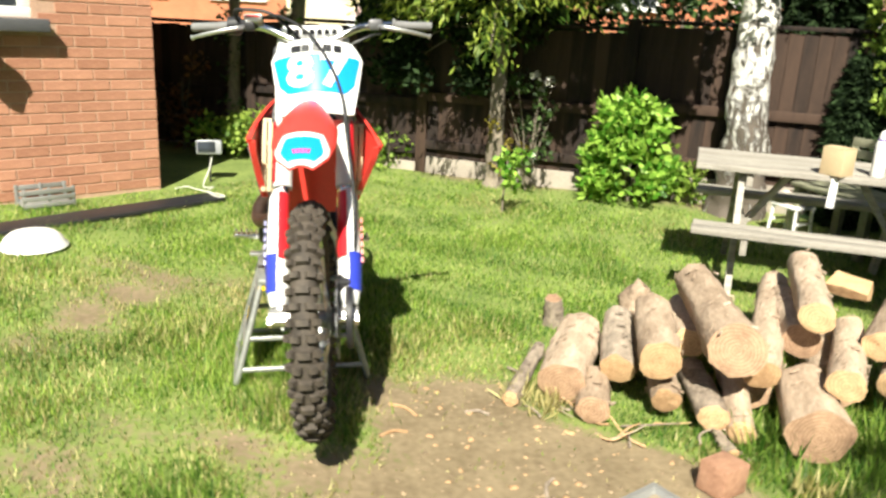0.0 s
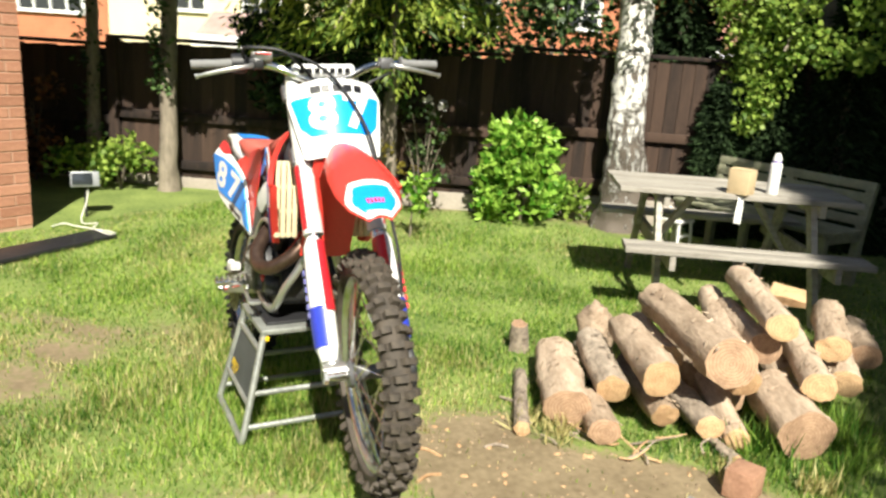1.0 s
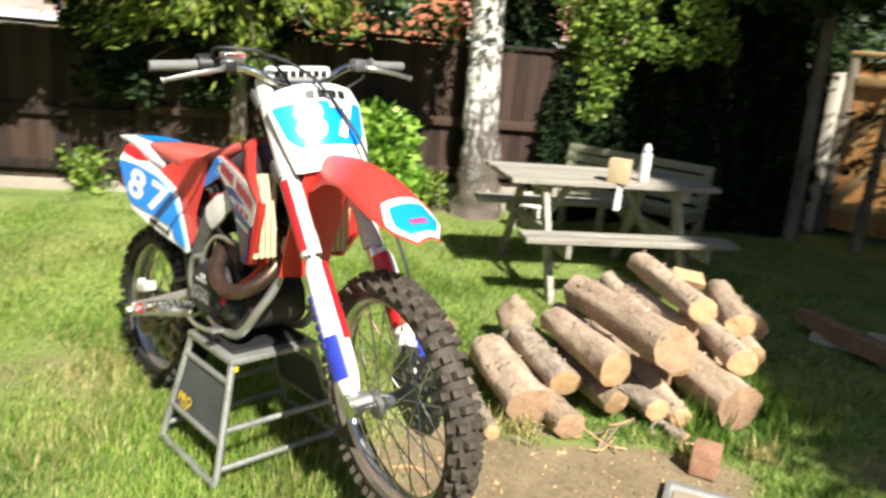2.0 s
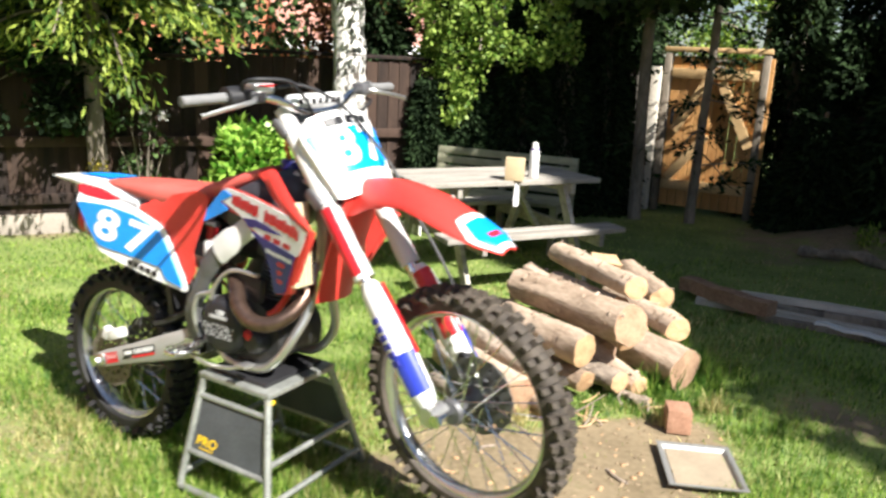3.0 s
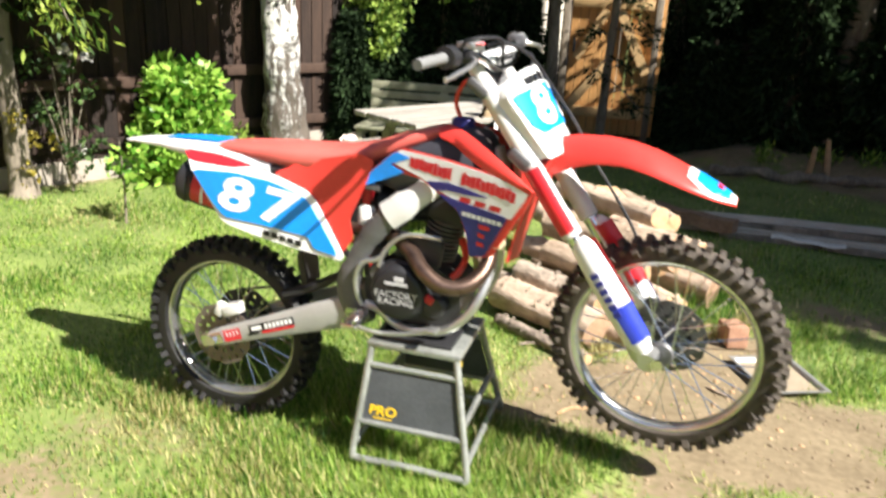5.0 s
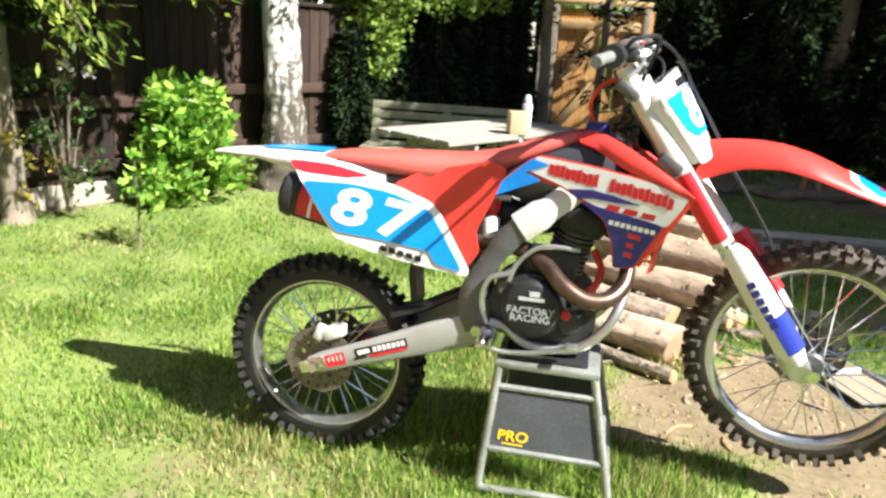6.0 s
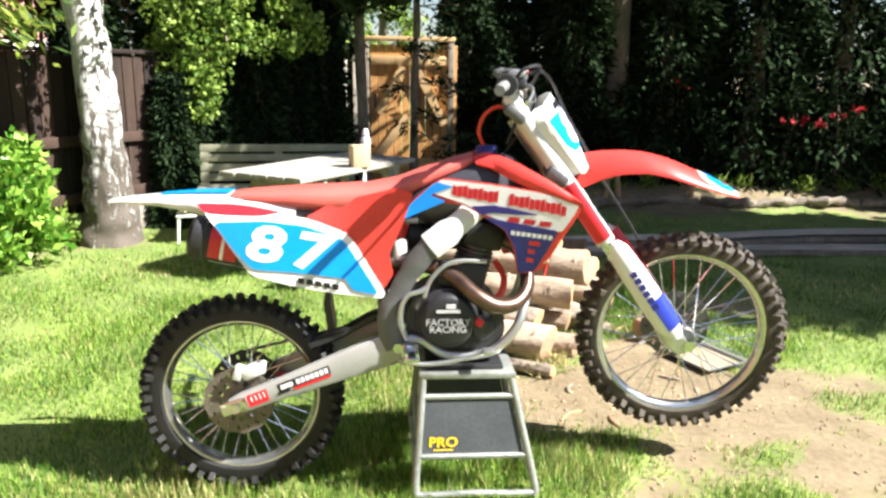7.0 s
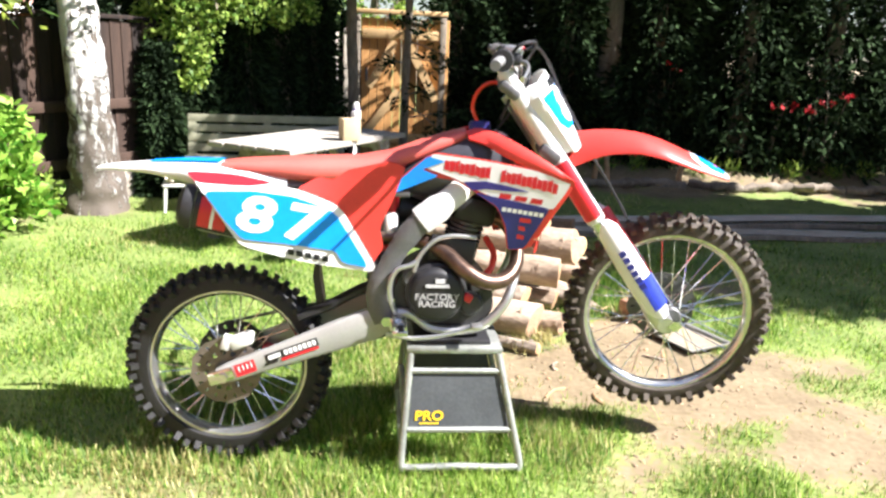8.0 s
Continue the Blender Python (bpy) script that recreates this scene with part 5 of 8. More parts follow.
def on_plate(u, v, lift=0.0):
    """u across (to the bike's left), v up the plate from its foot."""
    return PB + p_up * v + Vector((0, u + 0.016, 0)) + p_n * (0.046 - 2.5 * u * u + lift)


def plate_bm(outline, lift, thick=0.004, soft=0.15):
    bm = bmesh.new()
    pts = rounded(outline, soft) if soft else outline
    bm.faces.new([bm.verts.new((u, 0, v)) for u, v in pts])
    cut_sheet(bm, 0.03)
    ret = bmesh.ops.extrude_face_region(bm, geom=bm.faces[:])
    back = {g for g in ret["geom"] if isinstance(g, bmesh.types.BMVert)}
    for v in bm.verts:
        v.co = on_plate(v.co.x, v.co.z, lift - (thick if v in back else 0))
    return bm


bm = plate_bm([(-0.118, -0.01), (0.118, -0.01), (0.134, 0.08), (0.151, 0.200), (0.120, 0.246), (0.060, 0.252), (-0.060, 0.252), (-0.120, 0.246), (-0.151, 0.200), (-0.134, 0.08)], 0.0, 0.005, 0.06)
plate = fpart("number_plate", bm, WHITE, label="white front number plate with a blue field and the number 87")
for sd in (-1, 1):
    bm = bmesh.new()
    loft(bm, [[on_plate(sd * u, v, -0.001), on_plate(sd * (u - 0.004), v, 0.001), on_plate(sd * (u - 0.016), v, -0.047), on_plate(sd * (u - 0.012), v, -0.049)] for u, v in ((0.118, 0.000), (0.126, 0.040), (0.134, 0.080), (0.142, 0.140), (0.1495, 0.196), (0.140, 0.220), (0.122, 0.243))])
    part("plate_side", steered(bm), WHITE, plate, sharp=60)
bm = plate_bm([(-0.092, 0.062), (0.092, 0.062), (0.122, 0.095), (0.143, 0.196), (-0.143, 0.196), (-0.122, 0.095)], 0.0045, 0.003, 0.04)
part("number_field", steered(bm), BLUE, plate)
for digit, u in (("8", -0.052), ("7", 0.056)):
    bm = letters(digit, 0.158, 0.0055)
    for v in bm.verts:
        v.co = on_plate(v.co.x * 1.10 + u, 0.132 + v.co.y, 0.0075)
    part("number", steered(bm), WHITEG, plate)
bm = bmesh.new()
for k, w in enumerate((0.036, 0.028, 0.028, 0.030, 0.028)):
    u = -0.082 + k * 0.035
    bm.faces.new([bm.verts.new(on_plate(x, z, 0.005)) for x, z in ((u, 0.207), (u + w * 0.9, 0.207), (u + w * 0.9, 0.230), (u, 0.230))])
part("name_bars", steered(bm), BLACKG, plate)

# front mudguard
def fender_z(x):
    return float(np.interp(x, (0.31, 0.36, 0.42, 0.50, 0.57, 0.64, 0.70, 0.76, 0.82, 0.87), (1.072, 1.088, 1.098, 1.102, 1.096, 1.078, 1.055, 1.028, 0.999, 0.972)))


def fender_hw(x):
    return float(np.interp(x, (0.31, 0.40, 0.52, 0.64, 0.74, 0.82, 0.87), (0.058, 0.062, 0.074, 0.092, 0.090, 0.070, 0.030)))


def fender_drop(x):
    return float(np.interp(x, (0.31, 0.36, 0.46, 0.57, 0.70, 0.80, 0.87), (0.085, 0.100, 0.068, 0.052, 0.040, 0.024, 0.010)))


def fender_at(x, k, lift=0.0):
    return Vector((x, k * fender_hw(x), fender_z(x) - fender_drop(x) * abs(k) ** 2.3 + lift))


def fender_skin(x0, x1, k0, k1, lift, thick, nx=22, nk=15, taper=None):
    bm = bmesh.new()
    grid = []
    for lay in (lift, lift - thick):
        rows = []
        for i in range(nx + 1):
            x = x0 + (x1 - x0) * i / nx
            w = taper(i / nx) if taper else 1.0
            rows.append([bm.verts.new(fender_at(x, (k0 + (k1 - k0) * j / nk) * w, lay)) for j in range(nk + 1)])
        grid.append(rows)
    for li, rows in enumerate(grid):
        for i in range(nx):
            for j in range(nk):
                bm.faces.new((rows[i][j], rows[i + 1][j], rows[i + 1][j + 1], rows[i][j + 1]))
    A, B = grid
    for i in range(nx):
        for j in (0, nk):
            bm.faces.new((A[i][j], A[i + 1][j], B[i + 1][j], B[i][j]))
    for j in range(nk):
        for i in (0, nx):
            bm.faces.new((A[i][j], A[i][j + 1], B[i][j + 1], B[i][j]))
    return bm


fend = fpart("front_fender", fender_skin(0.31, 0.87, -1, 1, 0.0, 0.005), RED, label="red front mudguard with a blue and white tip", sharp=60)
part("fender_graphic", steered(fender_skin(0.735, 0.868, -0.97, 0.97, 0.002, 0.0015, 14, 14, lambda t: min(1.0, 0.62 + 0.9 * t))), WHITEG, fend, sharp=60)
part("fender_graphic", steered(fender_skin(0.760, 0.852, -0.80, 0.80, 0.0045, 0.0015, 12, 12, lambda t: min(1.0, 0.70 + 0.6 * t))), BLUE, fend, "blue graphic", sharp=60)
bm = bmesh.new()
for k in range(5):
    q = [bm.verts.new(fender_at(x, y, 0.0068)) for x, y in ((0.815, -0.36 + k * 0.15), (0.815, -0.26 + k * 0.15), (0.832, -0.26 + k * 0.15), (0.832, -0.36 + k * 0.15))]
    bm.faces.new(q)
part("fender_lettering", steered(bm), REDG, fend)
bm = bmesh.new()
rings = []
for t in np.linspace(0, 0.97, 8):
    x, z, hw = 0.335 - 0.15 * t + 0.045 * t * t, 1.03 - 0.345 * t, 0.090 - 0.004 * t
    rings.append([V(x + 0.012, -hw, z), V(x + 0.030, -hw * 0.4, z), V(x + 0.030, hw * 0.4, z), V(x + 0.012, hw, z), V(x + 0.006, hw, z), V(x + 0.022, hw * 0.4, z), V(x + 0.022, -hw * 0.4, z), V(x + 0.006, -hw, z)])
loft(bm, rings)
part("inner_fender_flap", bm, RED, bike, "red splash flap behind the fork", sharp=60)

# frame
for s in (-1, 1):
    bm = bmesh.new()
    tube(bm, smooth_path([(0.135, s * 0.045, 1.065), (0.06, s * 0.085, 0.965), (-0.04, s * 0.118, 0.875), (-0.135, s * 0.125, 0.800)], 5), [0.030] * 4 + [0.038] * 8 + [0.046] * 4, 12, flat=0.40)
    part("frame_spar", bm, PALEALU, bike, "bare aluminium frame spar")
    bm = bmesh.new()
    tube(bm, smooth_path([(-0.12, s * 0.124, 0.815), (-0.185, s * 0.122, 0.735), (-0.235, s * 0.118, 0.645), (-0.262, s * 0.115, 0.555), (-0.235, s * 0.112, 0.470)], 5), [0.038] * 6 + [0.033] * 6 + [0.041] * 5 + [0.044] * 4, 12, flat=0.4)
    part("frame_casting", bm, CASTALU, bike, "dark grey frame casting")
    bm = bmesh.new()
    tube(bm, smooth_path([(0.185, s * 0.03, 0.80), (0.190, s * 0.06, 0.66), (0.165, s * 0.105, 0.565), (0.125, s * 0.118, 0.500), (0.065, s * 0.120, 0.452), (-0.02, s * 0.120, 0.440), (-0.095, s * 0.120, 0.450), (-0.150, s * 0.118, 0.490), (-0.200, s * 0.116, 0.500)], 5), 0.0155, 12, flat=0.9)
    part("frame_cradle", bm, ALU, bike, "bare aluminium cradle tube")
    bm = bmesh.new()
    tube(bm, smooth_path([(-0.17, s * 0.10, 0.88), (-0.35, s * 0.095, 0.89), (-0.55, s * 0.09, 0.90), (-0.78, s * 0.07, 0.905)], 4), 0.012, 8)
    tube(bm, smooth_path([(-0.23, s * 0.10, 0.62), (-0.40, s * 0.095, 0.74), (-0.62, s * 0.085, 0.87)], 4), 0.010, 8)
    part("subframe", bm, CASTALU, bike)
bm = bmesh.new()
tube(bm, smooth_path([(0.165, 0, 1.03), (0.195, 0, 0.92), (0.190, 0, 0.78)], 4), 0.026, 10)
part("down_tube", bm, ALU, bike)
bm = bmesh.new()
tube(bm, smooth_path([(-0.205, -0.135, 0.500), (-0.222, -0.140, 0.545), (-0.226, -0.142, 0.600), (-0.205, -0.142, 0.645), (-0.165, -0.142, 0.660), (-0.145, -0.138, 0.672)], 5), 0.0085, 8)
tube(bm, smooth_path([(-0.152, -0.140, 0.640), (-0.135, -0.138, 0.690), (-0.095, -0.135, 0.735), (-0.045, -0.133, 0.755), (0.045, -0.130, 0.752)], 5), 0.0075, 8)
part("engine_hanger", bm, ALU, bike, "thin silver bracket round the engine")

# engine
def prism(outline, y0, y1, soft=0.2, bev=0.010):
    bm = bmesh.new()
    pts = rounded(outline, soft)
    loft(bm, [[V(x, y0, z) for x, z in pts], [V(x, y0 + bev * (1 if y1 > y0 else -1), z) for x, z in pts][:], [V(x, y1, z) for x, z in pts]])
    return bm


bm = prism([(-0.20, 0.475), (-0.215, 0.60), (-0.12, 0.665), (0.01, 0.665), (0.105, 0.60), (0.115, 0.50), (0.05, 0.455), (-0.12, 0.452)], -0.105, 0.105)
engine = part("engine", bm, ENGINE, bike, "dark four-stroke engine with a black clutch cover")
bm = bmesh.new()
lathe(bm, [(0, -0.176), (0.070, -0.176), (0.080, -0.172), (0.088, -0.160), (0.090, -0.140), (0.098, -0.136), (0.100, -0.128), (0.100, -0.10), (0, -0.10)], Matrix.Translation((-0.078, 0, 0.570)), 36, closed=False)
clutch = part("clutch_cover", bm, BLACK, engine, "black clutch cover with white lettering")
for text, z, sz in (("FACTORY", 0.568, 0.030), ("RACING", 0.545, 0.030)):
    bm = letters(text, sz, 0.0004)
    for v in bm.verts:
        v.co = Vector((-0.078 + v.co.x * 1.05, -0.1795, z + v.co.y))
    part("lettering", bm, LETTERG, clutch)
bm = bmesh.new()
box(bm, (-0.078, -0.1785, 0.604), (0.075, 0.004, 0.010))
box(bm, (-0.070, -0.1785, 0.620), (0.030, 0.004, 0.014))
part("logo_bars", bm, LETTERG, clutch)
for c, r, y, m, nm in (((0.035, 0.535), 0.040, -0.150, ENGINE, "water_pump"), ((-0.155, 0.615), 0.034, -0.135, CASTALU, "oil_filter_cover"), ((0.055, 0.590), 0.026, -0.128, ENGINE, "case_cover")):
    bm = bmesh.new()
    lathe(bm, [(0, y), (r * 0.75, y), (r * 0.92, y + 0.006), (r, y + 0.016), (r, -0.09), (0, -0.09)], Matrix.Translation((c[0], 0, c[1])), 22, closed=False)
    part(nm, bm, m, engine)
bm = bmesh.new()
box(bm, (0.022, -0.148, 0.560), (0.030, 0.018, 0.028), rot=(0, 30, 0), bevel=0.006)
part("oil_cap", bm, REDG, engine, "small red oil cap")
bm = bmesh.new()
lathe(bm, [(0, 0.155), (0.075, 0.155), (0.085, 0.145), (0.088, 0.10), (0, 0.10)], Matrix.Translation((-0.06, 0, 0.555)), 30, closed=False)
part("flywheel_cover", bm, CASTALU, engine)
bm = bmesh.new()
prof = [(0.0, 0.0)]
for k in range(9):
    t = k / 8
    prof += [(0.046, 0.118 * t + 0.003), (0.062, 0.118 * t + 0.005), (0.062, 0.118 * t + 0.011), (0.046, 0.118 * t + 0.012)]
lathe(bm, prof + [(0.0, 0.145)], Matrix.Translation((-0.004, 0, 0.660)) @ pose(0, 0, 0, 0, 14, 0) @ pose(0, 0, 0, 90), 24, closed=False)
part("cylinder", bm, CASTALU, engine, "finned grey cylinder")
bm = bmesh.new()
box(bm, (0.045, 0, 0.825), (0.135, 0.155, 0.085), rot=(0, 14, 0), bevel=0.018)
part("cylinder_head", bm, BLACK, engine)
bm = bmesh.new()
tube(bm, [(-0.03, 0, 0.80), (-0.10, 0, 0.80), (-0.20, 0, 0.82)], [0.03, 0.036, 0.05], 14)
box(bm, (-0.29, 0, 0.80), (0.18, 0.17, 0.17), bevel=0.03)
part("airbox", bm, BLACK, bike, "black airbox under the seat")
bm = bmesh.new()
box(bm, (-0.03, -0.105, 0.705), (0.15, 0.03, 0.085), rot=(0, 8, 0), bevel=0.01)
part("engine_guard_plate", bm, BLACK, engine)
bm = bmesh.new()
tube(bm, smooth_path([(0.085, -0.035, 0.735), (0.110, -0.070, 0.690), (0.100, -0.105, 0.650), (0.080, -0.12, 0.63)], 5), 0.011, 8)
part("coolant_hose", bm, bpy.data.materials["red_hose"], engine, "red coolant hose")

# exhaust
bm = bmesh.new()
pipe = smooth_path([(0.095, 0.0, 0.805), (0.150, -0.015, 0.780), (0.182, -0.055, 0.725), (0.178, -0.110, 0.665), (0.135, -0.160, 0.625), (0.070, -0.180, 0.622), (0.005, -0.170, 0.655), (-0.055, -0.125, 0.700), (-0.13, -0.080, 0.728), (-0.28, -0.070, 0.738), (-0.42, -0.090, 0.742), (-0.50, -0.080, 0.752)], 7)
tube(bm, pipe, [0.0215 + 0.0045 * min(1, i / 40) for i in range(len(pipe))], 14)
part("exhaust_header", bm, TITAN, bike, "brown heat-tinted exhaust header pipe")
bm = bmesh.new()
m0, m1 = Vector((-0.47, -0.085, 0.742)), Vector((-0.872, -0.116, 0.836))
md = (m1 - m0).normalized()
tube(bm, [m0, m0 + md * 0.05, m0 + md * 0.07, m1 - md * 0.07], [0.030, 0.058, 0.066, 0.068], 22, flat=0.74)
muff = part("muffler", bm, ALU, bike, "silver muffler with red and black stickers and a dark end cap")
bm = bmesh.new()
tube(bm, [m1 - md * 0.045, m1 - md * 0.038, m1 - md * 0.012, m1, m1 + md * 0.004], [0.0690, 0.0715, 0.068, 0.048, 0.026], 22, flat=0.74)
part("end_cap", bm, BLACK, muff, "black end cap")
bm = bmesh.new()
tube(bm, [m1 - md * 0.21, m1 - md * 0.050], 0.0692, 22, flat=0.74)
bmesh.ops.delete(bm, geom=[v for v in bm.verts if v.co.y > -0.122], context="VERTS")
part("sticker", bm, BLACKG, muff)
bm = bmesh.new()
tube(bm, [m1 - md * 0.150, m1 - md * 0.110, m1 - md * 0.066], 0.0706, 22, flat=0.74)
bmesh.ops.delete(bm, geom=[v for v in bm.verts if v.co.y > -0.140], context="VERTS")
part("sticker", bm, REDG, muff)
bm = bmesh.new()
for lo, hi in ((0.112, 0.102),):
    tube(bm, [m1 - md * lo + Vector((0, -0.0012, 0)), m1 - md * hi + Vector((0, -0.0012, 0))], 0.0716, 22, flat=0.74)
bmesh.ops.delete(bm, geom=[v for v in bm.verts if v.co.y > -0.142], context="VERTS")
part("sticker", bm, WHITEG, muff)

# swingarm, rear brake, chain
for s in (-1, 1):
    bm = bmesh.new()
    A, B = Vector((-0.22, s * 0.095, 0.476)), Vector((-0.768, s * 0.118, 0.278))
    rings = []
    for t, hh, wy in ((0, 0.040, 0.020), (0.12, 0.052, 0.020), (0.3, 0.047, 0.017), (0.7, 0.034, 0.015), (0.93, 0.031, 0.014), (1.0, 0.024, 0.012)):
        c = A.lerp(B, t)
        n = Vector((0.326, 0, -0.945)) * -1
        rings.append([c + n * hh * a + Vector((0, b * wy, 0)) for a, b in ((1, -0.7), (0.8, -1), (-0.8, -1), (-1, -0.7), (-1, 0.7), (-0.8, 1), (0.8, 1), (1, 0.7))])
    loft(bm, rings)
    arm = part("swingarm", bm, SWING, bike, "bare aluminium swingarm with red stickers")
    if s < 0:
        ex = (B - A).normalized()
        nz = Vector((-0.326, 0, 0.945))

        def strip(t0, t1, h0, h1, lift, material):
            bm = bmesh.new()
            L0 = (B - A).length
            q = []
            for t, h in ((t0, h0), (t1, h0), (t1, h1), (t0, h1)):
                wy = float(np.interp(t, (0, 0.12, 0.3, 0.7, 0.93, 1), (0.02, 0.02, 0.017, 0.015, 0.014, 0.012)))
                p = A + ex * L0 * t + nz * h
                q.append(bm.verts.new(p + Vector((0, -wy - lift, 0))))
            bm.faces.new(q)
            part("sticker", bm, material, arm)
        strip(0.785, 0.90, -0.020, 0.020, 0.0015, REDG)
        strip(0.42, 0.72, -0.006, 0.021, 0.0015, BLACKG)
        for k in range(7):
            strip(0.432 + k * 0.027, 0.452 + k * 0.027, -0.001, 0.016, 0.0030, WHITEG)
        strip(0.425, 0.64, -0.016, -0.007, 0.0030, REDG)
        strip(0.635, 0.705, 0.000, 0.014, 0.0030, WHITEG)
        strip(0.66, 0.735, -0.014, -0.006, 0.0030, BLACKG)
        for k in range(4):
            strip(0.800 + k * 0.024, 0.807 + k * 0.024, -0.004, 0.013, 0.0030, WHITEG)
    bm = bmesh.new()
    box(bm, (RA[0] - 0.005, s * 0.135, RA[2] + 0.002), (0.085, 0.008, 0.042), rot=(0, -19, 0), bevel=0.004)
    lathe(bm, [(0, -0.008), (0.017, -0.008), (0.017, 0.008), (0, 0.008)], Matrix.Translation((RA[0], s * 0.145, RA[2])), 6, closed=False)
    part("chain_adjuster", bm, CHROME, bike)
bm = bmesh.new()
cyl(bm, (RA[0], -0.14, RA[2]), (RA[0], 0.14, RA[2]), 0.011, seg=10)
part("rear_axle", bm, CHROME, bike)
bm = bmesh.new()
box(bm, (-0.700, -0.092, 0.390), (0.075, 0.045, 0.042), rot=(0, -22, 0), bevel=0.010)
box(bm, (-0.745, -0.098, 0.385), (0.03, 0.03, 0.05), rot=(0, 20, 0), bevel=0.006)
box(bm, (-0.668, -0.098, 0.408), (0.02, 0.025, 0.03), bevel=0.005)
part("rear_brake_caliper", bm, PALEALU, bike, "silver rear brake caliper")
for z_off in (1, -1):
    bm = bmesh.new()
    a0, b0 = Vector((-0.20, 0.080, 0.50 + z_off * 0.032)), Vector((RA[0], 0.080, RA[2] + z_off * 0.118))
    d = b0 - a0
    tube(bm, [a0.lerp(b0, k / 92) for k in range(93)], [0.0066 if k % 2 else 0.0046 for k in range(93)], 6, flat=0.9)
    part("chain_run", bm, CASTALU, bike)
bm = bmesh.new()
box(bm, (-0.60, 0.08, 0.285), (0.12, 0.03, 0.05), rot=(0, 15, 0), bevel=0.01)
part("chain_guide", bm, REDG, bike, "red chain guide")
for s in (-1, 1):
    bm = bmesh.new()
    lathe(bm, [(0, 0), (0.017, 0), (0.017, 0.010), (0.010, 0.016), (0, 0.016)], Matrix.Translation((-0.235, s * 0.148 - (0.016 if s < 0 else 0), 0.480)), 6, closed=False)
    part("pivot_bolt", bm, CHROME, bike)
# shock absorber
bm = bmesh.new()
tube(bm, [(-0.232, -0.062, 0.728), (-0.232, -0.062, 0.738), (-0.230, -0.062, 0.808), (-0.230, -0.062, 0.822)], [0.022, 0.029, 0.029, 0.022], 16)
shock = part("shock_absorber", bm, WHITE, bike, "rear shock with a pale reservoir and red fittings")
bm = bmesh.new()
cyl(bm, (-0.229, -0.062, 0.820), (-0.226, -0.062, 0.870), 0.024)
part("fitting", bm, REDG, shock)
bm = bmesh.new()
cyl(bm, (-0.235, -0.062, 0.690), (-0.233, -0.062, 0.730), 0.020)
part("fitting", bm, REDG, shock)
bm = bmesh.new()
coil = [(-0.275 + 0.042 * math.cos(t), 0.042 * math.sin(t), 0.58 + 0.031 * t / 1.0) for t in np.linspace(0, 8.5, 70)]
tube(bm, coil, 0.006, 6)
part("spring", bm, REDG, shock)
bm = bmesh.new()
cyl(bm, (-0.275, 0, 0.52), (-0.275, 0, 0.88), 0.018)
part("damper_rod", bm, CASTALU, shock)
# mud flap and linkage between wheel and frame
bm = bmesh.new()
loft(bm, [[V(-0.465, -0.05, 0.66), V(-0.450, -0.05, 0.66), V(-0.450, 0.05, 0.66), V(-0.465, 0.05, 0.66)], [V(-0.475, -0.055, 0.60), V(-0.452, -0.055, 0.60), V(-0.452, 0.055, 0.60), V(-0.475, 0.055, 0.60)], [V(-0.462, -0.05, 0.50), V(-0.438, -0.05, 0.50), V(-0.438, 0.05, 0.50), V(-0.462, 0.05, 0.50)]])
part("mud_flap", bm, BLACK, bike)
bm = bmesh.new()
tube(bm, smooth_path([(-0.52, -0.05, 0.46), (-0.42, -0.05, 0.50), (-0.32, -0.05, 0.555), (-0.27, -0.05, 0.57)], 4), 0.017, 8, flat=1.6)
part("chain_slider", bm, BLACK, bike)
bm = bmesh.new()
tube(bm, smooth_path([(-0.20, -0.05, 0.44), (-0.27, -0.05, 0.405), (-0.35, -0.05, 0.42)], 4), 0.022, 8)
part("shock_linkage", bm, CASTALU, bike)
# footpegs and pedal
for s in (-1, 1):
    bm = bmesh.new()
    box(bm, (-0.195, s * 0.215, 0.478), (0.048, 0.12, 0.016), bevel=0.003)
    for k in range(6):
        for dx in (-0.018, 0.018):
            box(bm, (-0.195 + dx, s * (0.165 + k * 0.020), 0.492), (0.008, 0.007, 0.014))
    box(bm, (-0.205, s * 0.145, 0.470), (0.04, 0.04, 0.045), bevel=0.006)
    part("footpeg", bm, CHROME, bike, "toothed metal footpeg")
bm = bmesh.new()
tube(bm, smooth_path([(-0.235, -0.150, 0.435), (-0.15, -0.158, 0.425), (-0.04, -0.165, 0.440), (0.045, -0.175, 0.470)], 4), 0.0075, 8)
box(bm, (0.05, -0.185, 0.476), (0.035, 0.045, 0.012), bevel=0.003)
part("brake_pedal", bm, ALU, bike)
bm = bmesh.new()
tube(bm, smooth_path([(-0.10, 0.15, 0.50), (0.0, 0.17, 0.49), (0.03, 0.20, 0.49)], 4), 0.008, 8)
part("gear_lever", bm, ALU, bike)

# tank, seat and rear mudguard
def ring(x, zt, zb, hw, n=16, p=3.0):
    out = []
    for k in range(n):
        a = 2 * math.pi * (k + 0.5) / n
        c, s = math.cos(a), math.sin(a)
        out.append(V(x, hw * math.copysign(abs(c) ** (2 / p), c), (zt + zb) / 2 + (zt - zb) / 2 * math.copysign(abs(s) ** (2 / p), s)))
    return out


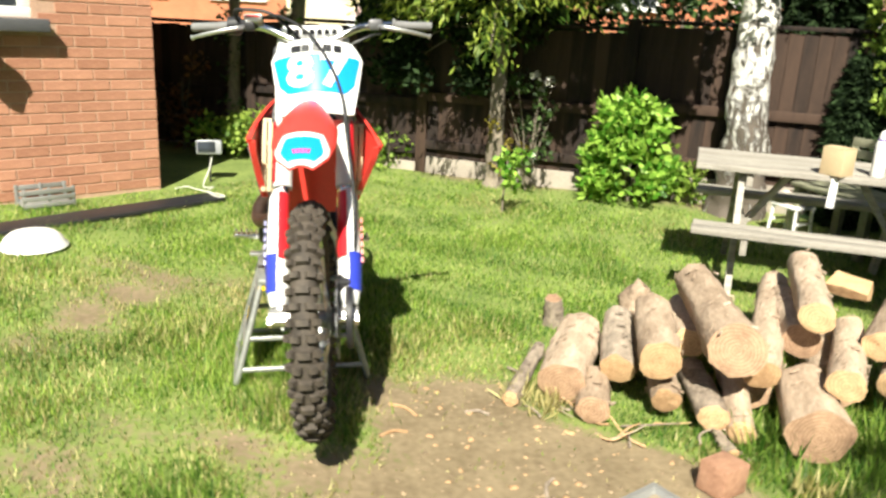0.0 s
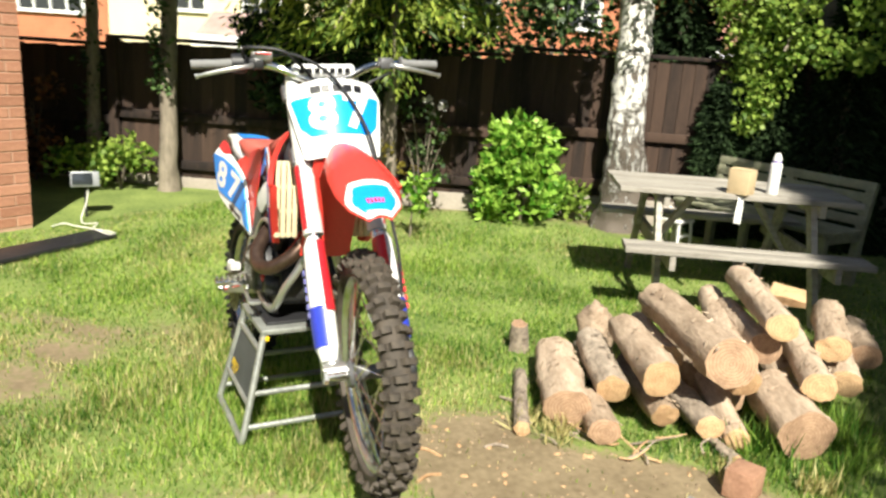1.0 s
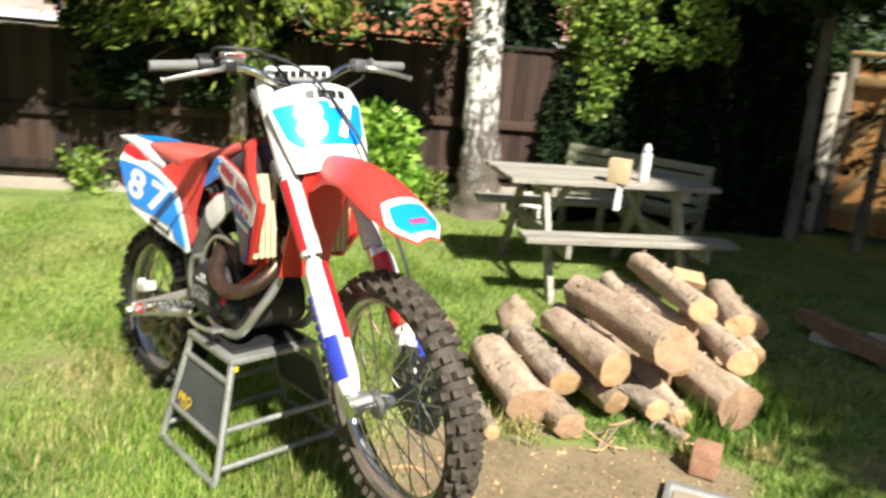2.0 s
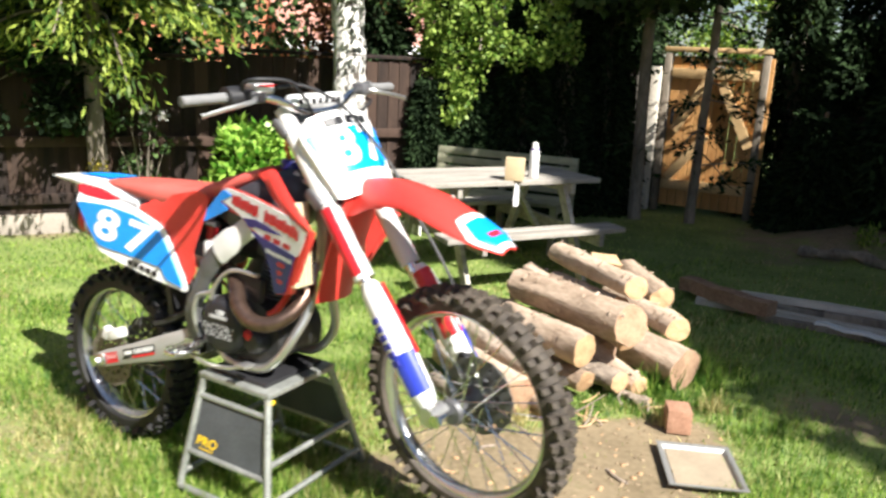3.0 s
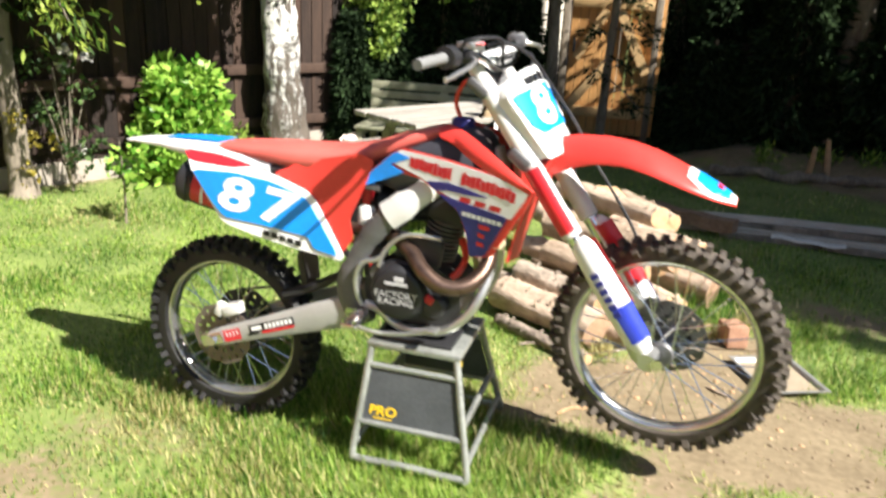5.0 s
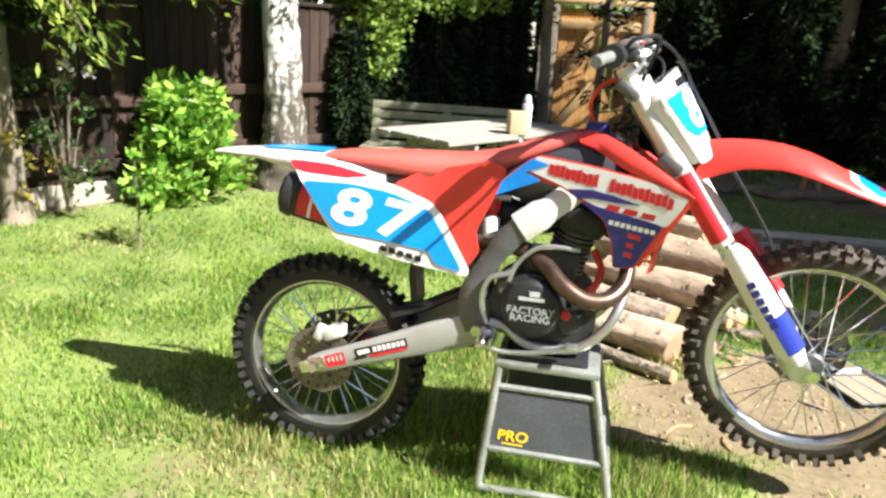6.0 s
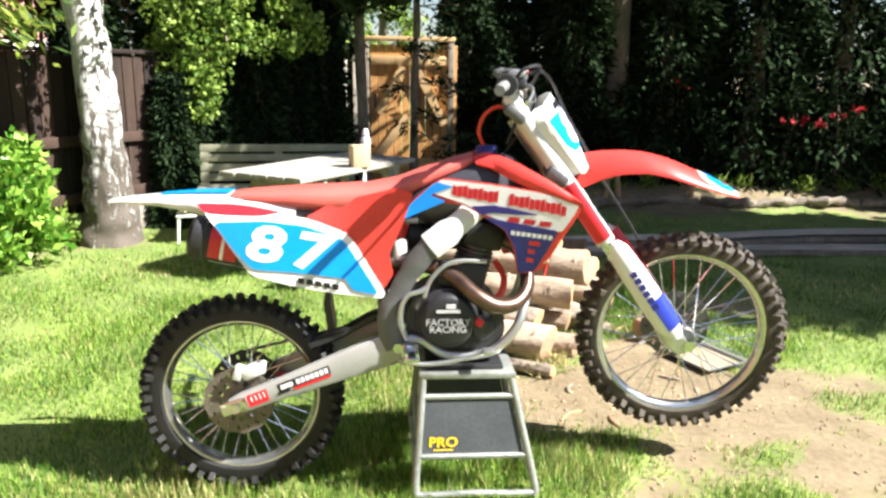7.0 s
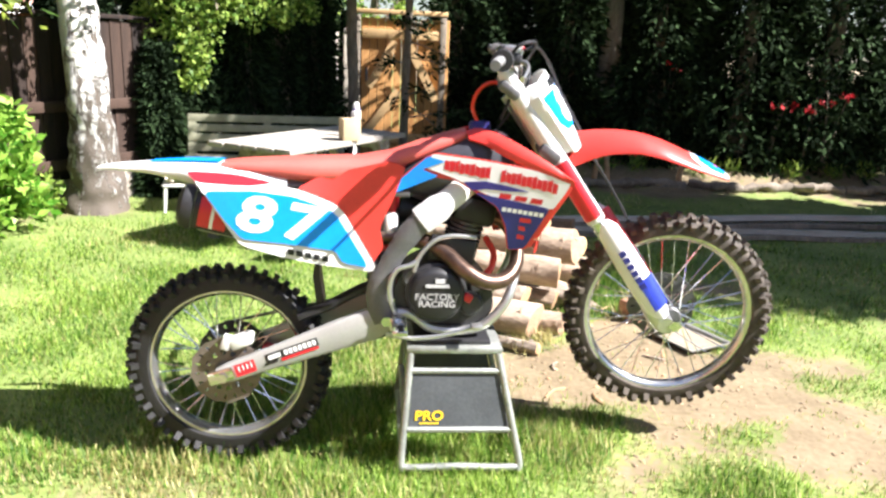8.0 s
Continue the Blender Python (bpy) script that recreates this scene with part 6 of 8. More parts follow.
bm = bmesh.new()
loft(bm, [ring(-0.20, 0.98, 0.88, 0.07), ring(-0.12, 1.01, 0.86, 0.10), ring(0.0, 1.065, 0.86, 0.115), ring(0.08, 1.085, 0.89, 0.110), ring(0.14, 1.075, 0.94, 0.085), ring(0.165, 1.04, 0.97, 0.06)])
part("fuel_tank", bm, mat("dark_grey_tank", (0.045, 0.045, 0.055), 0.45, var=0.2, bump=0.1), bike, "dark grey fuel tank", sharp=60)
bm = bmesh.new()
lathe(bm, [(0, 0.030), (0.030, 0.030), (0.036, 0.022), (0.036, 0), (0, 0)], Matrix.Translation((0.055, 0, 1.080)) @ pose(0, 0, 0, 90), 20, closed=False)
part("fuel_cap", bm, NAVY, bike)
bm = bmesh.new()
loft(bm, [ring(-0.755, 0.958, 0.930, 0.080), ring(-0.70, 0.966, 0.925, 0.095), ring(-0.57, 0.976, 0.910, 0.112), ring(-0.42, 0.984, 0.895, 0.120), ring(-0.32, 0.990, 0.905, 0.116), ring(-0.23, 1.008, 0.940, 0.102), ring(-0.12, 1.050, 0.990, 0.090),
          ring(-0.03, 1.078, 1.030, 0.082), ring(0.005, 1.086, 1.050, 0.072)])
part("seat", bm, REDSEAT, bike, "red ribbed seat", sharp=60)
bm = bmesh.new()
loft(bm, [ring(-1.135, 0.932, 0.924, 0.045), ring(-1.08, 0.941, 0.922, 0.060), ring(-0.98, 0.951, 0.915, 0.072), ring(-0.88, 0.957, 0.895, 0.085), ring(-0.78, 0.958, 0.872, 0.105), ring(-0.66, 0.950, 0.860, 0.112), ring(-0.55, 0.93, 0.86, 0.110)])
rf = part("rear_fender", bm, WHITE, bike, "white rear mudguard with blue and red graphics", sharp=60)
bm = bmesh.new()
for a, b in (((-0.98, 0.040, 0.9535), (-0.76, 0.060, 0.9610)),):
    q = [[V(a[0], -a[1], a[2] - 0.001), V(a[0], a[1], a[2] - 0.001)], [V((a[0] + b[0]) / 2, -0.055, 0.9600), V((a[0] + b[0]) / 2, 0.055, 0.9600)], [V(b[0], -b[1], b[2]), V(b[0], b[1], b[2])]]
    qs = [[bm.verts.new(p) for p in r] for r in q]
    for r0, r1 in zip(qs, qs[1:]):
        bm.faces.new((r0[0], r0[1], r1[1], r1[0]))
part("fender_graphic", bm, BLUE, rf)


def hw_panel(x, z):
    """Half the breadth of the bodywork at the side number panels: it flares towards the tail and closes in under the seat."""
    t = max(0.0, min(1.0, (-x - 0.33) / 0.42))
    return 0.130 + 0.046 * t * t * (3 - 2 * t) - 0.060 * max(0.0, min(1.0, (z - 0.885) / 0.06)) * t


def hw_shroud(x, z):
    """Half the breadth at the radiator shrouds, which flare forwards and tuck in towards their foot."""
    t = max(0.0, min(1.0, (x + 0.20) / 0.52))
    d = max(0.0, 0.940 - z)
    return 0.108 + 0.112 * t ** 1.2 - (0.03 * d + 0.45 * d * d) * t


for s in (-1, 1):
    nm = "right" if s < 0 else "left"
    panel = part("side_number_panel", sheet([(-0.83, 0.925), (-0.64, 0.914), (-0.50, 0.890), (-0.385, 0.842), (-0.272, 0.652), (-0.285, 0.634), (-0.44, 0.656), (-0.56, 0.684), (-0.682, 0.722), (-0.735, 0.800), (-0.79, 0.885)], hw_panel, s, soft=0.12), WHITE, bike,
                 "white side panel with a blue field and the number 87", sharp=60)
    part("number_field", sheet([(-0.786, 0.886), (-0.640, 0.889), (-0.520, 0.871), (-0.402, 0.826), (-0.292, 0.648), (-0.375, 0.664), (-0.398, 0.702), (-0.560, 0.728), (-0.676, 0.742), (-0.728, 0.802)], hw_panel, s, 0.004, soft=0.10, lift=0.005), BLUE, panel, sharp=60)
    ca, sa = math.cos(radians(-11)), math.sin(radians(-11))
    for digit, du in (("8", -0.072), ("7", 0.066)):
        bm = letters(digit, 0.152, 0.0050)
        for v in bm.verts:
            u, w = v.co.x * 1.42 + du + 0.16 * v.co.y, v.co.y
            x, z = -0.562 + (u * ca - w * sa) * (1 if s < 0 else -1), 0.799 + u * sa + w * ca
            v.co = Vector((x, s * (hw_panel(x, z) + 0.0062), z))
        part("number", bm, WHITEG, panel)
    bm = bmesh.new()
    for k in range(5):
        x = -0.543 + k * 0.026
        z = 0.693 - k * 0.0060
        q = [bm.verts.new((a, s * (hw_panel(a, b) + 0.004), b)) for a, b in ((x, z), (x + 0.020, z - 0.004), (x + 0.020, z + 0.014), (x, z + 0.018))]
        bm.faces.new(q)
    part("name_bars", bm, BLACKG, panel)
    part("band_graphic", sheet([(-0.85, 0.938), (-0.70, 0.934), (-0.58, 0.912), (-0.66, 0.902), (-0.81, 0.908)], hw_panel, s, 0.0015, soft=0.15, lift=0.0025), REDG, panel)
    part("side_cover", sheet([(-0.52, 0.893), (-0.44, 0.935), (-0.33, 0.962), (-0.235, 0.985), (-0.185, 0.968), (-0.222, 0.865), (-0.262, 0.775), (-0.248, 0.712), (-0.285, 0.655), (-0.395, 0.838)], lambda x, z: hw_panel(x, z) - 0.010, s, soft=0.10), RED, bike,
         "red side cover below the seat", sharp=60)
    shroud = part("radiator_shroud", sheet([(-0.255, 0.885), (-0.105, 1.018), (0.05, 1.003), (0.20, 0.982), (0.318, 0.950), (0.305, 0.915), (0.272, 0.860), (0.200, 0.728), (0.138, 0.719), (0.124, 0.80), (0.098, 0.855), (0.02, 0.905), (-0.03, 0.932), (-0.10, 0.940), (-0.22, 0.882)],
                  hw_shroud, s, 0.005, soft=0.10), RED, bike, "red radiator shroud with white, blue and purple graphics", sharp=60)
    part("white_graphic", sheet([(-0.105, 1.012), (0.05, 0.998), (0.20, 0.977), (0.312, 0.947), (0.298, 0.914), (0.264, 0.858), (0.10, 0.882), (0.02, 0.912), (-0.03, 0.938), (-0.125, 0.968)], hw_shroud, s, 0.003, soft=0.08, lift=0.0035), WHITEG, shroud, sharp=60)
    part("blue_graphic", sheet([(-0.248, 0.886), (-0.118, 1.004), (-0.065, 0.990), (-0.135, 0.962), (-0.085, 0.944), (-0.215, 0.886)], hw_shroud, s, 0.0025, soft=0.06, lift=0.0052), BLUE, shroud, sharp=60)
    part("purple_graphic", sheet([(0.030, 0.898), (0.120, 0.884), (0.256, 0.862), (0.190, 0.731), (0.141, 0.722), (0.128, 0.800), (0.098, 0.858)], hw_shroud, s, 0.0025, soft=0.06, lift=0.0052), NAVY, shroud, sharp=60)
    for k in range(22):
        if k in (9, 10):
            continue
        bm = bmesh.new()
        x = -0.068 + k * 0.0155
        z = 0.979 - 0.150 * (k * 0.0155) - 0.25 * max(0, k * 0.0155 - 0.2) ** 2
        q = [bm.verts.new((a, s * (hw_shroud(a, b) + 0.0045), b)) for a, b in ((x, z - 0.013 - 0.005 * (k % 2)), (x + 0.0145, z - 0.017), (x + 0.0175, z + 0.011 + 0.005 * (k % 3)), (x + 0.003, z + 0.017))]
        bm.faces.new(q)
        part("lettering_bar", bm, REDG, shroud)
    for k in range(3):
        bm = bmesh.new()
        x, z = 0.100 + k * 0.047, 0.893 - k * 0.005
        bm.faces.new([bm.verts.new((a, s * (hw_shroud(a, b) + 0.0045), b)) for a, b in ((x, z - 0.007), (x + 0.036, z - 0.010), (x + 0.040, z + 0.006), (x + 0.006, z + 0.009))])
        part("sponsor_bar", bm, REDG, shroud)
    for x, z, w in ((0.168, 0.822, 0.034), (0.166, 0.796, 0.020), (0.163, 0.768, 0.022)):
        bm = bmesh.new()
        bm.faces.new([bm.verts.new((a, s * (hw_shroud(a, b) + 0.0066), b)) for a, b in ((x, z - 0.007), (x + w, z - 0.010), (x + w, z + 0.004), (x, z + 0.007))])
        part("sponsor_bar", bm, REDG, shroud)
    for k in range(8):
        bm = bmesh.new()
        x, z = 0.112 + k * 0.0160, 0.852 - k * 0.0016
        bm.faces.new([bm.verts.new((a, s * (hw_shroud(a, b) + 0.0066), b)) for a, b in ((x, z - 0.006), (x + 0.0125, z - 0.007), (x + 0.014, z + 0.006), (x + 0.0015, z + 0.007))])
        part("sponsor_bar", bm, WHITEG, shroud)
    part("purple_stripe", sheet([(-0.010, 0.930), (0.060, 0.936), (0.120, 0.926), (0.195, 0.910), (0.130, 0.908), (0.060, 0.912), (0.022, 0.905)], hw_shroud, s, 0.0025, soft=0.08, lift=0.0046), NAVY, shroud, sharp=60)
    bm = bmesh.new()
    up = smooth_path([(0.000, 0.066, 1.082), (0.050, 0.082, 1.092), (0.110, 0.120, 1.074), (0.180, 0.160, 1.040), (0.255, 0.194, 0.996), (0.326, 0.216, 0.950)], 3)
    lo = smooth_path([(0.010, 0.098, 1.058), (0.060, 0.124, 1.046), (0.110, 0.154, 1.020), (0.170, 0.181, 0.993), (0.250, 0.207, 0.965), (0.320, 0.223, 0.938)], 3)
    rings = []
    for p, q in zip(up, lo):
        m = (p + q) / 2 + Vector((0, 0.006, 0.006))
        rings.append([V(w.x, s * (w.y - d), w.z - d) for w, d in ((p, 0), (m, 0), (q, 0), (q, 0.006), (m, 0.006), (p, 0.006))])
    loft(bm, rings)
    part("tank_cover", bm, RED, bike, "red upper tank cover", sharp=60)
    # radiator with slatted guard
    yc = s * 0.136
    bm = bmesh.new()
    box(bm, (0.186, yc, 0.880), (0.032, 0.074, 0.240), rot=(0, -6, 0), bevel=0.006)
    rad = part("radiator", bm, ENGINE, bike, "radiator behind a cream slatted guard")
    for k in range(4):
        bm = bmesh.new()
        box(bm, (0.219, yc + (k - 1.5) * 0.0195, 0.880), (0.010, 0.0160, 0.250), rot=(0, -6, 0), bevel=0.003)
        part("guard_slat", bm, CREAM, rad)
    for z in (0.763, 0.841, 0.919, 0.997):
        bm = bmesh.new()
        box(bm, (0.2095 + (z - 0.880) * -0.105, yc, z), (0.012, 0.078, 0.012), rot=(0, -6, 0), bevel=0.002)
        part("guard_bar", bm, CREAM, rad)
    # the shroud's leading edge turns inwards as a red lip
    bm = bmesh.new()
    loft(bm, [[V(x - 0.006, s * (hw_shroud(x, z) - 0.004), z), V(x + 0.009, s * (hw_shroud(x, z) - 0.003), z - 0.003), V(x + 0.010, s * (hw_shroud(x, z) - 0.022), z - 0.004), V(x + 0.004, s * (hw_shroud(x, z) - 0.024), z - 0.002), V(x - 0.004, s * (hw_shroud(x, z) - 0.009), z)]
              for x, z in ((0.312, 0.944), (0.303, 0.915), (0.287, 0.886), (0.270, 0.858), (0.236, 0.795), (0.202, 0.736))])
    part("edge_lip", bm, RED, shroud, sharp=40)

# ---------------------------------------------------------------- the stand under the bike
SY = 0.02
stand = thing("bike_stand", "worn grey metal bike stand with dark side panels", "stand", (0, SY, 0))
TOPC = {(-1, -1): V(-0.155, -0.150, 0.388), (1, -1): V(0.128, -0.150, 0.388), (-1, 1): V(-0.155, 0.150, 0.388), (1, 1): V(0.128, 0.150, 0.388)}
FOOT = {(-1, -1): V(-0.182, -0.245, 0.022), (1, -1): V(0.208, -0.245, 0.022), (-1, 1): V(-0.182, 0.245, 0.022), (1, 1): V(0.208, 0.245, 0.022)}
for k in TOPC:
    bm = bmesh.new()
    a, b = TOPC[k], FOOT[k]
    tube(bm, smooth_path([a, a.lerp(b, 0.5), a.lerp(b, 0.93), b + V(-0.012 * k[0], 0, 0)], 4), 0.0125, 10)
    part("leg", bm, STANDM, stand)
for s in (-1, 1):
    bm = bmesh.new()
    tube(bm, smooth_path([FOOT[(-1, s)] + V(0.008, 0, 0.008), V(-0.12, s * 0.247, 0.030), V(0.0, s * 0.247, 0.034), V(0.12, s * 0.247, 0.030), FOOT[(1, s)] + V(-0.012, 0, 0.008)], 4), 0.0120, 10)
    part("foot_rail", bm, STANDM, stand)
    for t in (0.16, 0.66):
        a, b = TOPC[(-1, s)].lerp(FOOT[(-1, s)], t), TOPC[(1, s)].lerp(FOOT[(1, s)], t)
        bm = bmesh.new()
        tube(bm, [a, b], 0.010, 8)
        part("side_bar", bm, STANDM, stand)
    bm = bmesh.new()
    c = [TOPC[(-1, s)].lerp(FOOT[(-1, s)], 0.19), TOPC[(1, s)].lerp(FOOT[(1, s)], 0.19), TOPC[(1, s)].lerp(FOOT[(1, s)], 0.64), TOPC[(-1, s)].lerp(FOOT[(-1, s)], 0.64)]
    ins = [p + V(0.014 if i in (0, 3) else -0.014, 0, 0) for i, p in enumerate(c)]
    loft(bm, [ins, [p + V(0, -s * 0.006, 0) for p in ins]])
    pnl = part("side_panel", bm, STANDP, stand, "scuffed dark grey side panel", smooth=False)
    bm = bmesh.new()
    e1, e2 = (ins[1] - ins[0]).normalized(), (ins[3] - ins[0]).normalized()
    o = ins[3] + e1 * 0.022 - e2 * 0.052 + V(0, s * 0.002, 0)
    bm.faces.new([bm.verts.new(w) for w in (o + e2 * 0.036 + e1 * 0.012, o + e2 * 0.036 + e1 * 0.075, o + e2 * 0.041 + e1 * 0.075, o + e2 * 0.041 + e1 * 0.012)])
    part("yellow_sticker", bm, YELLOW, pnl)
    bm = letters("PRO", 0.043, 0.0012)
    for v in bm.verts:
        v.co = o + e1 * (0.042 - s * v.co.x * 1.12) + e2 * (0.015 - v.co.y) + V(0, s * 0.001, 0)
    part("lettering", bm, YELLOW, pnl)
for s in (-1, 1):
    for t in (0.55, 0.86):
        a, b = TOPC[(s, -1)].lerp(FOOT[(s, -1)], t), TOPC[(s, 1)].lerp(FOOT[(s, 1)], t)
        bm = bmesh.new()
        tube(bm, [a, b], 0.0105, 8)
        part("cross_bar", bm, STANDM, stand)
bm = bmesh.new()
box(bm, (-0.0135, 0, 0.396), (0.31, 0.325, 0.022), bevel=0.006)
part("deck", bm, STANDM, stand, "flat metal top")
bm = bmesh.new()
box(bm, (-0.02, 0, 0.414), (0.25, 0.27, 0.014), bevel=0.005)
part("rubber_mat", bm, BLACK, stand, "black rubber top mat")
bm = bmesh.new()
box(bm, (0.132, -0.148, 0.372), (0.020, 0.028, 0.016), bevel=0.003)
part("corner_sticker", bm, YELLOW, stand)

# ---------------------------------------------------------------- log pile
def log(a, b, ra, rb, bark=None, cut=None, label="sawn log with pale brown bark in the log pile", wob=0.07, seg=22, name="log"):
    bark, cut = bark or BARK, cut or CUT
    A, B = Vector(a), Vector(b)
    mid = (A + B) / 2
    ln = (B - A).length
    d = (B - A).normalized()
    ob_m = d.to_track_quat("X", "Z").to_matrix().to_4x4()
    bm = bmesh.new()
    n = max(6, int(ln / 0.045))
    tilt = (rng.uniform(-0.18, 0.18), rng.uniform(-0.18, 0.18), rng.uniform(-0.18, 0.18), rng.uniform(-0.18, 0.18))
    oval = rng.uniform(0.86, 1.0)
    seed = Vector((rng.uniform(0, 50), rng.uniform(0, 50), rng.uniform(0, 50)))
    rings = []
    knots = [(rng.uniform(-ln * 0.4, ln * 0.4), rng.uniform(0, 6.28)) for _ in range(3)]
    ends = {}
    for i in range(n + 1):
        t = i / n
        r0 = ra + (rb - ra) * t
        x = -ln / 2 + ln * t
        row = []
        for k in range(seg):
            an = 2 * math.pi * k / seg
            p = Vector((x * 3, math.cos(an) * 1.6, math.sin(an) * 1.6)) + seed
            r = r0 * (1 + wob * 2.2 * noise.noise(p) + wob * noise.noise(p * 4.0) + wob * 0.7 * noise.noise(p * 9.0))
            for kx, ka in knots:
                dd = ((x - kx) / 0.035) ** 2 + (((an - ka + math.pi) % (2 * math.pi) - math.pi) / 0.35) ** 2
                r += 0.012 * math.exp(-dd)
            lean = (tilt[0] * math.cos(an) + tilt[1] * math.sin(an)) * r0 * (1 - t) ** 6 + (tilt[2] * math.cos(an) + tilt[3] * math.sin(an)) * r0 * t ** 6
            row.append(V(x + lean + (0.006 * noise.noise(p) if i in (0, n) else 0), math.cos(an) * r, math.sin(an) * r * oval))
        rings.append(row)
    ends = (rings[0], rings[-1])
    loft(bm, rings, cap=False)
    ob = new(name, finish(bm, name, bark, 70))
    ob.matrix_world = Matrix.Translation(mid) @ ob_m
    tagged(ob, label, "log", "logs in the pile")
    bm = bmesh.new()
    for _ in range(int(ln * 42) if seg > 15 else 4):
        x, an, r0 = rng.uniform(-ln / 2, ln / 2), rng.uniform(-0.6, 3.7), ra + (rb - ra) * 0.5
        c = Vector((x, math.cos(an) * r0, math.sin(an) * r0 * oval))
        out = Vector((0, math.cos(an), math.sin(an)))
        side = Vector((1, 0, 0)).cross(out)
        w, h, lift = rng.uniform(0.004, 0.010), rng.uniform(0.006, 0.022), rng.uniform(0.004, 0.018)
        q = [bm.verts.new(c + side * a * h + Vector((1, 0, 0)) * b * w + out * o) for a, b, o in ((-1, -1, 0.002), (-0.8, 1, 0.002), (0.9, 0.6, lift), (1, -0.9, lift * 0.7))]
        bm.faces.new(q)
    o = new("loose_bark", finish(bm, "loose_bark", bark, 30, False))
    o.parent = ob
    tagged(o, kind="stuff")
    for e, sgn in ((rings[0], -1), (rings[-1], 1)):
        bm = bmesh.new()
        c = sum(e, Vector()) / len(e)
        prev = [bm.verts.new(p) for p in e]
        for f in (0.86, 0.55, 0.25):
            cur = [bm.verts.new(c + (p - c) * f + Vector((sgn * (0.004 if f < 0.8 else 0.002) + 0.003 * noise.noise(p * 30 + seed), 0, 0))) for p in e]
            for k in range(seg):
                bm.faces.new((prev[k], prev[(k + 1) % seg], cur[(k + 1) % seg], cur[k]))
            prev = cur
        bm.faces.new(prev)
        o = new("cut_end", finish(bm, "cut_end", cut, 50))
        o.parent = ob
        tagged(o, "sawn end showing pale wood")
    return ob


for a, b, ra, rb, bk, ct, lb in (
    ((0.49, 0.95, 0.092), (-0.01, 1.23, 0.092), 0.092, 0.090, None, CUTDARK, ""),
    ((0.48, 1.17, 0.135), (0.04, 1.38, 0.165), 0.066, 0.062, GREYBARK, None, "rough grey-barked log in the log pile"),
    ((0.66, 1.24, 0.245), (0.17, 1.46, 0.255), 0.076, 0.070, None, None, ""),
    ((0.79, 1.44, 0.335), (0.12, 1.67, 0.350), 0.092, 0.078, None, CUTDARK, "large log lying on top of the log pile"),
    ((0.74, 1.59, 0.215), (-0.05, 2.20, 0.270), 0.068, 0.062, None, None, ""),
    ((0.69, 1.82, 0.400), (0.12, 2.19, 0.420), 0.064, 0.062, None, None, ""),
    ((0.92, 1.79, 0.245), (0.44, 2.20, 0.240), 0.063, 0.060, None, None, ""),
    ((0.76, 2.06, 0.305), (0.45, 2.43, 0.330), 0.066, 0.064, None, None, ""),
    ((0.68, 2.42, 0.190), (0.35, 2.78, 0.180), 0.066, 0.062, None, CUTDARK, "log lying in shade at the pile's edge"),
    ((0.82, 2.10, 0.170), (0.45, 2.52, 0.160), 0.066, 0.064, None, None, ""),
    ((0.64, 1.01, 0.060), (0.40, 1.12, 0.060), 0.060, 0.056, None, CUTDARK, "short log on the bare earth before the pile"),
    ((0.66, 1.28, 0.090), (0.22, 1.46, 0.095), 0.052, 0.060, None, None, ""),
    ((0.78, 1.40, 0.075), (0.42, 1.52, 0.085), 0.052, 0.056, GREYBARK, CUT, "split dark-barked log at the foot of the pile"),
    ((0.85, 1.47, 0.052), (0.48, 1.66, 0.120), 0.046, 0.050, None, CUT, "thin pale log leaning at the foot of the pile"),
    ((1.00, 1.65, 0.106), (0.66, 1.85, 0.106), 0.110, 0.102, None, CUTDARK, "thick log with a broad weathered cut face"),
    ((0.62, 1.64, 0.085), (0.08, 1.86, 0.085), 0.085, 0.080, None, CUTDARK, ""),
    ((0.66, 1.98, 0.105), (0.18, 2.30, 0.105), 0.100, 0.095, None, CUTDARK, ""),
    ((0.42, 1.50, 0.200), (0.02, 1.68, 0.200), 0.060, 0.055, None, None, ""),
    ((0.30, 1.30, 0.060), (-0.10, 1.48, 0.060), 0.058, 0.055, GREYBARK, CUTDARK, "rough grey-barked log in the log pile"),
    ((0.60, 1.85, 0.265), (0.15, 2.10, 0.265), 0.070, 0.068, None, CUTDARK, ""),
    ((0.47, 0.76, 0.032), (0.03, 1.03, 0.032), 0.031, 0.027, GREYBARK, CUT, "thin stick lying beside the log pile"),
):
    log(a, b, ra, rb, bk, ct, lb or "sawn log with pale brown bark in the log pile")
log((-0.27, 1.22, -0.01), (-0.25, 1.19, 0.15), 0.045, 0.038, GREYBARK, CUTDARK, "short stub standing upright in the grass", seg=14)
log((0.92, 1.40, 0.020), (0.70, 1.43, 0.024), 0.020, 0.016, GREYBARK, CUT, "broken stick before the log pile", seg=10)
# dry twigs and scraps caught between the logs
for i in range(26):
    u = rng.uniform(0, 1)
    x, y = 0.50 + 0.42 * u + rng.uniform(-0.16, 0.14), 0.86 + 0.72 * u + rng.uniform(-0.12, 0.10)
    ln, a = rng.uniform(0.06, 0.20), rng.uniform(0, 360)
    bm = bmesh.new()
    tube(bm, smooth_path([(-ln / 2, 0, 0), (-ln * 0.1, rng.uniform(-0.02, 0.02), rng.uniform(0.0, 0.03)), (ln / 2, rng.uniform(-0.02, 0.02), rng.uniform(0.0, 0.05))], 3), [0.0045, 0.0045, 0.004, 0.004, 0.0035, 0.003, 0.002], 5)
    solid("twig", bm, CUT if i % 3 == 0 else GREYBARK, "dry twig lying among the logs", "twig", (x, y, 0.012 + float(height_at(x, y))), "twigs", rot=(0, 0, a))
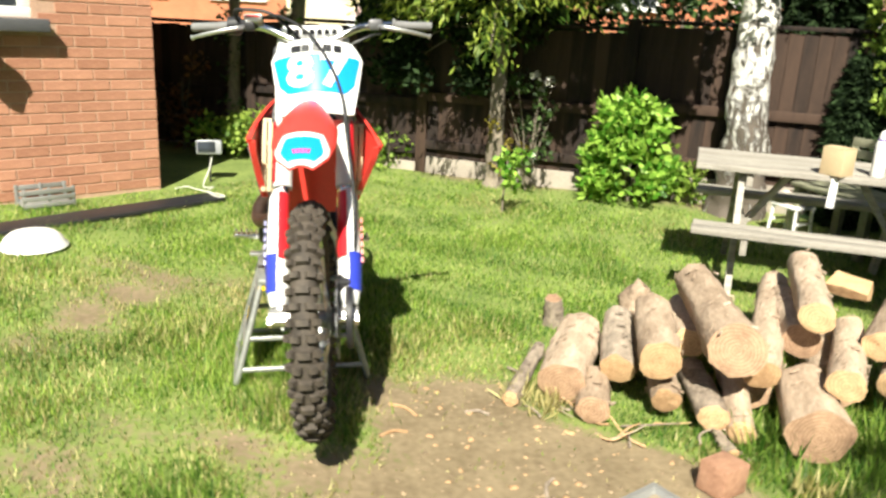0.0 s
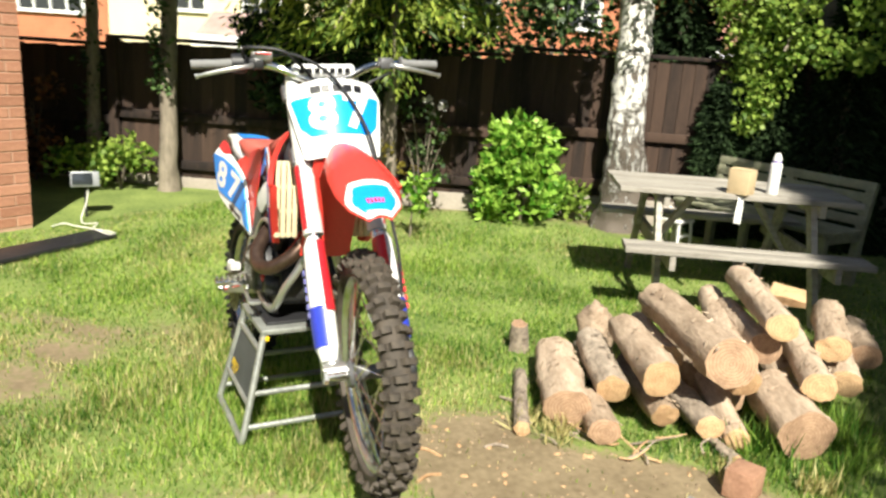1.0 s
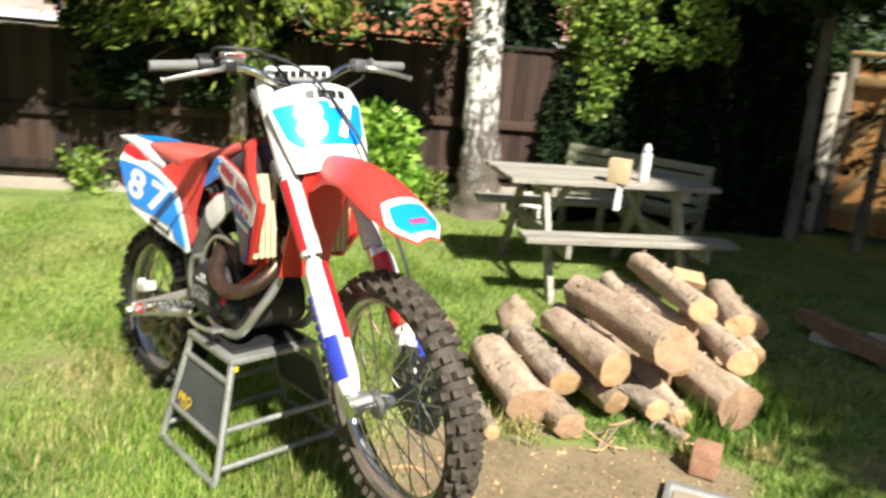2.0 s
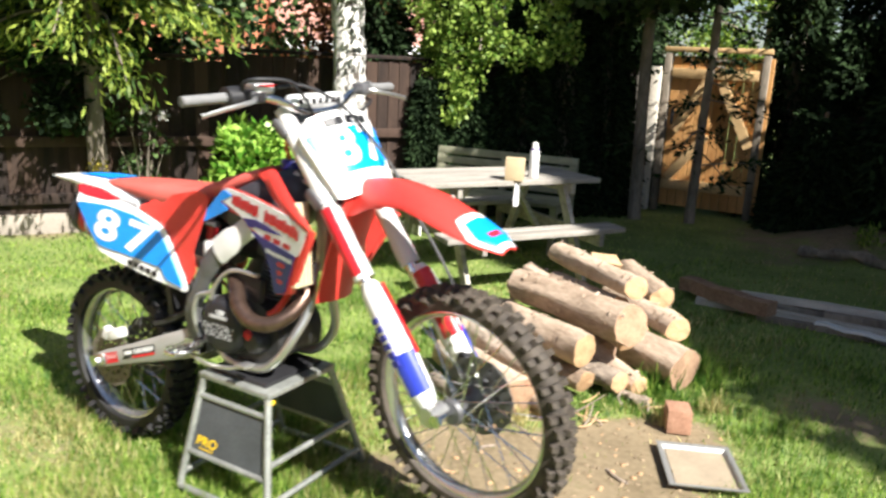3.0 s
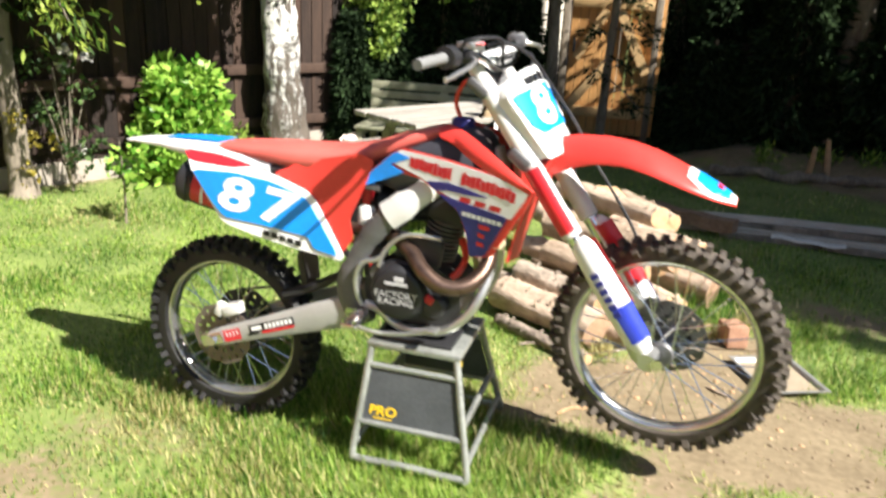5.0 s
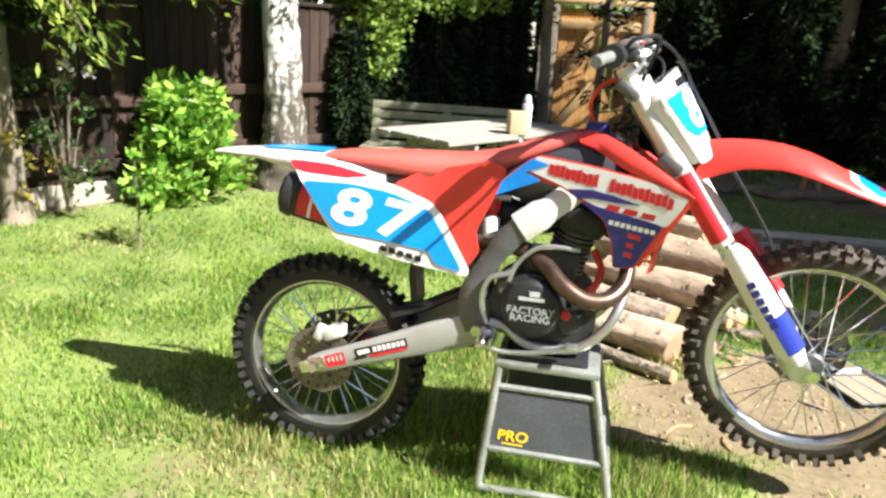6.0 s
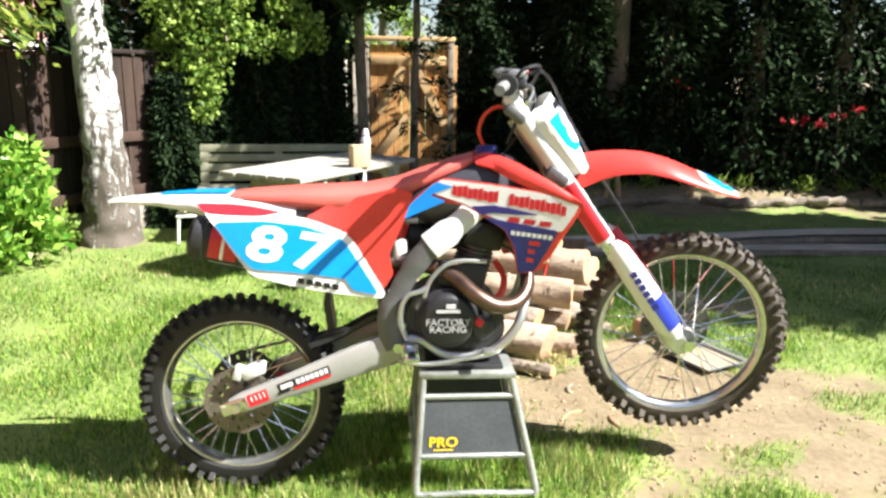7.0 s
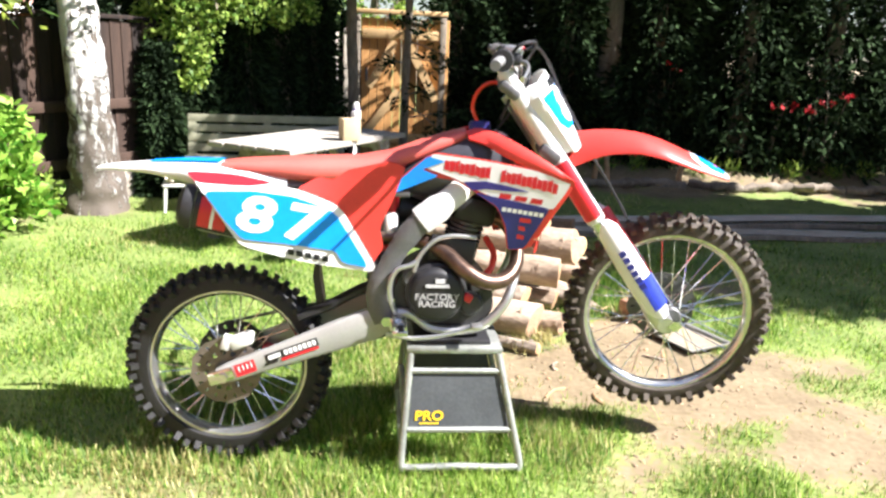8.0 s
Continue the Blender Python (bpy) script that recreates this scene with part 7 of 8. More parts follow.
# split wedge with its pale heart up
bm = bmesh.new()
loft(bm, [[V(-0.08, -0.055, 0), V(-0.07, 0.06, 0.01), V(-0.085, 0.045, -0.04), V(-0.085, 0, -0.06), V(-0.08, -0.045, -0.04)], [V(0.0, -0.062, 0.012), V(0.0, 0.06, 0.004), V(0.0, 0.045, -0.045), V(0.0, 0, -0.066), V(0.0, -0.048, -0.042)],
          [V(0.08, -0.05, -0.004), V(0.07, 0.052, 0.006), V(0.08, 0.04, -0.036), V(0.085, 0, -0.052), V(0.08, -0.04, -0.036)]])
solid("split_log", bm, CUT, "freshly split pale half log on the pile", "log", (0.40, 2.20, 0.420), "logs in the pile", rot=(14, 3, 36), sharp=30)
# gnarled root piece
bm = bmesh.new()
bmesh.ops.create_icosphere(bm, subdivisions=3, radius=0.085)
for v in bm.verts:
    v.co *= 1 + 0.35 * noise.noise(v.co * 18) + 0.2 * noise.noise(v.co * 45 + Vector((3, 1, 2)))
    v.co.z *= 1.5
solid("root_piece", bm, BARK, "gnarled pale root piece behind the log pile", "wood", (-0.15, 1.58, 0.115), sharp=80)

# loose brick and metal tray on the bare earth
bm = bmesh.new()
box(bm, (0, 0, 0), (0.122, 0.098, 0.10), bevel=0.006)
solid("brick", bm, OLDBRICK, "broken brown half brick on the ground by the logs", "brick", (1.075, 1.255, 0.052), rot=(0, 3, 112))
tray = thing("drip_tray", "shallow pale metal tray lying on the bare earth", "tray", (1.240, 0.945, 0.012), rz=-66)
bm = bmesh.new()
def tray_ring(lx, ly, z, n=6):
    return [V(sx * lx, sy * ly, z) for sx, sy in ((-1, -1), (1, -1), (1, 1), (-1, 1))]
loft(bm, [tray_ring(0.137, 0.112, 0), tray_ring(0.147, 0.122, 0.020), tray_ring(0.162, 0.137, 0.022), tray_ring(0.162, 0.137, 0.019), tray_ring(0.143, 0.118, 0.017), tray_ring(0.134, 0.109, 0.004)])
part("rim", bm, TRAY, tray, "bent metal rim", sharp=20)
bm = bmesh.new()
box(bm, (0, 0, 0.0062), (0.264, 0.214, 0.003))
part("bottom", bm, TRAYIN, tray, "dusty tray bottom")

# ---------------------------------------------------------------- picnic table
T_RZ = 58.0
table = thing("picnic_table", "weathered grey wooden picnic table with attached benches on the lawn", "table", (-0.696, 2.914, 0), rz=T_RZ)
for k in range(5):
    bm = bmesh.new()
    box(bm, (rng.uniform(-0.006, 0.006), -0.262 + k * 0.131, 0.685), (1.37, 0.123, 0.032), bevel=0.005)
    part("top_board", bm, OLDWOOD, table)
for s in (-1, 1):
    for k in (0, 1):
        bm = bmesh.new()
        box(bm, (rng.uniform(-0.006, 0.006), s * (0.505 + 0.105 * k), 0.405), (1.33, 0.098, 0.034), bevel=0.005)
        part("seat_board", bm, OLDWOOD, table)
for x in (-0.44, 0.44):
    for s in (-1, 1):
        bm = bmesh.new()
        loft(bm, [[V(x - 0.017, s * (y - 0.04), z), V(x + 0.017, s * (y - 0.04), z), V(x + 0.017, s * (y + 0.04), z), V(x - 0.017, s * (y + 0.04), z)] for y, z in ((0.20, 0.665), (0.36, 0.35), (0.55, -0.02))])
        part("leg", bm, OLDWOOD, table, sharp=20)
    bm = bmesh.new()
    box(bm, (x + 0.036, 0, 0.345), (0.034, 1.30, 0.085), bevel=0.004)
    part("seat_bearer", bm, OLDWOOD, table)
    bm = bmesh.new()
    box(bm, (x + 0.036, 0, 0.632), (0.034, 0.60, 0.075), bevel=0.004)
    part("top_bearer", bm, OLDWOOD, table)
    bm = bmesh.new()
    box(bm, (x * 0.62, 0, 0.50), (0.034, 0.055, 0.46), rot=(0, -34 if x > 0 else 34, 0), bevel=0.004)
    part("brace", bm, OLDWOOD, table)

carton = thing("cardboard_box", "small brown cardboard box on the picnic table", "box", (-0.455, 2.765, 0.7015), rz=20)
bm = bmesh.new()
box(bm, (0, 0, 0.070), (0.120, 0.112, 0.140), bevel=0.004)
part("body", bm, CARD, carton)
for y, a in ((-0.028, 4), (0.028, -3)):
    bm = bmesh.new()
    box(bm, (0, y, 0.1435), (0.118, 0.054, 0.003), rot=(a, 0, 0))
    part("flap", bm, CARD, carton)
can = thing("spray_can", "white spray can with a small purple collar on the picnic table", "can", (-0.42, 2.985, 0.7015))
bm = bmesh.new()
lathe(bm, [(0, 0), (0.031, 0), (0.033, 0.006), (0.033, 0.165), (0.029, 0.180), (0.024, 0.186), (0, 0.186)], pose(0, 0, 0, 90), 24, closed=False)
part("body", bm, PAINTW, can)
bm = bmesh.new()
lathe(bm, [(0, 0.186), (0.024, 0.186), (0.024, 0.205), (0.018, 0.228), (0.010, 0.238), (0, 0.238)], pose(0, 0, 0, 90), 20, closed=False)
part("cap", bm, PAINTW, can)
bm = bmesh.new()
lathe(bm, [(0.020, 0.184), (0.0265, 0.184), (0.0265, 0.194), (0.020, 0.194)], pose(0, 0, 0, 90), 20)
part("collar", bm, PURPLE, can)
bm = bmesh.new()
loft(bm, [[V(-0.018, -0.3275, z) + V(0.004 * math.sin(9 * z), -0.004 * math.sin(30 * z), 0), V(0.018, -0.3275, z) + V(0.004 * math.sin(9 * z), -0.006 * math.sin(25 * z), 0), V(0.018, -0.3255, z) + V(0.004 * math.sin(9 * z), -0.006 * math.sin(25 * z), 0), V(-0.018, -0.3255, z) + V(0.004 * math.sin(9 * z), -0.004 * math.sin(30 * z), 0)] for z in (0.535, 0.57, 0.60, 0.63, 0.66, 0.690)])
solid("paper_tag", bm, PAINTW, "white paper tag hanging from the picnic table's edge", "tag", (-0.696, 2.914, 0), rot=(0, 0, T_RZ))
bm = bmesh.new()
bmesh.ops.create_icosphere(bm, subdivisions=3, radius=0.1)
for v in bm.verts:
    v.co *= 1 + 0.3 * noise.noise(v.co * 14) + 0.2 * noise.noise(v.co * 33)
    v.co = Vector((v.co.x * 1.25, v.co.y * 0.7, max(v.co.z * 0.6, -0.045)))
solid("crumpled_bag", bm, mat("pale_paper", (0.66, 0.56, 0.50), 0.8, var=0.2, scale=14, bump=0.4), "crumpled pale paper bag on a small white stool", "bag", (-1.79, 3.61, 0.271), rot=(0, 0, T_RZ), sharp=25)

# ---------------------------------------------------------------- garden bench with a slatted back
bench = thing("garden_bench", "weathered greenish grey garden bench with a slatted back behind the table", "bench", (-1.17, 3.97, 0), rz=5)
for x in (-0.60, 0.0, 0.60):
    bm = bmesh.new()
    tube(bm, [(x, 0.08, 0), (x, 0.09, 0.37), (x, 0.145, 0.715)], 0.030, 4, square=True, flat=0.8)
    part("back_post", bm, BENCHWOOD, bench, sharp=20)
    bm = bmesh.new()
    box(bm, (x, -0.32, 0.185), (0.055, 0.055, 0.37), bevel=0.004)
    part("front_leg", bm, BENCHWOOD, bench)
    bm = bmesh.new()
    box(bm, (x, -0.12, 0.345), (0.04, 0.36, 0.06), bevel=0.004)
    part("seat_bearer", bm, BENCHWOOD, bench)
for k in range(4):
    bm = bmesh.new()
    box(bm, (0, 0.083 + 0.014 * k, 0.452 + k * 0.079), (1.27, 0.022, 0.062), rot=(-9, 0, 0), bevel=0.004)
    part("back_slat", bm, BENCHWOOD, bench)
    bm = bmesh.new()
    box(bm, (0, -0.33 + k * 0.11, 0.388), (1.27, 0.095, 0.026), bevel=0.004)
    part("seat_slat", bm, BENCHWOOD, bench)

# ---------------------------------------------------------------- timbers stacked along the shaded side
def timber(a, b, w, h, z, label="long weathered timber lying in a loose stack on the ground", m=None):
    A, B = Vector((*a, 0)), Vector((*b, 0))
    bm = bmesh.new()
    ln = (B - A).length
    n = 8
    rings = []
    for i in range(n + 1):
        x = -ln / 2 + ln * i / n
        sag = 0.006 * math.sin(i * 1.7) 
        yy = 0.010 * math.sin(i * 0.9 + ln)
        rings.append([V(x, yy - w / 2, z + sag), V(x, yy + w / 2, z + sag), V(x, yy + w / 2, z + h + sag), V(x, yy - w / 2, z + h + sag)])
    loft(bm, rings)
    d = B - A
    return solid("timber", bm, m or PLANK, label, "timber", tuple((A + B) / 2), "stacked timbers", rot=(0, 0, math.degrees(math.atan2(d.y, d.x))), sharp=30)


for i, (y0, y1, x0, x1, w, h, z) in enumerate(((3.30, 3.74, 0.95, 4.75, 0.055, 0.040, 0.050), (3.12, 3.22, 0.72, 4.65, 0.050, 0.045, 0.006), (3.24, 3.48, 0.80, 4.40, 0.045, 0.042, 0.006),
                                               (3.38, 3.84, 1.20, 4.50, 0.045, 0.040, 0.004), (3.18, 3.36, 1.45, 4.30, 0.040, 0.035, 0.050), (3.02, 3.05, 1.10, 3.90, 0.045, 0.035, 0.004))):
    timber((x0, y0), (x1, y1), w, h, z, m=PLANK if i in (0, 1) else TRUNK, label="long weathered pole lying in a loose stack on the ground" if i in (0, 1) else "dark old timber lying in a loose stack on the ground")
timber((0.60, 3.24), (1.18, 2.96), 0.10, 0.085, 0.052, "short sawn beam with an orange end on the timber stack", CUTDARK)
timber((1.42, 3.02), (1.86, 2.96), 0.050, 0.016, 0.045, "pale flat batten lying on the timbers", PAINTW)
# low timber edging of the shaded border, with stakes
for a, b in (((1.1, 5.02), (2.9, 5.12)), ((2.95, 5.12), (4.6, 5.08)), ((4.65, 5.08), (6.2, 4.9))):
    bm = bmesh.new()
    A, B = Vector((*a, 0.07)), Vector((*b, 0.07))
    tube(bm, smooth_path([A.lerp(B, k / 9) + Vector((0, rng.uniform(-0.05, 0.05), rng.uniform(-0.035, 0.015))) for k in range(10)], 3), [0.045 + 0.014 * math.sin(1.9 * k) for k in range(28)], 10)
    for v in bm.verts:
        v.co += v.co.normalized() * 0.05 * noise.noise(v.co * 9)
    solid("edging_log", bm, TRUNK, "low mossy timber edging along the shaded border", "edging", group="border edging")
for x, y, h, t in ((1.92, 5.10, 0.34, 4), (2.10, 5.16, 0.40, -6), (2.85, 5.2, 0.30, 3)):
    bm = bmesh.new()
    tube(bm, [(0, 0, -0.02), (0.004, 0, h * 0.6), (0, 0, h)], [0.030, 0.027, 0.020], 8)
    solid("stake", bm, CUT, "short pale wooden stake in the border", "stake", (x, y, 0.0), "stakes", rot=(t, t, 0))
for i in range(9):
    x = 1.6 + i * 0.5 + rng.uniform(-0.15, 0.15)
    P = clumps([(0, 0, 0.10)], 90, [0.14], 0.7)
    v, f = leaves_at(P, 0.09, 0.010, rng, np.array([0, 0, 0.9]), 0.6)
    o = raw("border_plant", v, f, BRIGHT, "small grassy plant in the shaded border", "plant", "")
    o.location = (x, 5.28 + rng.uniform(0, 0.25), 0.08)
    o["group"] = "border plants"
for x, y, z in ((3.98, 5.35, 0.84), (4.36, 5.30, 0.88), (4.58, 5.25, 0.94), (2.95, 5.75, 1.20)):
    bush = thing("flowering_shrub", "dark shrub with a few red blossoms in the border", "shrub", (x, y + 0.25, 0.1), "flowering shrubs")
    limbs(bush, TRUNK, [((0, 0, 0), (rng.uniform(-0.15, 0.15), -0.1, z), 0.02) for _ in range(3)])
    crown("leaves", bush, [(0, 0, z * 0.5), (0.1, -0.1, z * 0.75), (-0.1, 0, z), (0, 0, z * 0.25)], 90, [0.25] * 4, 0.08, 0.03, CONIF)
    crown("blossom", bush, [(rng.uniform(-0.15, 0.15), -0.22, z - 0.1 + rng.uniform(-0.04, 0.1)) for _ in range(4)], 11, [0.036] * 4, 0.034, 0.018, PETALR, "red blossoms")

# ---------------------------------------------------------------- shrubs and plants by the fence
laurel = thing("shrub", "bright glossy green shrub on the lawn before the fence", "shrub", (-2.84, 2.83, 0))
limbs(laurel, TRUNK, [((0, 0, 0), (math.cos(a) * 0.22, math.sin(a) * 0.22, 0.62), 0.018) for a in (0.3, 1.5, 2.7, 3.9, 5.2)])
cs, ss = [], []
for k in range(46):
    a, h = rng.uniform(0, 2 * math.pi), rng.uniform(0.08, 0.78)
    r = 0.33 * math.sqrt(max(0.05, 1 - ((h - 0.33) / 0.54) ** 2)) * rng.uniform(0.55, 1.0)
    cs.append((math.cos(a) * r, math.sin(a) * r, h))
    ss.append(rng.uniform(0.09, 0.15))
P = clumps(cs, 78, ss)
way = np.concatenate([np.tile([c[0], c[1], 0.25], (78, 1)) for c in cs]) * 1.6
v, f = leaves_at(P, 0.085, 0.026, rng, way, 0.7)
raw("foliage", v, f, LAUREL, "", "", parent=laurel)

rose = thing("rose_bush", "thin rose bush with white blooms and yellowing leaves by the conifer", "shrub", (-3.30, 2.10, 0))
limbs(rose, TRUNK, [((0, 0, 0), (rng.uniform(-0.25, 0.2), rng.uniform(-0.25, 0.2), rng.uniform(0.6, 1.0)), 0.009) for _ in range(8)])
crown("leaves", rose, [(rng.uniform(-0.28, 0.2), rng.uniform(-0.2, 0.2), rng.uniform(0.25, 1.0)) for _ in range(14)], 34, [0.10] * 14, 0.045, 0.018, IVY)
crown("yellow_leaves", rose, [(rng.uniform(-0.35, -0.05), rng.uniform(-0.35, 0.0), rng.uniform(0.15, 0.6)) for _ in range(5)], 22, [0.08] * 5, 0.045, 0.018, PETALY, "yellowing leaves")
for c in ((0.05, 0.0, 0.98), (0.16, 0.08, 0.94), (-0.06, 0.1, 0.86), (0.1, 0.0, 0.30)):
    crown("bloom", rose, [c], 22, [0.035], 0.035, 0.018, PETALW, "white bloom")
for x, y, h, m, lb in ((-4.75, -0.22, 0.42, IVY, "low green bush by the garden lamp"), (-4.85, -0.55, 0.36, IVY, "low green bush by the garden lamp"), (-4.3, 1.05, 0.30, IVY, "small weed patch at the fence foot"),
                       (-5.2, -0.9, 0.9, RUST, "dark copper-leaved bush in the house's shade"), (-5.6, -1.4, 1.4, RUST, "dark copper-leaved bush in the house's shade"), (-2.85, 3.35, 0.35, IVY, "weeds at the birch's foot")):
    b = thing("bush", lb, "bush", (x, y, 0), "low bushes")
    limbs(b, TRUNK, [((0, 0, 0), (rng.uniform(-0.1, 0.1), rng.uniform(-0.1, 0.1), h * 0.8), 0.010) for _ in range(3)])
    crown("leaves", b, [(rng.uniform(-0.2, 0.2), rng.uniform(-0.2, 0.2), rng.uniform(0.08, h)) for _ in range(9)], 60, [0.15] * 9, 0.06, 0.024, BRIGHT if h < 0.5 and m is IVY else m)
sapling = thing("sapling", "small thin sapling with sparse green leaves on the lawn", "sapling", (-2.50, 1.64, 0))
bm = bmesh.new()
tube(bm, smooth_path([(0, 0, -0.02), (0.01, 0.0, 0.18), (-0.01, 0.02, 0.36), (0.0, 0.0, 0.52)], 4), [0.009 - 0.0005 * k for k in range(13)], 7)
part("stem", bm, TRUNK, sapling)
crown("leaves", sapling, [(rng.uniform(-0.14, 0.14), rng.uniform(-0.14, 0.14), rng.uniform(0.25, 0.52)) for _ in range(8)], 15, [0.08] * 8, 0.060, 0.022, LAUREL)
stool = thing("plastic_stool", "small white plastic stool on the grass by the birch", "stool", (-1.80, 3.62, 0), rz=12)
bm = bmesh.new()
box(bm, (0, 0, 0.215), (0.24, 0.20, 0.022), bevel=0.007)
part("seat", bm, PAINTW, stool)
for x in (-0.1, 0.1):
    for y in (-0.08, 0.08):
        bm = bmesh.new()
        tube(bm, [(x, y, 0.207), (x * 1.12, y * 1.12, 0.0)], [0.013, 0.011], 8)
        part("leg", bm, PAINTW, stool)
    bm = bmesh.new()
    box(bm, (x * 1.06, 0, 0.10), (0.014, 0.16, 0.020), bevel=0.004)
    part("stretcher", bm, PAINTW, stool)
for x, y, h in ((0.93, 1.60, 0.17), (0.86, 1.54, 0.13), (1.10, 1.78, 0.12), (0.40, 0.84, 0.08), (0.53, 0.88, 0.09), (1.02, 1.28, 0.09), (0.98, 1.95, 0.14), (1.16, 1.52, 0.09), (0.88, 2.05, 0.13)):
    k = 70
    P = np.stack([rng.normal(0, 0.035, k), rng.normal(0, 0.035, k), np.zeros(k)], 1)
    v, f = leaves_at(P, h, 0.0035, rng, np.array([0, 0, 1.6]), 0.55)
    o = raw("weed", v, f, LUSH if h > 0.1 else STRAW, "tuft of tall weeds growing between the logs", "weed", "")
    o.location = (x, y, float(height_at(x, y)))
    o["group"] = "weeds among the logs"
    o["kind"] = "stuff"
slim = thing("tree", "slim ivy-covered trunk by the fence", "tree", (-5.15, -0.42, 0))
grow_trunk("trunk", [(0, 0, -0.05), (0.02, 0.02, 0.6), (0, 0.05, 1.4), (-0.03, 0.04, 2.6), (0, 0, 4.0)], [0.075, 0.06, 0.055, 0.045, 0.02], TRUNK, slim, 10, 0.16)
crown("ivy", slim, [(0.04, 0.0, z) for z in (0.5, 0.8, 1.1, 1.35, 1.6, 1.85, 2.1)], 42, [0.13] * 7, 0.05, 0.02, IVY)
crown("crown", slim, [(rng.uniform(-0.7, 0.7), rng.uniform(-0.7, 0.7), rng.uniform(2.2, 4.0)) for _ in range(16)], 120, [0.4] * 16, 0.07, 0.03, RUST)

# ---------------------------------------------------------------- small things by the house
lamp = thing("garden_spotlight", "grey garden spotlight on a stake with a white cable", "lamp", (-3.62, -0.55, 0))
bm = bmesh.new()
tube(bm, [(0, 0, -0.03), (0, 0, 0.23)], 0.011, 8)
part("stake", bm, BLACK, lamp)
bm = bmesh.new()
box(bm, (0.01, 0, 0.285), (0.11, 0.20, 0.115), rot=(0, -12, 0), bevel=0.012)
part("housing", bm, LAMPG, lamp)
bm = bmesh.new()
box(bm, (0.072, -0.02, 0.300), (0.006, 0.14, 0.085), rot=(0, -12, 0), bevel=0.003)
part("lens", bm, GLASSY, lamp)
bm = bmesh.new()
tube(bm, smooth_path([(0.02, 0.02, 0.22), (0.08, 0.0, 0.12), (0.16, -0.04, 0.03), (0.30, -0.03, 0.012), (0.45, 0.05, 0.045), (0.62, 0.02, 0.05), (0.78, 0.10, 0.045), (0.68, 0.14, 0.03), (0.45, -0.08, 0.03), (0.28, -0.16, 0.015), (0.36, -0.24, 0.015)], 7), 0.005, 6)
part("cable", bm, CABLEW, lamp, "loose white cable")
bm = bmesh.new()
lathe(bm, [(0.0, 0.100), (0.06, 0.098), (0.115, 0.086), (0.150, 0.058), (0.166, 0.024), (0.182, 0.014), (0.184, 0.006), (0.172, 0.004), (0.160, 0.010)], Matrix.Translation((0, 0, 0)) @ pose(0, 0, 0, 90), 32, closed=False)
solid("plastic_basin", bm, PAINTW, "white plastic basin upside down on the lawn", "basin", (-1.70, -1.40, 0.012), sharp=50)
crate = thing("plastic_crate", "pale grey slatted plastic crate against the brick wall", "crate", tuple(HC + HD * 0.885 + HN * 0.14), rz=H_RZ)
for k in range(3):
    for s in (-1, 1):
        bm = bmesh.new()
        box(bm, (0, s * 0.10, 0.028 + k * 0.046), (0.33, 0.010, 0.032), bevel=0.003)
        part("side_slat", bm, TRAY, crate)
for x in (-0.158, 0, 0.158):
    for s in (-1, 1):
        bm = bmesh.new()
        box(bm, (x, s * 0.093, 0.072), (0.022, 0.012, 0.144), bevel=0.003)
        part("upright", bm, TRAY, crate)
bm = bmesh.new()
box(bm, (0, 0, 0.018), (0.32, 0.18, 0.012), bevel=0.003)
part("bottom", bm, TRAY, crate)
# flat black strip laid in place of a shadow band on the lawn
bm = bmesh.new()
box(bm, (0, 0, 0.016), (1.75, 0.235, 0.030), bevel=0.006)
solid("rubber_mat", bm, BLACK, "long flat dark strip standing in for a band of shadow on the lawn", "mat", (-2.42, -1.17, 0.006), rot=(0, 0, math.degrees(math.atan2(0.88, -0.64))))

# chips of wood, pebbles and twigs on the bare earth
def crumbs(name, n, size, material, label, cat, box_xy):
    P = np.stack([rng.uniform(box_xy[0], box_xy[1], n * 4), rng.uniform(box_xy[2], box_xy[3], n * 4)], 1)
    P = P[bare_at(P[:, 0], P[:, 1]) > 0.45][:n]
    m = len(P)
    z = height_at(P[:, 0], P[:, 1])
    s = size * rng.uniform(0.4, 1.4, (m, 1)) * rng.uniform(0.5, 1.0, (m, 3)) * [1, 0.8, 0.5]
    a = rng.uniform(0, 6.28, m)
    corners = np.array([[x, y, w] for w in (-0.4, 1) for x, y in ((-1, -1), (1, -1), (1, 1), (-1, 1))], float)
    corners[4:, :2] *= 0.6
    v = corners[None] * s[:, None] * rng.uniform(0.7, 1.3, (m, 8, 3))
    c, sn = np.cos(a)[:, None], np.sin(a)[:, None]
    v = np.stack([v[..., 0] * c - v[..., 1] * sn + P[:, :1], v[..., 0] * sn + v[..., 1] * c + P[:, 1:], v[..., 2] + z[:, None]], -1)
    f = np.array([[0, 3, 2, 1], [4, 5, 6, 7], [0, 1, 5, 4], [1, 2, 6, 5], [2, 3, 7, 6], [3, 0, 4, 7]])
    F = (np.arange(m)[:, None, None] * 8 + f[None]).reshape(-1, 4)
    raw(name, v.reshape(-1, 3), F, material, label, cat)


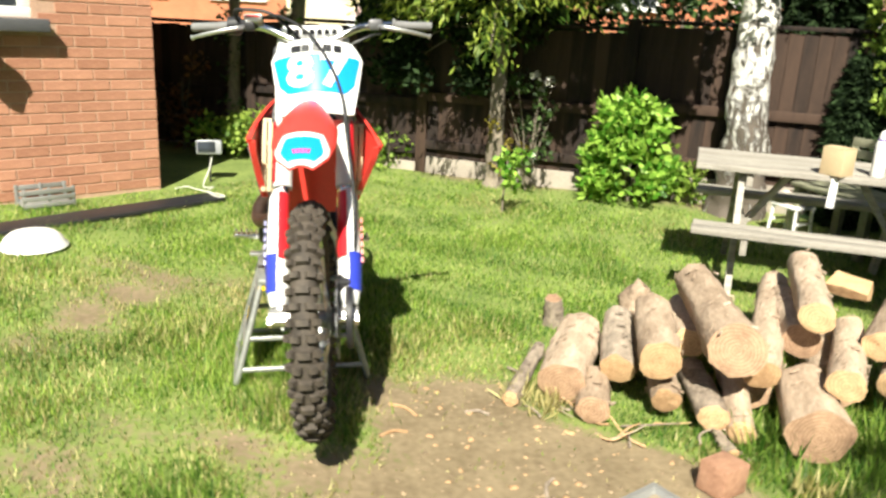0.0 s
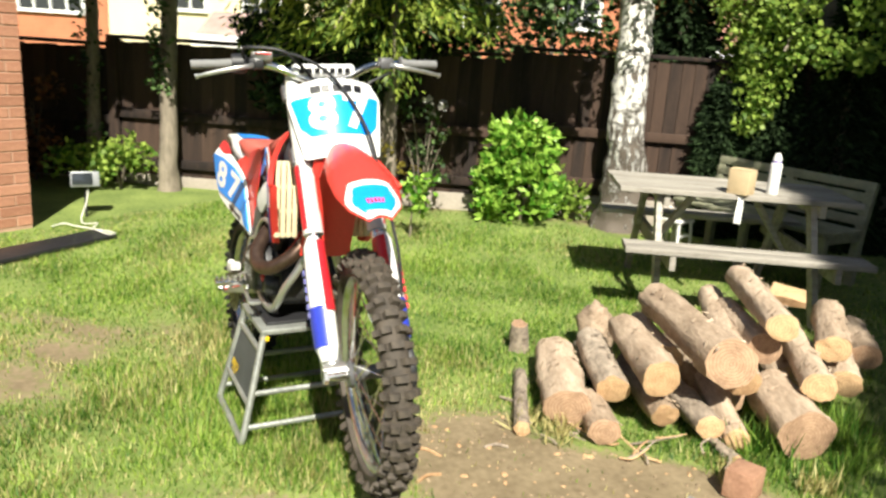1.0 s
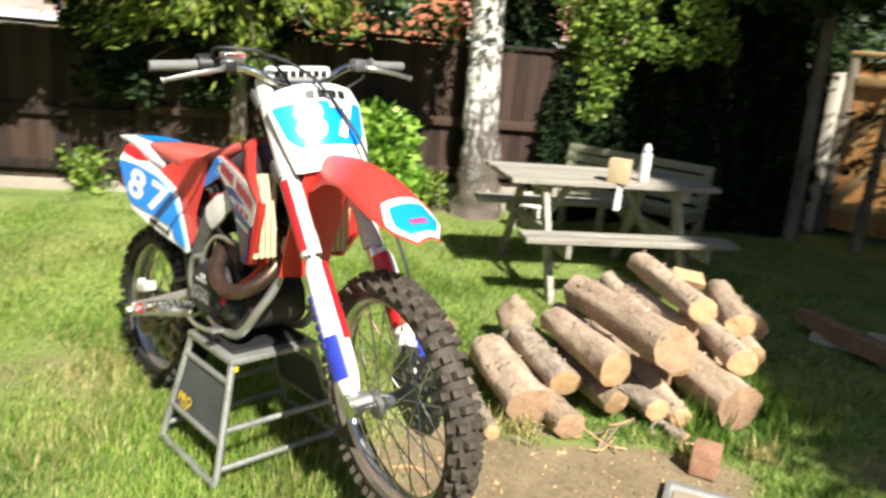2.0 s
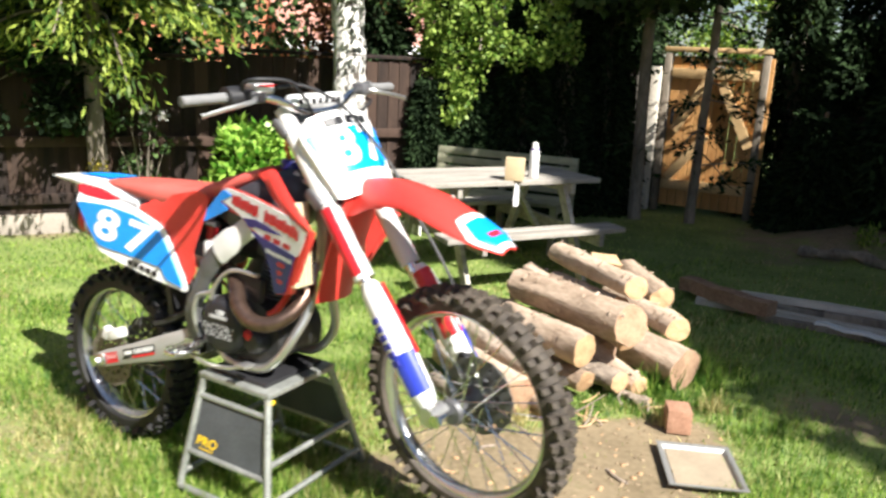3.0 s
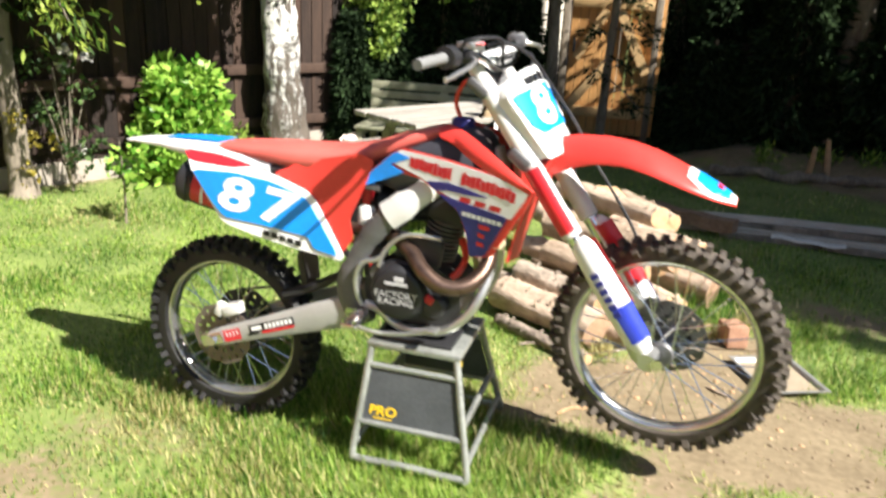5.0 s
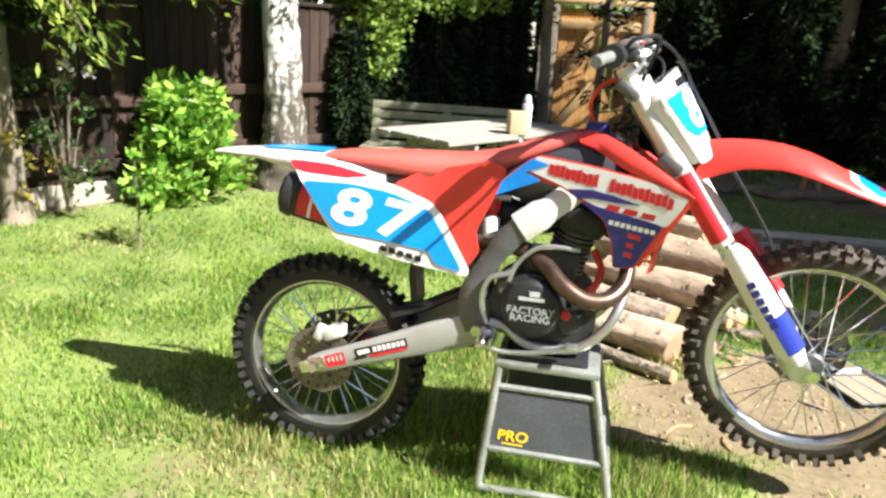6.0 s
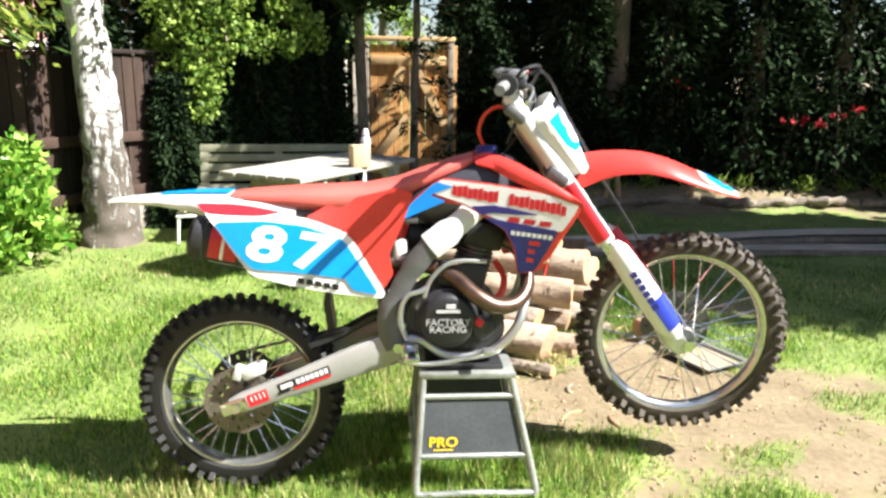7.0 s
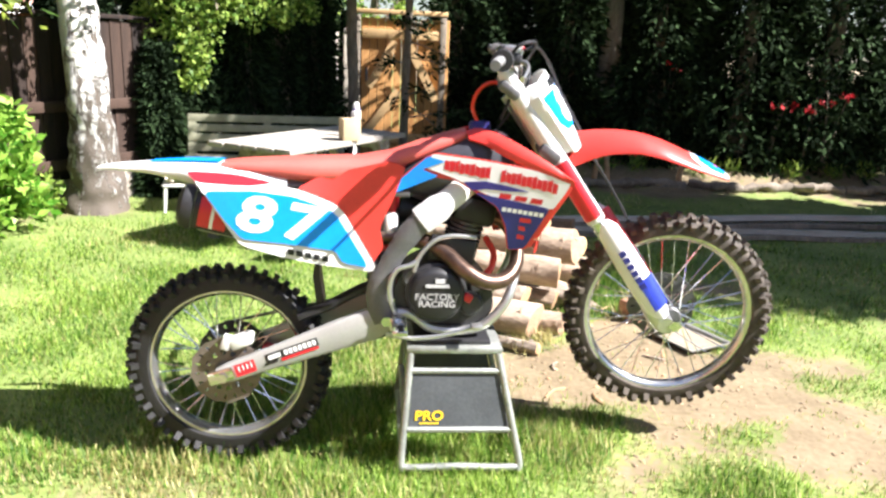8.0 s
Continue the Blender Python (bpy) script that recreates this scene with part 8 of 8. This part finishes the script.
CLOD = mat("dry_earth_clod", (0.25, 0.185, 0.115), 0.95, var=0.35, scale=30, fine=120, bump=0.6, rnd=0.4, isl=True)
crumbs("clods", 420, 0.009, CLOD, "small clods and stones of dry earth", "stones", (-0.2, 2.6, -0.8, 1.6))
crumbs("wood_chips", 70, 0.012, CUT, "pale wood chips scattered on the bare earth", "wood chips", (0.2, 1.3, 0.4, 1.5))
for i, (x, y, ln, a, m) in enumerate(((0.46, 0.36, 0.13, 40, PAINTW), (0.62, 0.30, 0.10, 100, CUT), (0.22, 0.86, 0.12, 10, GREYBARK), (0.52, 0.62, 0.09, 70, GREYBARK), (1.0, 0.72, 0.11, 150, GREYBARK))):
    bm = bmesh.new()
    tube(bm, smooth_path([(-ln / 2, 0, 0), (0, 0.012, 0.006), (ln / 2, 0, 0)], 3), 0.006, 6)
    solid("twig", bm, m if m is not PAINTW else CUT, "small broken twig on the bare earth", "twig", (x, y, 0.010), "twigs", rot=(0, 0, a))

# ---------------------------------------------------------------- boards and bricks, piece by piece
board = []
for k in range(3):
    bm = bmesh.new()
    box(bm, (0, 0, (FTOP + 0.22) / 2), (0.118, 0.014, FTOP - 0.22), rot=(0, 0, 5.5), bevel=0)
    for v in bm.verts:
        v.co += Vector((0, 0, 0.006 * (k - 1)))
    board.append(finish(bm, "board", FENCE, smooth=False))
x = 0.06
i = 0
while x < nbay * bay:
    o = new("board", board[(i * 7 + 3) % 3])
    o.parent = fence
    o.location = (x, 0.002, drop[int(x // bay)])
    x += 0.106
    i += 1
bm = bmesh.new()
box(bm, (0, 0, GH / 2 + 0.03), (0.083, 0.020, GH - 0.08), bevel=0.003, seg=1)
gb = finish(bm, "board", GATEWOOD)
for k in range(11):
    o = new("board", gb)
    o.parent = gate
    o.location = (0.045 + k * 0.089, 0, 0)

BL, BH, JT = 0.215, 0.065, 0.010
bm = bmesh.new()
box(bm, (0, -0.009, 0), (BL, 0.020, BH), bevel=0.003, seg=1)
full = finish(bm, "brick", BRICK, smooth=False)
bm = bmesh.new()
box(bm, (0, -0.009, 0), (0.1025, 0.020, BH), bevel=0.003, seg=1)
half = finish(bm, "brick", BRICK, smooth=False)
rest = bmesh.new()
made = 0
for row in range(int(3.2 / (BH + JT))):
    z = 0.02 + row * (BH + JT) + BH / 2
    x = 0.006
    first = row % 2 == 0
    while x < WL - 0.12:
        w = 0.1025 if first and x < 0.05 else BL
        c = x + w / 2
        x += w + JT
        if WIN[0] - 0.10 < c < WIN[1] + 0.10 and WIN[2] - 0.09 < z < WIN[3] + 0.02:
            continue
        if c < 2.1 and z < 2.15:
            o = new("brick", full if w == BL else half)
            o.parent = house
            o.location = (c, rng.uniform(-0.0015, 0.0015), z)
            made += 1
        else:
            box(rest, (c, -0.009, z), (w, 0.020, BH))
tagged(part("brickwork", rest, BRICK, house, smooth=False), kind="stuff")
